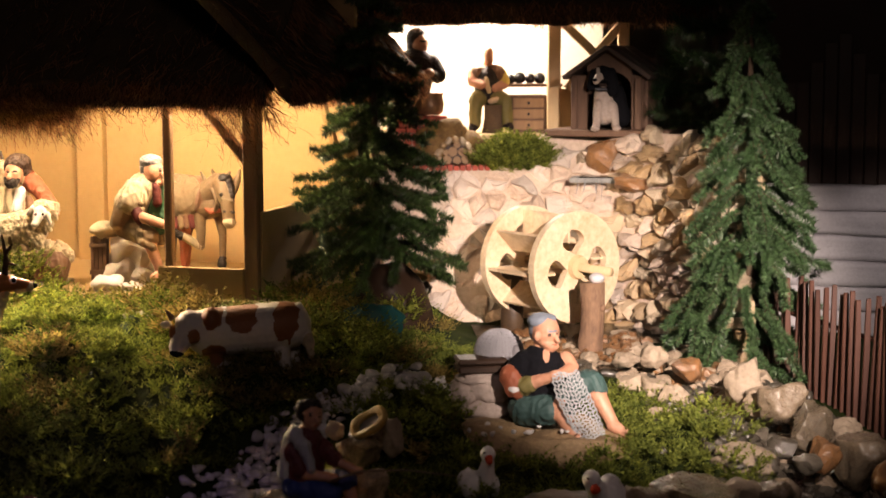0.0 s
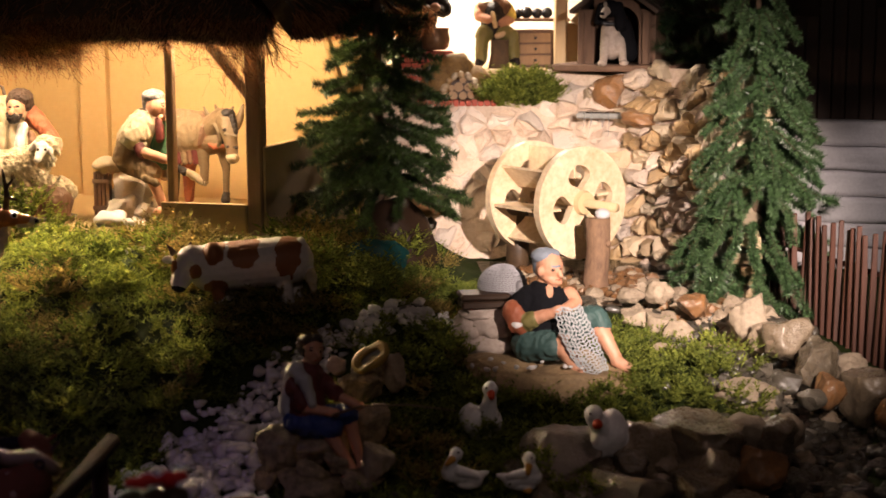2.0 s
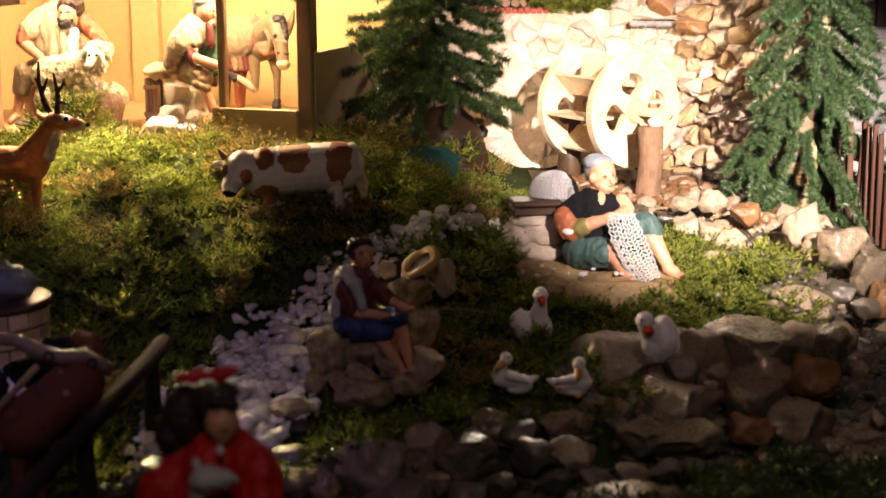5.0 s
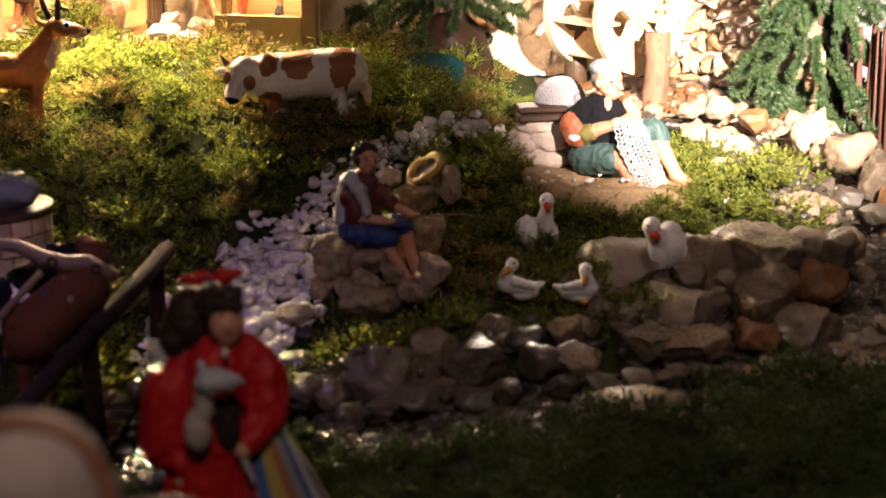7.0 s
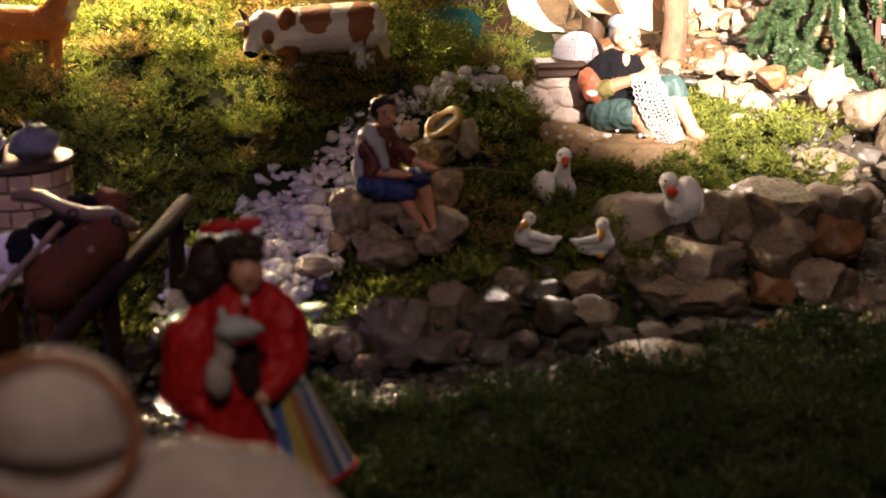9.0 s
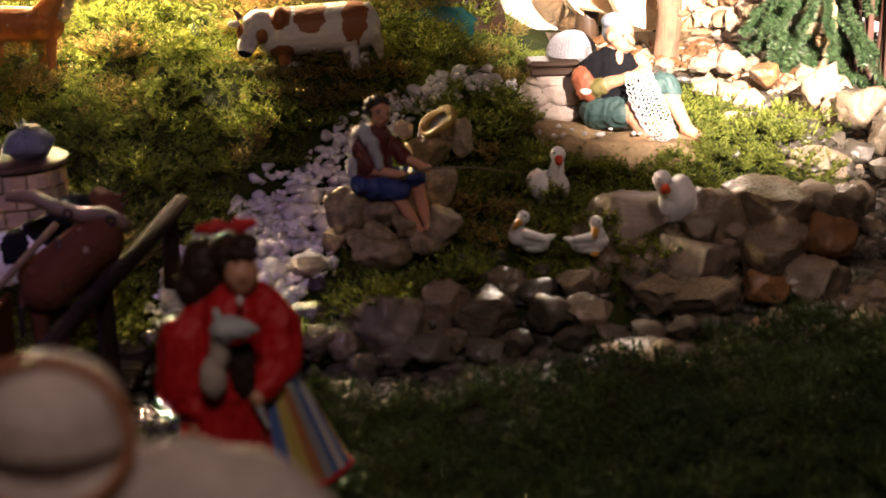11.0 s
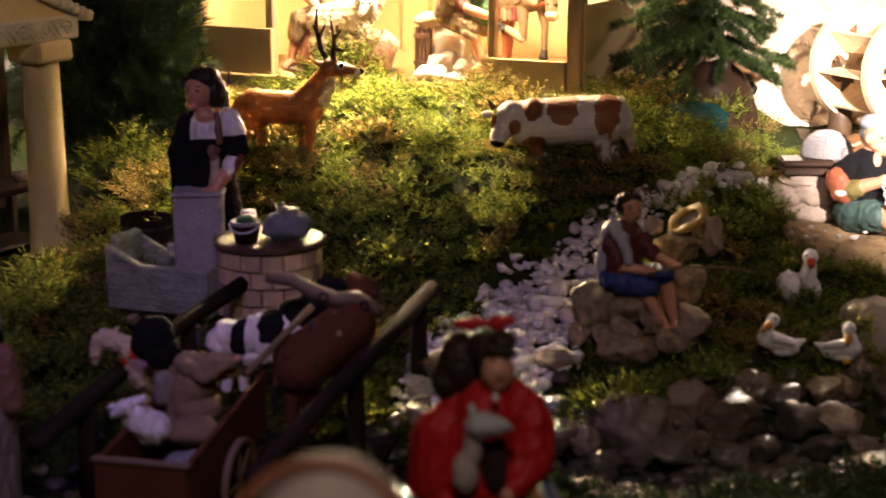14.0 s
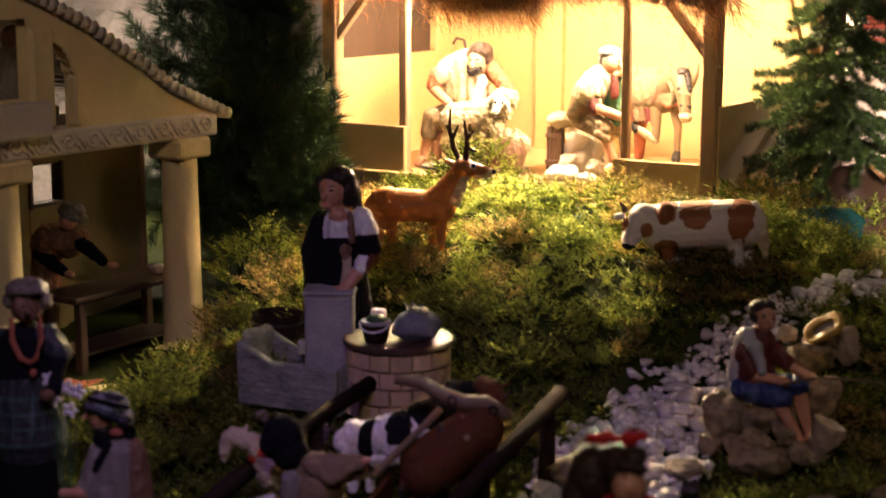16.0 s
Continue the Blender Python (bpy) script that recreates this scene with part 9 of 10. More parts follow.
# ---- the plaster house ----
HOUSE = pose(-1.215, 2.85, 0.0, 0, 0, -110)
house = thing("plaster_house", HOUSE, "yellow plaster house with pillars and a carved frieze", "house")
ROOF_X = (-0.075, 0.059, 0.133, 0.203, 0.271, 0.385, 0.47)
ROOF_Z = (0.589, 0.642, 0.688, 0.725, 0.765, 0.815, 0.845)


def roof_z(x):
    return lerp(ROOF_X, ROOF_Z, x if x < 0.47 else 0.94 - x)


def gable_open(x):
    """The opening of the gable at x: from, to; None where it is solid."""
    x = x if x < 0.47 else 0.94 - x
    if 0.306 < x < 0.357:
        return 0.597, 0.665 + 0.085 * math.sqrt(max(0, 1 - ((0.357 - x) / 0.053) ** 2))
    if 0.408 < x:
        return 0.655, min(0.79, roof_z(x) - 0.035)
    return None


bm = bmesh.new()
xs = np.linspace(-0.055, 0.995, 150)
for a, b in zip(xs, xs[1:]):
    o = gable_open((a + b) / 2)
    spans = [(0.595, None)] if not o else ([(0.595, o[0])] if o[0] > 0.6 else []) + [(o[1], None)]
    for lo, hi in spans:
        za, zb = (roof_z(a), roof_z(b)) if hi is None else (hi, hi)
        if min(za, zb) <= lo:
            continue
        for y in (0.0, 0.022):
            f = [bm.verts.new((x, y, z)) for x, z in ((a, lo), (b, lo), (b, zb), (a, za))]
            bm.faces.new(f if y > 0.01 else f[::-1])
        if o:
            bm.faces.new([bm.verts.new(p) for p in ((a, 0, lo), (b, 0, lo), (b, 0.022, lo), (a, 0.022, lo))])
part("gable_wall", bm, "cream_plaster", house)
boxed("mullion", (0.352, 0.410, -0.006, 0.034, 0.60, 0.775), "cream_plaster", house, 0.008, "square plaster window pillar")
boxed("mullion", (0.53, 0.588, -0.006, 0.034, 0.60, 0.775), "cream_plaster", house, 0.008)
boxed("window_trim", (0.292, 0.308, 0.005, 0.03, 0.60, 0.69), "cream_plaster", house, 0.005)
boxed("balcony", (0.386, 0.556, 0.0, 0.06, 0.59, 0.652), "frieze", house, 0.006)
boxed("beam", (-0.065, 1.0, -0.03, 0.030, 0.553, 0.598), "frieze", house, 0.004, "carved pinkish frieze")
for k in range(17):
    x0 = -0.03 + 0.06 * k
    bm = bmesh.new()
    pts = [(x0 + 0.0165 * math.cos(a) * (1 - a / 11), 0.031, 0.576 + 0.0165 * math.sin(a) * (1 - a / 11) * (-1) ** k) for a in np.linspace(0, 9, 22)]
    tube(bm, pts, [0.0035] * 22, 6)
    tube(bm, [(x0 + 0.02, 0.031, 0.562), (x0 + 0.03, 0.032, 0.578), (x0 + 0.042, 0.031, 0.592)], [0.003, 0.005, 0.002], 6)
    tube(bm, [(x0 + 0.03, 0.031, 0.560), (x0 + 0.042, 0.032, 0.570), (x0 + 0.05, 0.031, 0.588)], [0.002, 0.004, 0.002], 6)
    part("scroll", bm, "frieze", house, smooth=True)
k = 0
x = -0.085
while x < 1.02:
    z = roof_z(min(max(x, -0.075), 1.015)) + (0.004 if x > -0.075 else 0.0)
    slope = roof_z(min(1.0, x + 0.02)) - roof_z(max(-0.07, x))
    m = pose(x, 0.0, z + 0.006, 0, -math.degrees(math.atan2(slope, 0.02)) if x > -0.07 else -20, 0)
    t = part("roof_tile", tube(bmesh.new(), [(0, -0.34, 0), (0, -0.1, 0.001), (0, 0.040, 0)], [0.0115, 0.0118, 0.0115], 8), "frieze", house, smooth=True)
    t.matrix_local = m
    x += 0.0185
    k += 1
for cx in (0.015, 0.466, 0.92):
    p = part("pillar", tube(bmesh.new(), [(cx, 0, 0.13), (cx, 0, 0.16), (cx, 0, 0.3), (cx, 0, 0.52)], [0.041, 0.040, 0.037, 0.034], 12, 0.06), "cream_plaster", house, "rounded yellow plaster pillar", smooth=True)
    boxed("capital", (cx - 0.048, cx + 0.048, -0.042, 0.042, 0.515, 0.554), "cream_plaster", p, 0.006)
    boxed("plinth", (cx - 0.05, cx + 0.05, -0.045, 0.045, 0.10, 0.145), "cream_plaster", p, 0.01)
boxed("floor_slab", (-0.12, 1.05, -0.40, 0.06, 0.06, 0.118), "cream_plaster", house, 0.006)
boxed("floor_tiles", (-0.10, 1.03, -0.38, 0.0, 0.1185, 0.122), "red_brick", house, 0.001)
boxed("back_cloth", (-0.19, 0.034, -0.315, -0.305, 0.12, 0.56), "canvas", house, 0.002, "olive hanging cloth")
boxed("back_wall", (0.125, 1.0, -0.32, -0.30, 0.12, 0.60), "canvas", house, 0.002)
boxed("lower_wall", (0.034, 0.125, -0.32, -0.30, 0.12, 0.41), "canvas", house, 0.002)
boxed("lintel", (0.034, 0.125, -0.32, -0.30, 0.485, 0.60), "canvas", house, 0.002)
for d in ((0.034, 0.042, -0.325, -0.295, 0.40, 0.49), (0.117, 0.125, -0.325, -0.295, 0.40, 0.49), (0.034, 0.125, -0.325, -0.295, 0.402, 0.410)):
    boxed("window_frame", d, "dark_board", house, 0.001)
boxed("upper_floor", (-0.05, 1.0, -0.32, -0.03, 0.56, 0.58), "canvas", house, 0.001)
boxed("corner_post", (-0.205, -0.190, -0.315, -0.30, 0.12, 0.56), "post_wood", house, 0.002)
table = thing("work_table", HOUSE @ pose(0.095, -0.10, 0.12), "brown wooden work table with a bowl", "table")
boxed("tabletop", (-0.15, 0.16, -0.055, 0.055, 0.14, 0.152), "dark_board", table, 0.003)
for x in (-0.125, 0.135):
    for y in (-0.04, 0.04):
        boxed("leg", (x - 0.009, x + 0.009, y - 0.009, y + 0.009, 0, 0.14), "dark_board", table, 0.002)
boxed("shelf", (-0.13, 0.14, -0.045, 0.045, 0.035, 0.042), "dark_board", table, 0.002)
bowl = thing("bowl", HOUSE @ pose(-0.01, -0.09, 0.2725), "small pale clay bowl on the table", "bowl")
part("bowl_body", tube(bmesh.new(), [(0, 0, 0.0), (0, 0, 0.006), (0, 0, 0.014), (0, 0, 0.017)], [0.010, 0.017, 0.020, 0.021], 16), "sack", bowl, smooth=True)

# crumpled rock paper behind the house and the far left
bm = bmesh.new()
cols = [[bm.verts.new((-2.9 + 0.045 * i + 0.05 * noise.noise(Vector((i * 0.3, j * 0.4, 1))), 4.15 + 0.33 * ease(35, 40, i) + 0.16 * noise.noise(Vector((i * 0.16, j * 0.2, 5))) + 0.07 * noise.noise(Vector((i * 0.5, j * 0.5, 8))), 0.05 + 0.05 * j)) for j in range(33)] for i in range(44)]
for a, b in zip(cols, cols[1:]):
    for j in range(32):
        bm.faces.new((a[j], b[j], b[j + 1], a[j + 1]))
tagged(part("backdrop", bm, "rock_paper"), "crumpled grey paper rock face behind the house", "backdrop", kind="structure")

# ---- the well and its things ----
well = thing("well", pose(-0.680, 2.43, 0.0), "round brick well with a wooden lid", "well")
for r in range(4):
    n = 15
    for k in range(n):
        a0 = 2 * math.pi * (k + 0.5 * (r % 2)) / n
        bm = bmesh.new()
        ring = []
        for da in (0.026, 0.15, 0.27, 0.393):
            a = a0 + da
            ring.append([bm.verts.new((rr * math.cos(a), rr * math.sin(a), z)) for rr, z in ((0.066, 0.165 + 0.028 * r), (0.085 + 0.0012 * ((k * 7 + r) % 3 - 1), 0.165 + 0.028 * r), (0.085 + 0.0012 * ((k * 7 + r) % 3 - 1), 0.1885 + 0.028 * r), (0.066, 0.1885 + 0.028 * r))])
        for p, q in zip(ring, ring[1:]):
            for i in range(4):
                bm.faces.new((p[i], q[i], q[(i + 1) % 4], p[(i + 1) % 4]))
        bm.faces.new(ring[0])
        bm.faces.new(ring[-1][::-1])
        bmesh.ops.recalc_face_normals(bm, faces=bm.faces[:])
        part("brick", bm, "tan_brick", well)
part("mortar_core", tube(bmesh.new(), [(0, 0, 0.16), (0, 0, 0.276)], [0.0785, 0.0785], 30), "earth_rock", well)
part("lid", tube(bmesh.new(), [(0, 0, 0.276), (0, 0, 0.279), (0, 0, 0.286), (0, 0, 0.288)], [0.086, 0.090, 0.090, 0.086], 36), "dark_board", well, "brown round wooden lid")
pump = thing("stone_pump", pose(-0.802, 2.455, 0.20, 0, 0, 12), "pale grey stone pump block", "pump")
boxed("block", (-0.040, 0.040, -0.035, 0.035, 0.0, 0.150), "grey_stone", pump, 0.004)
boxed("cap", (-0.043, 0.043, -0.038, 0.038, 0.150, 0.158), "grey_stone", pump, 0.003)
boxed("spout", (-0.055, -0.040, -0.012, 0.006, 0.045, 0.068), "grey_stone", pump, 0.003)
trough = thing("wooden_trough", pose(-0.845, 2.42, 0.165, 0, 0, -14), "weathered grey-brown wooden water trough", "trough")
for d in ((-0.095, 0.095, -0.045, -0.030, 0, 0.078), (-0.095, 0.095, 0.045, 0.060, 0, 0.078), (-0.095, -0.080, -0.030, 0.045, 0, 0.086), (0.080, 0.095, -0.030, 0.045, 0, 0.078), (-0.080, 0.080, -0.030, 0.045, 0, 0.03)):
    bm = box(bmesh.new(), *d, 0.003)
    bmesh.ops.subdivide_edges(bm, edges=bm.edges[:], cuts=2, use_grid_fill=True)
    for v in bm.verts:
        v.co.z += 0.030 * ease(-0.040, -0.095, v.co.x) * v.co.z / 0.078
        v.co += noise.noise_vector(v.co * 70) * 0.0035
    part("trough_wall", bm, "trough_wood", trough)
tub = thing("wooden_tub", pose(-0.93, 2.56, 0.215), "brown wooden tub with hoops", "tub")
for k in range(18):
    a = 2 * math.pi * k / 18
    boxed("stave", (0.038, 0.044, -0.0072, 0.0072, 0.0, 0.07), "rail_wood", tub, 0.001, m=Matrix.Rotation(a, 4, "Z"))
for z in (0.015, 0.055):
    part("hoop", tube(bmesh.new(), [(0, 0, z - 0.003), (0, 0, z + 0.003)], [0.0455, 0.0455], 30, close=False), "iron", tub)
part("tub_bottom", tube(bmesh.new(), [(0, 0, 0.004), (0, 0, 0.012)], [0.037, 0.037], 24), "rail_wood", tub)
bucket = thing("bucket", pose(-0.705, 2.385, 0.288), "small wooden bucket with green leaves", "bucket")
part("bucket_body", tube(bmesh.new(), [(0, 0, 0), (0, 0, 0.012), (0, 0, 0.032)], [0.017, 0.020, 0.0235], 18), "rail_wood", bucket, smooth=True)
part("rim", tube(bmesh.new(), [(0, 0, 0.030), (0, 0, 0.035)], [0.0245, 0.0245], 20), "grey_stone", bucket)
part("leaves", ball(bmesh.new(), (0.002, 0, 0.036), (0.018, 0.018, 0.009), 0), "green_cloth", bucket, smooth=True)
part("handle", tube(bmesh.new(), [(0.024 * math.cos(a), -0.018 * math.sin(a) - 0.008, 0.032 - 0.012 * math.sin(a)) for a in np.linspace(0, math.pi, 10)], [0.0016] * 10, 6), "whitewash", bucket)
bag = thing("cloth_bag", pose(-0.645, 2.41, 0.287), "tied grey-green cloth bag", "bag")
bm = ball(bmesh.new(), (0, 0, 0.023), (0.038, 0.034, 0.025), 0, seg=22)
tube(bm, [(0, 0, 0.038), (0.001, 0, 0.046), (0.003, 0, 0.055)], [0.022, 0.010, 0.020], 16)
for v in bm.verts:
    a = math.atan2(v.co.y, v.co.x)
    v.co *= 1 + 0.10 * math.sin(9 * a) * min(1, max(0, (v.co.z - 0.012) / 0.03))
    v.co += noise.noise_vector(v.co * 60) * 0.007
part("bag_body", bm, "grey_bag", bag, smooth=True)
cup = thing("clay_cup", pose(-0.715, 2.44, 0.288), "small white clay cup", "cup")
part("cup_body", tube(bmesh.new(), [(0, 0, 0), (0, 0, 0.028), (0, 0, 0.04)], [0.011, 0.013, 0.012], 14), "whitewash", cup, smooth=True)

# ---- the bridge with its log rails, and the ox cart ----
bridge = thing("bridge", pose(0, 0, 0), "dark plank bridge with rough log rails", "bridge")
for k in range(17):
    y = 1.66 + 0.042 * k
    boxed("plank", (-0.79 + 0.08 * (y - 1.7), -0.46 + 0.10 * (y - 1.7), y, y + 0.039, 0.025 + 0.06 * (y - 1.7), 0.038 + 0.06 * (y - 1.7)), "rail_wood", bridge, 0.002)
for pts in ([(-0.521, 1.72, 0.158), (-0.478, 1.92, 0.188), (-0.435, 2.12, 0.214), (-0.394, 2.31, 0.243)], [(-0.828, 1.80, 0.154), (-0.805, 1.98, 0.172), (-0.760, 2.17, 0.203), (-0.700, 2.37, 0.229)]):
    part("rail", tube(bmesh.new(), pts, [0.0125, 0.0132, 0.0132, 0.0138], 12, 0.18), "rail_wood", bridge, "round log rail", smooth=True)
for x, y, z in ((-0.408, 2.27, 0.225), (-0.456, 2.02, 0.195), (-0.51, 1.78, 0.16), (-0.75, 2.20, 0.205), (-0.812, 1.93, 0.165)):
    part("rail_post", tube(bmesh.new(), [(x, y + 0.008, 0.03), (x, y + 0.008, z)], [0.014, 0.012], 10, 0.2), "rail_wood", bridge, smooth=True)
cart = thing("ox_cart", pose(-0.66, 1.86, 0.0, 0, 0, -5), "brown wooden ox cart with open box", "cart")
boxed("front_board", (-0.062, 0.062, -0.115, -0.107, 0.085, 0.158), "horse_coat", cart, 0.002)
for x in (-0.060, 0.056):
    bm = box(bmesh.new(), x, x + 0.008, -0.107, 0.17, 0.075, 0.162, 0.002)
    for v in bm.verts:
        v.co.z += 0.12 * (v.co.y + 0.1)
    part("side_board", bm, "horse_coat", cart)
boxed("cart_floor", (-0.058, 0.058, -0.107, 0.17, 0.078, 0.086), "horse_coat", cart, 0.002)
boxed("top_trim", (-0.064, 0.066, -0.118, -0.106, 0.158, 0.163), "yoke_wood", cart, 0.001)
for s in (-1, 1):
    m = Matrix.Translation((s * 0.075, 0.03, 0.085))
    bm = bmesh.new()
    tube(bm, [m @ Vector((0, 0.055 * math.cos(a), 0.055 * math.sin(a))) for a in np.linspace(0, 2 * math.pi, 26)], [0.006] * 26, 8)
    w = part("wheel", bm, "yoke_wood", cart, smooth=True)
    for k in range(4):
        a = math.pi * k / 4
        part("spoke", tube(bmesh.new(), [m @ Vector((0, 0.055 * math.cos(a), 0.055 * math.sin(a))), m @ Vector((0, -0.055 * math.cos(a), -0.055 * math.sin(a)))], [0.003, 0.003], 6), "yoke_wood", w)
for k, (x, y, z, r) in enumerate(((0.02, 0.02, 0.155, 0.035), (0.03, -0.05, 0.135, 0.028), (0.0, 0.08, 0.165, 0.036), (-0.03, 0.03, 0.15, 0.028))):
    s = thing("grain_sack", cart.matrix_world @ pose(x, y, z - r * 0.55, 0, 0, 40 * k), "crumpled grey-tan sack in the cart", "sack", "sacks in the cart")
    bm = ball(bmesh.new(), (0, 0, r * 0.55), (r, r * 0.9, r * 0.6), 0, seg=18)
    for v in bm.verts:
        v.co += noise.noise_vector(v.co * 60 + Vector((k, 0, 0))) * 0.007
    part("sack_body", bm, "grey_bag" if k == 1 else "tan_cloth", s, smooth=True)
yoke = thing("ox_yoke", pose(0, 0, 0), "pale curved wooden ox yoke with iron rings", "yoke")
part("bar", tube(bmesh.new(), [(-0.592, 2.08, 0.313), (-0.555, 2.08, 0.311), (-0.523, 2.075, 0.296), (-0.491, 2.075, 0.286), (-0.463, 2.08, 0.287), (-0.440, 2.085, 0.272), (-0.430, 2.09, 0.264)], [0.008, 0.010, 0.011, 0.011, 0.011, 0.010, 0.008], 10, 0.1), "yoke_wood", yoke, smooth=True)
for c in ((-0.507, 2.064, 0.292), (-0.450, 2.068, 0.281)):
    part("ring", tube(bmesh.new(), [(c[0] + 0.006 * math.cos(a), c[1], c[2] + 0.006 * math.sin(a)) for a in np.linspace(0, 6.28, 14)], [0.0016] * 14, 6), "iron", yoke)
part("shaft", tube(bmesh.new(), [(-0.53, 2.09, 0.27), (-0.60, 1.98, 0.20)], [0.005, 0.005], 8), "yoke_wood", yoke)

# ---- round the fisherman ----
ledge = part("rock_ledge", bmesh.new(), "pale_boulder")
bm = bmesh.new()
bmesh.ops.create_icosphere(bm, subdivisions=4, radius=1.0)
for v in bm.verts:
    v.co = Vector((v.co.x * 0.175, v.co.y * 0.105, max(-0.6, min(0.55, v.co.z)) * 0.05))
    v.co += noise.noise_vector(v.co * 16) * 0.016 + noise.noise_vector(v.co * 50) * 0.006 + noise.noise_vector(v.co * 120) * 0.002
bm.to_mesh(ledge.data)
bm.free()
ledge.data.materials[0] = M["ledge_earth"]
ledge.matrix_world = pose(0.315, 2.83, 0.208, 4, 3, -14)
tagged(ledge, "flat earthy rock ledge under the fisherman", "rock")
rnd = random.Random(4)
spots = [(0.30 + rnd.uniform(-0.14, 0.1), 2.78 + rnd.uniform(-0.04, 0.05), 0.243) for k in range(16)]
pebbles("pebbles", spots, [rnd.uniform(0.007, 0.014) for s in spots], "white_gravel", 12, "small pale shells and pebbles on the ledge")

stack = thing("stone_stack", pose(0.209, 2.93, 0.235), "stack of lumpy grey-pink stones", "stone stack")
for k, (x, y, z, a, b, c) in enumerate(((0.004, 0, 0.016, 0.058, 0.046, 0.024), (-0.030, 0.004, 0.046, 0.030, 0.040, 0.026), (0.016, -0.002, 0.052, 0.042, 0.042, 0.030), (0.002, 0.004, 0.073, 0.048, 0.040, 0.016))):
    bm = bmesh.new()
    bmesh.ops.create_icosphere(bm, subdivisions=4, radius=1.0)
    for v in bm.verts:
        d = v.co.copy()
        d *= 1 + 0.20 * noise.noise(d * 1.7 + Vector((k * 5, 0, 0))) + 0.10 * (1 - 2 * abs(noise.noise(d * 3 + Vector((k * 3, 9, 0))))) + 0.03 * noise.noise(d * 9)
        v.co = Vector((x + d.x * a, y + d.y * b, z + max(-0.9, min(0.85, d.z)) * c))
    part("stone", bm, "sack", stack, smooth=True)
box_ob = thing("wooden_box", pose(0.208, 2.93, 0.322, 0, 0, 6), "dark brown flat wooden box", "box")
boxed("body", (-0.046, 0.046, -0.03, 0.03, 0, 0.014), "box_wood", box_ob, 0.003)
boxed("lid", (-0.048, 0.048, -0.032, 0.032, 0.016, 0.028), "box_wood", box_ob, 0.004)


def netting(name, surface, nu, nv, r, material):
    """Knotted cord along the lines of a surface(u, v)."""
    bm = bmesh.new()
    for i in range(nu + 1):
        tube(bm, [surface(i / nu + 0.25 / nu * ((j % 2) * 2 - 1), j / nv) for j in range(nv + 1)], [r] * (nv + 1), 4)
    for j in range(nv + 1):
        tube(bm, [surface(i / nu, j / nv + 0.25 / nv * ((i % 2) * 2 - 1)) for i in range(nu + 1)], [r] * (nu + 1), 4)
    return bm


heap = thing("net_heap", pose(0.246, 2.965, 0.352), "heaped grey fishing net", "net")
bm = ball(bmesh.new(), (0, 0, 0.0), (0.046, 0.045, 0.042), 0, seg=20)
part("net_core", bm, "net", heap, smooth=True)
dome = lambda u, v: Vector((0.0475 * math.cos(6.28 * u) * math.cos(1.5 * v), 0.0465 * math.sin(6.28 * u) * math.cos(1.5 * v), 0.0445 * math.sin(1.5 * v)))
part("mesh", netting("mesh", dome, 44, 16, 0.0012, "net"), "net_cord", heap, "pale net cords")
part("tail", limb(bmesh.new(), (0.03, -0.035, 0.01), (0.028, -0.045, -0.05), 0.009, 0.008), "net", heap, smooth=True)
net = thing("fishing_net", pose(0.0, 0.0, 0.0), "white knotted fishing net across the knees", "net")
NET = [Vector(p) for p in ((0.3504, 2.7950, 0.3448), (0.3632, 2.7750, 0.3026), (0.3811, 2.7650, 0.2636), (0.4019, 2.7620, 0.2301))]


def drape(u, v):
    k = min(2.999, max(0.0, v * 3))
    p = NET[int(k)].lerp(NET[int(k) + 1], k - int(k))
    w = lerp((0, 0.35, 0.7, 1), (0.044, 0.056, 0.052, 0.040), v)
    return p + Vector(((u - 0.5) * w, -0.012 * math.sin(3.14 * u) + 0.003 * math.sin(9 * v + 5 * u), (u - 0.5) * 0.012 + 0.004 * math.sin(6 * u + 4 * v)))

part("mesh", netting("mesh", drape, 8, 18, 0.0017, "net"), "pale_cloth", net)
rod = thing("fishing_rod", pose(0, 0, 0), "thin brown fishing rod held by the boy", "rod")
part("pole", tube(bmesh.new(), [(-0.066, 2.37, 0.262), (-0.02, 2.36, 0.279), (0.05, 2.355, 0.281), (0.125, 2.35, 0.272)], [0.0022, 0.002, 0.0017, 0.001], 6), "yoke_wood", rod, smooth=True)
basket = thing("coiled_basket", pose(-0.006, 2.555, 0.311, 38, -32, -12), "olive-yellow coiled basket lying on a boulder", "basket")
for r, w in ((0.030, 0.0065), (0.024, 0.005)):
    part("coil", tube(bmesh.new(), [(r * math.cos(a), 0.72 * r * math.sin(a), 0.0025 * math.sin(3 * a)) for a in np.linspace(0, 2 * math.pi, 40)], [w] * 40, 8, 0.3, close=False), "stripe_olive", basket, smooth=True)
part("lining", ball(bmesh.new(), (0, 0, -0.006), (0.023, 0.016, 0.005), 0), "grey_cloth", basket, smooth=True)
stick = thing("stick", pose(0, 0, 0), "thin dark stick lying on the gravel", "stick")
part("pole", tube(bmesh.new(), [(0.085, 2.86, 0.262), (0.12, 2.87, 0.268), (0.165, 2.88, 0.274)], [0.002, 0.003, 0.0025], 6), "dark_board", stick)

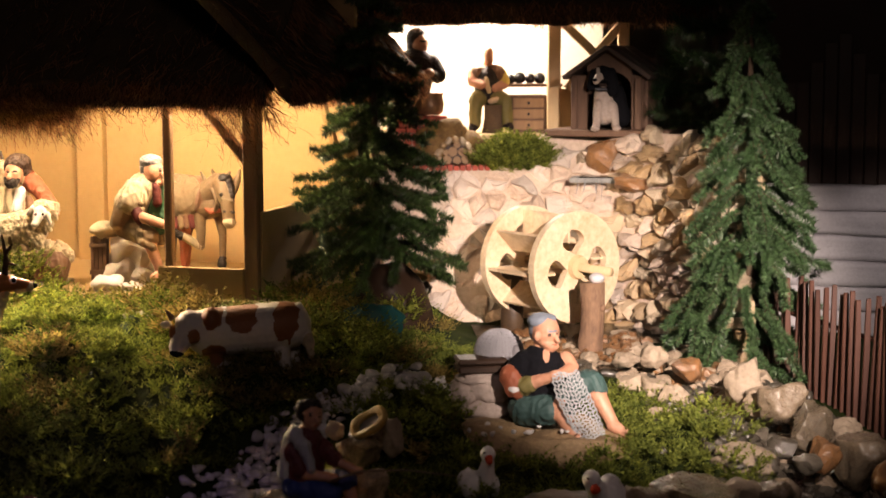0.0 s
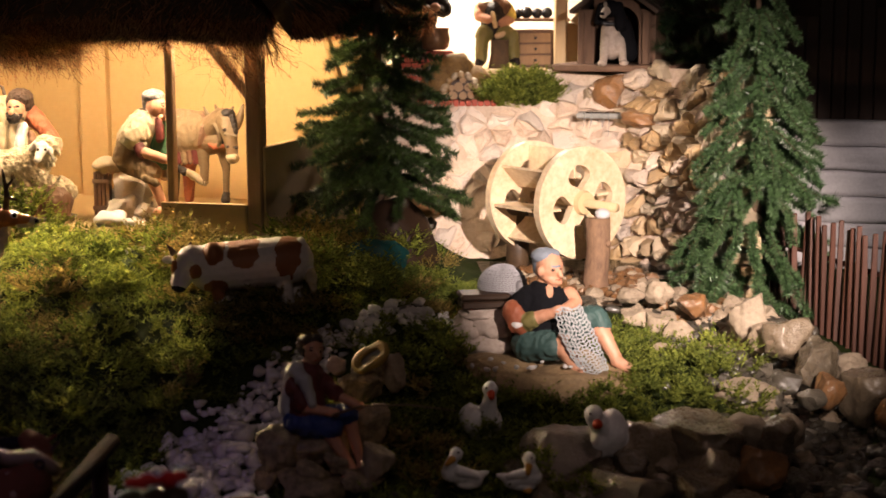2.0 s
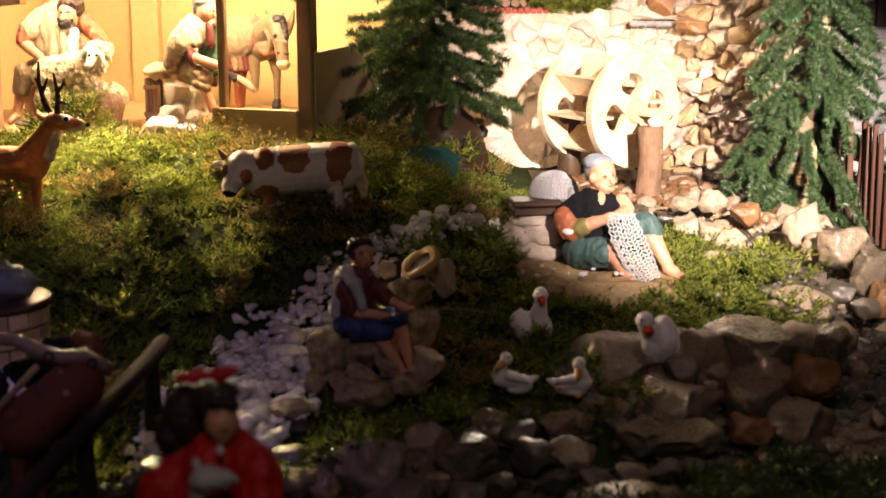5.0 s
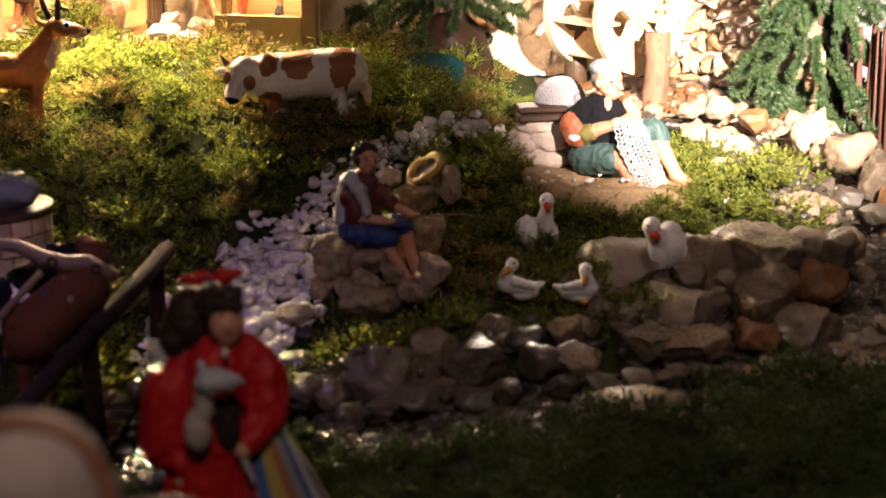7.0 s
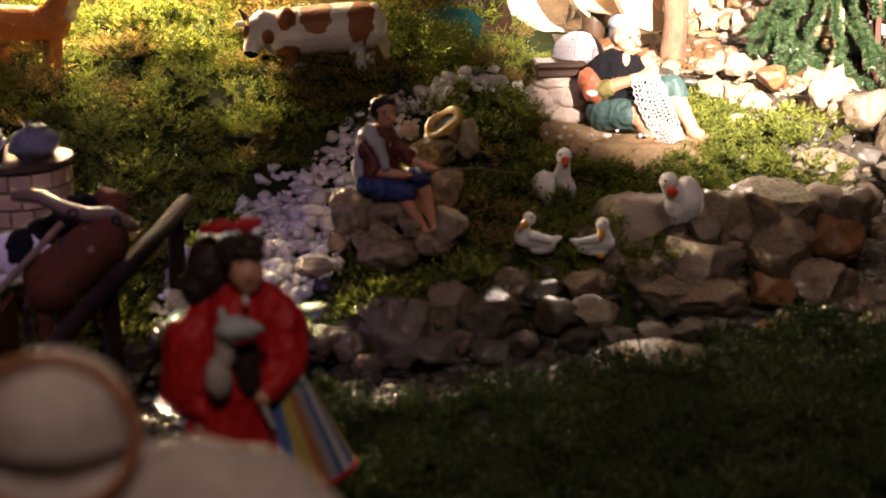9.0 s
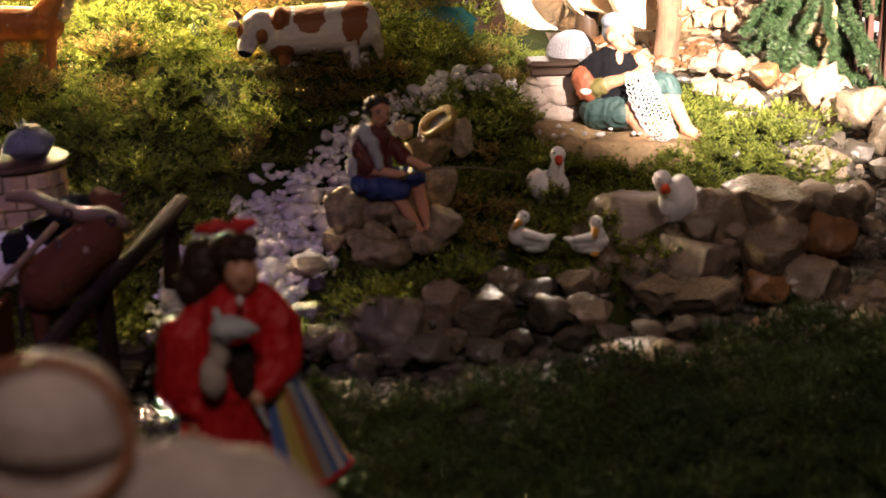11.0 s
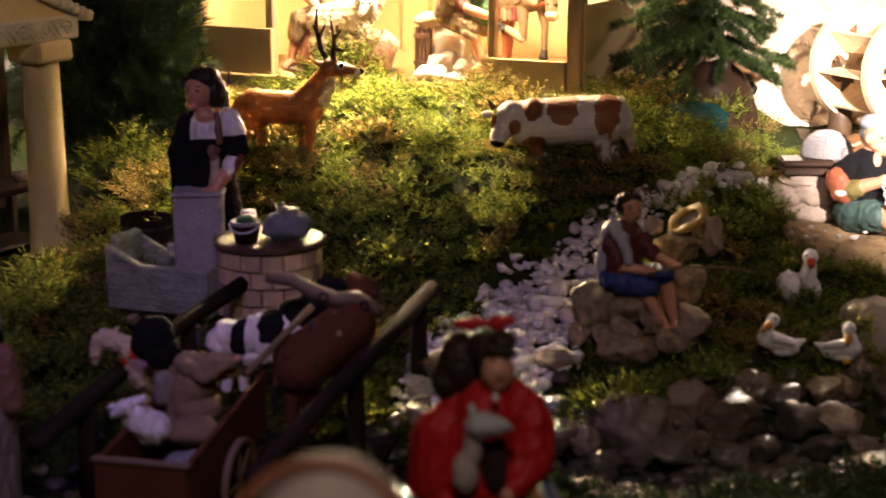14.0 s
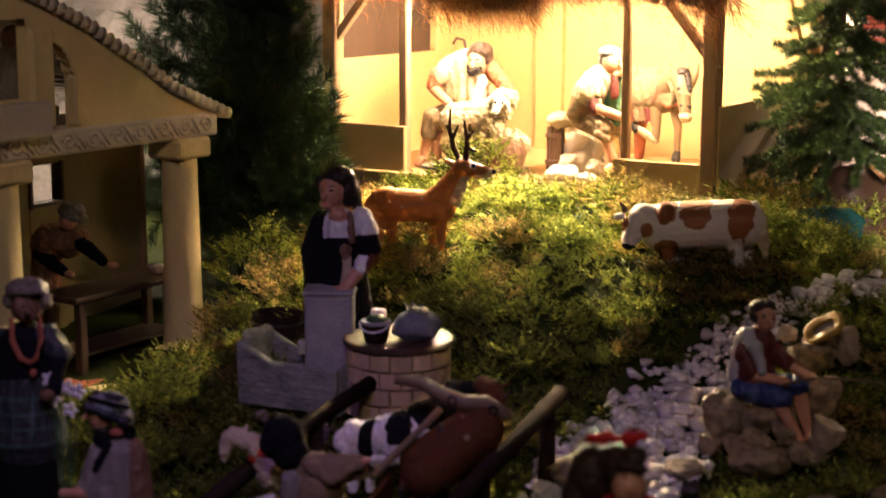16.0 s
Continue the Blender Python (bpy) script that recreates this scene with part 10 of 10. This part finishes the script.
# foot of the dark fir, and the teal cloth by it
foot = thing("tree_stump", pose(0.045, 3.36, 0.345), "sawn dark wooden stump beside the fir", "stump")
# brown wood taken very dark, with the fir's shadow put into the colour
part("stump_body", tube(bmesh.new(), [(0, 0.03, 0.0), (0.0, 0.02, 0.04), (0.02, -0.01, 0.085), (0.03, -0.02, 0.095)], [0.09, 0.082, 0.062, 0.045], 18, 0.3), "box_wood", foot, smooth=True)
cloth = thing("teal_cloth", pose(-0.005, 3.19, 0.340), "crumpled teal cloth lying in moss", "cloth")
bm = ball(bmesh.new(), (0, 0, 0.025), (0.075, 0.04, 0.050), 0, seg=22)
for v in bm.verts:
    v.co += noise.noise_vector(v.co * 40) * 0.018
part("cloth_body", bm, "teal", cloth, smooth=True)

# ---- in the stable ----
for x, y, z, w, h in ((-0.556, 3.600, 0.491, 0.063, 0.065), (-0.563, 3.600, 0.437, 0.074, 0.060), (-0.520, 3.595, 0.462, 0.051, 0.051), (-0.517, 3.585, 0.429, 0.045, 0.040), (-0.493, 3.600, 0.431, 0.043, 0.043), (-0.585, 3.620, 0.454, 0.037, 0.049), (-0.536, 3.630, 0.519, 0.055, 0.040)):
    rk = rock(x, y, z, w, h, "s")
    tagged(rk, "pale rounded stone of the seat in the stable", "rock", "stones of the seat")
crate = thing("wooden_crate", pose(-0.611, 3.600, FZ + 0.012, 0, 0, -8), "small brown wooden crate standing on end", "crate")
crate.scale = (0.95, 1.0, 1.02)
for k in range(4):
    boxed("slat", (-0.020 + 0.010 * k, -0.0115 + 0.010 * k, -0.012, 0.012, 0.0, 0.105), "kennel_wood", crate, 0.001)
for z in (0.02, 0.08):
    boxed("batten", (-0.022, 0.022, -0.016, -0.012, z, z + 0.010), "kennel_wood", crate, 0.001)
for k, (x, y, z, a, b, c, mt, lab) in enumerate(((-0.595, 3.600, 0.510, 0.036, 0.028, 0.018, "beige_cloth", "beige bundle on the crate"), (-0.573, 3.463, 0.406, 0.036, 0.024, 0.018, "white_cloth", "white wool sack on the floor"), (-0.523, 3.470, 0.406, 0.026, 0.02, 0.010, "white_cloth", "small white wool sack on the floor"))):
    s = thing("wool_sack", pose(x, y, z), lab, "sack", "sacks in the stable")
    bm = ball(bmesh.new(), (0, 0, c), (a, b, c), 0, seg=20)
    for v in bm.verts:
        v.co += noise.noise_vector(v.co * 55 + Vector((k, 0, 0))) * 0.008
    part("sack_body", bm, mt, s, smooth=True)
plank = thing("floor_plank", pose(-0.46, 3.26, 0.378, 0, 0, -18), "pale plank end at the stable edge", "plank")
boxed("board", (-0.05, 0.03, -0.02, 0.02, 0.0, 0.012), "whitewash", plank, 0.002)
hook = thing("shepherd_crook", pose(0, 0, 0), "dark shepherd's crook behind the shepherd", "crook")
part("pole", tube(bmesh.new(), [(-0.83, 3.75, 0.42), (-0.85, 3.74, 0.66), (-0.858, 3.735, 0.70), (-0.875, 3.73, 0.705), (-0.885, 3.73, 0.69)], [0.004, 0.004, 0.004, 0.004, 0.003], 8), "dark_board", hook, smooth=True)

# ---- the dolls in front ----
skirt = thing("striped_ribbon_skirt", pose(-0.192, 1.505, 0.168), "striped ribbon skirt of the red doll", "skirt")
STRIPES = ("stripe_blue", "stripe_yellow", "orange_cloth", "pale_cloth", "stripe_blue", "white_cloth", "stripe_yellow", "red_cloth")


def flare(a, v):
    """A point of the skirt: round it by a, down it by v."""
    r = 0.038 + 0.034 * v + 0.004 * math.sin(5 * a) * v
    return Vector((r * math.cos(a) * 1.12 + 0.012 * v, r * math.sin(a) * 0.8, 0.105 - 0.105 * v))


for k in range(30):
    a = 2 * math.pi * k / 30
    bm = bmesh.new()
    rows = [[bm.verts.new(flare(a + d, v) * (1 + 0.012 * (k % 2))) for d in (-0.108, 0.0, 0.108)] for v in (0, 0.25, 0.5, 0.75, 1)]
    for p, q in zip(rows, rows[1:]):
        for j in range(2):
            bm.faces.new((p[j], p[j + 1], q[j + 1], q[j]))
    bmesh.ops.solidify(bm, geom=bm.faces[:], thickness=0.0008)
    part("ribbon", bm, STRIPES[k % 8], skirt, smooth=True)
part("hem", tube(bmesh.new(), [flare(a, 0.99) for a in np.linspace(0, 2 * math.pi, 50)], [0.0035] * 50, 6), "red_cloth", skirt, "red hem band", smooth=True)
rim = thing("hat_band", pose(-0.215, 0.77, 0.518, 68, 12, 8), "brown band edging the pale hat", "hat band")
part("band", tube(bmesh.new(), [(0.047 * math.cos(a), 0.040 * math.sin(a), 0) for a in np.linspace(0, 2 * math.pi, 40)], [0.0032] * 40, 8), "cow_brown", rim, smooth=True)
flowers = thing("flower_bunch", pose(-1.02, 1.92, 0.0), "bunch of small white artificial flowers", "flowers")
rnd = random.Random(3)
for k in range(7):
    c = Vector((rnd.uniform(-0.03, 0.035), rnd.uniform(-0.02, 0.02), 0.30 + rnd.uniform(-0.02, 0.03)))
    st = part("stem", tube(bmesh.new(), [(0, 0, 0.10), tuple(c)], [0.001, 0.0008], 5), "green_cloth", flowers)
    bm = bmesh.new()
    for i in range(5):
        a = 6.28 * i / 5
        ball(bm, (c.x + 0.007 * math.cos(a), c.y - 0.002, c.z + 0.007 * math.sin(a)), (0.006, 0.002, 0.004), 0, (0, -math.degrees(a), 0), 8)
    part("blossom", bm, "white_cloth", st, smooth=True)
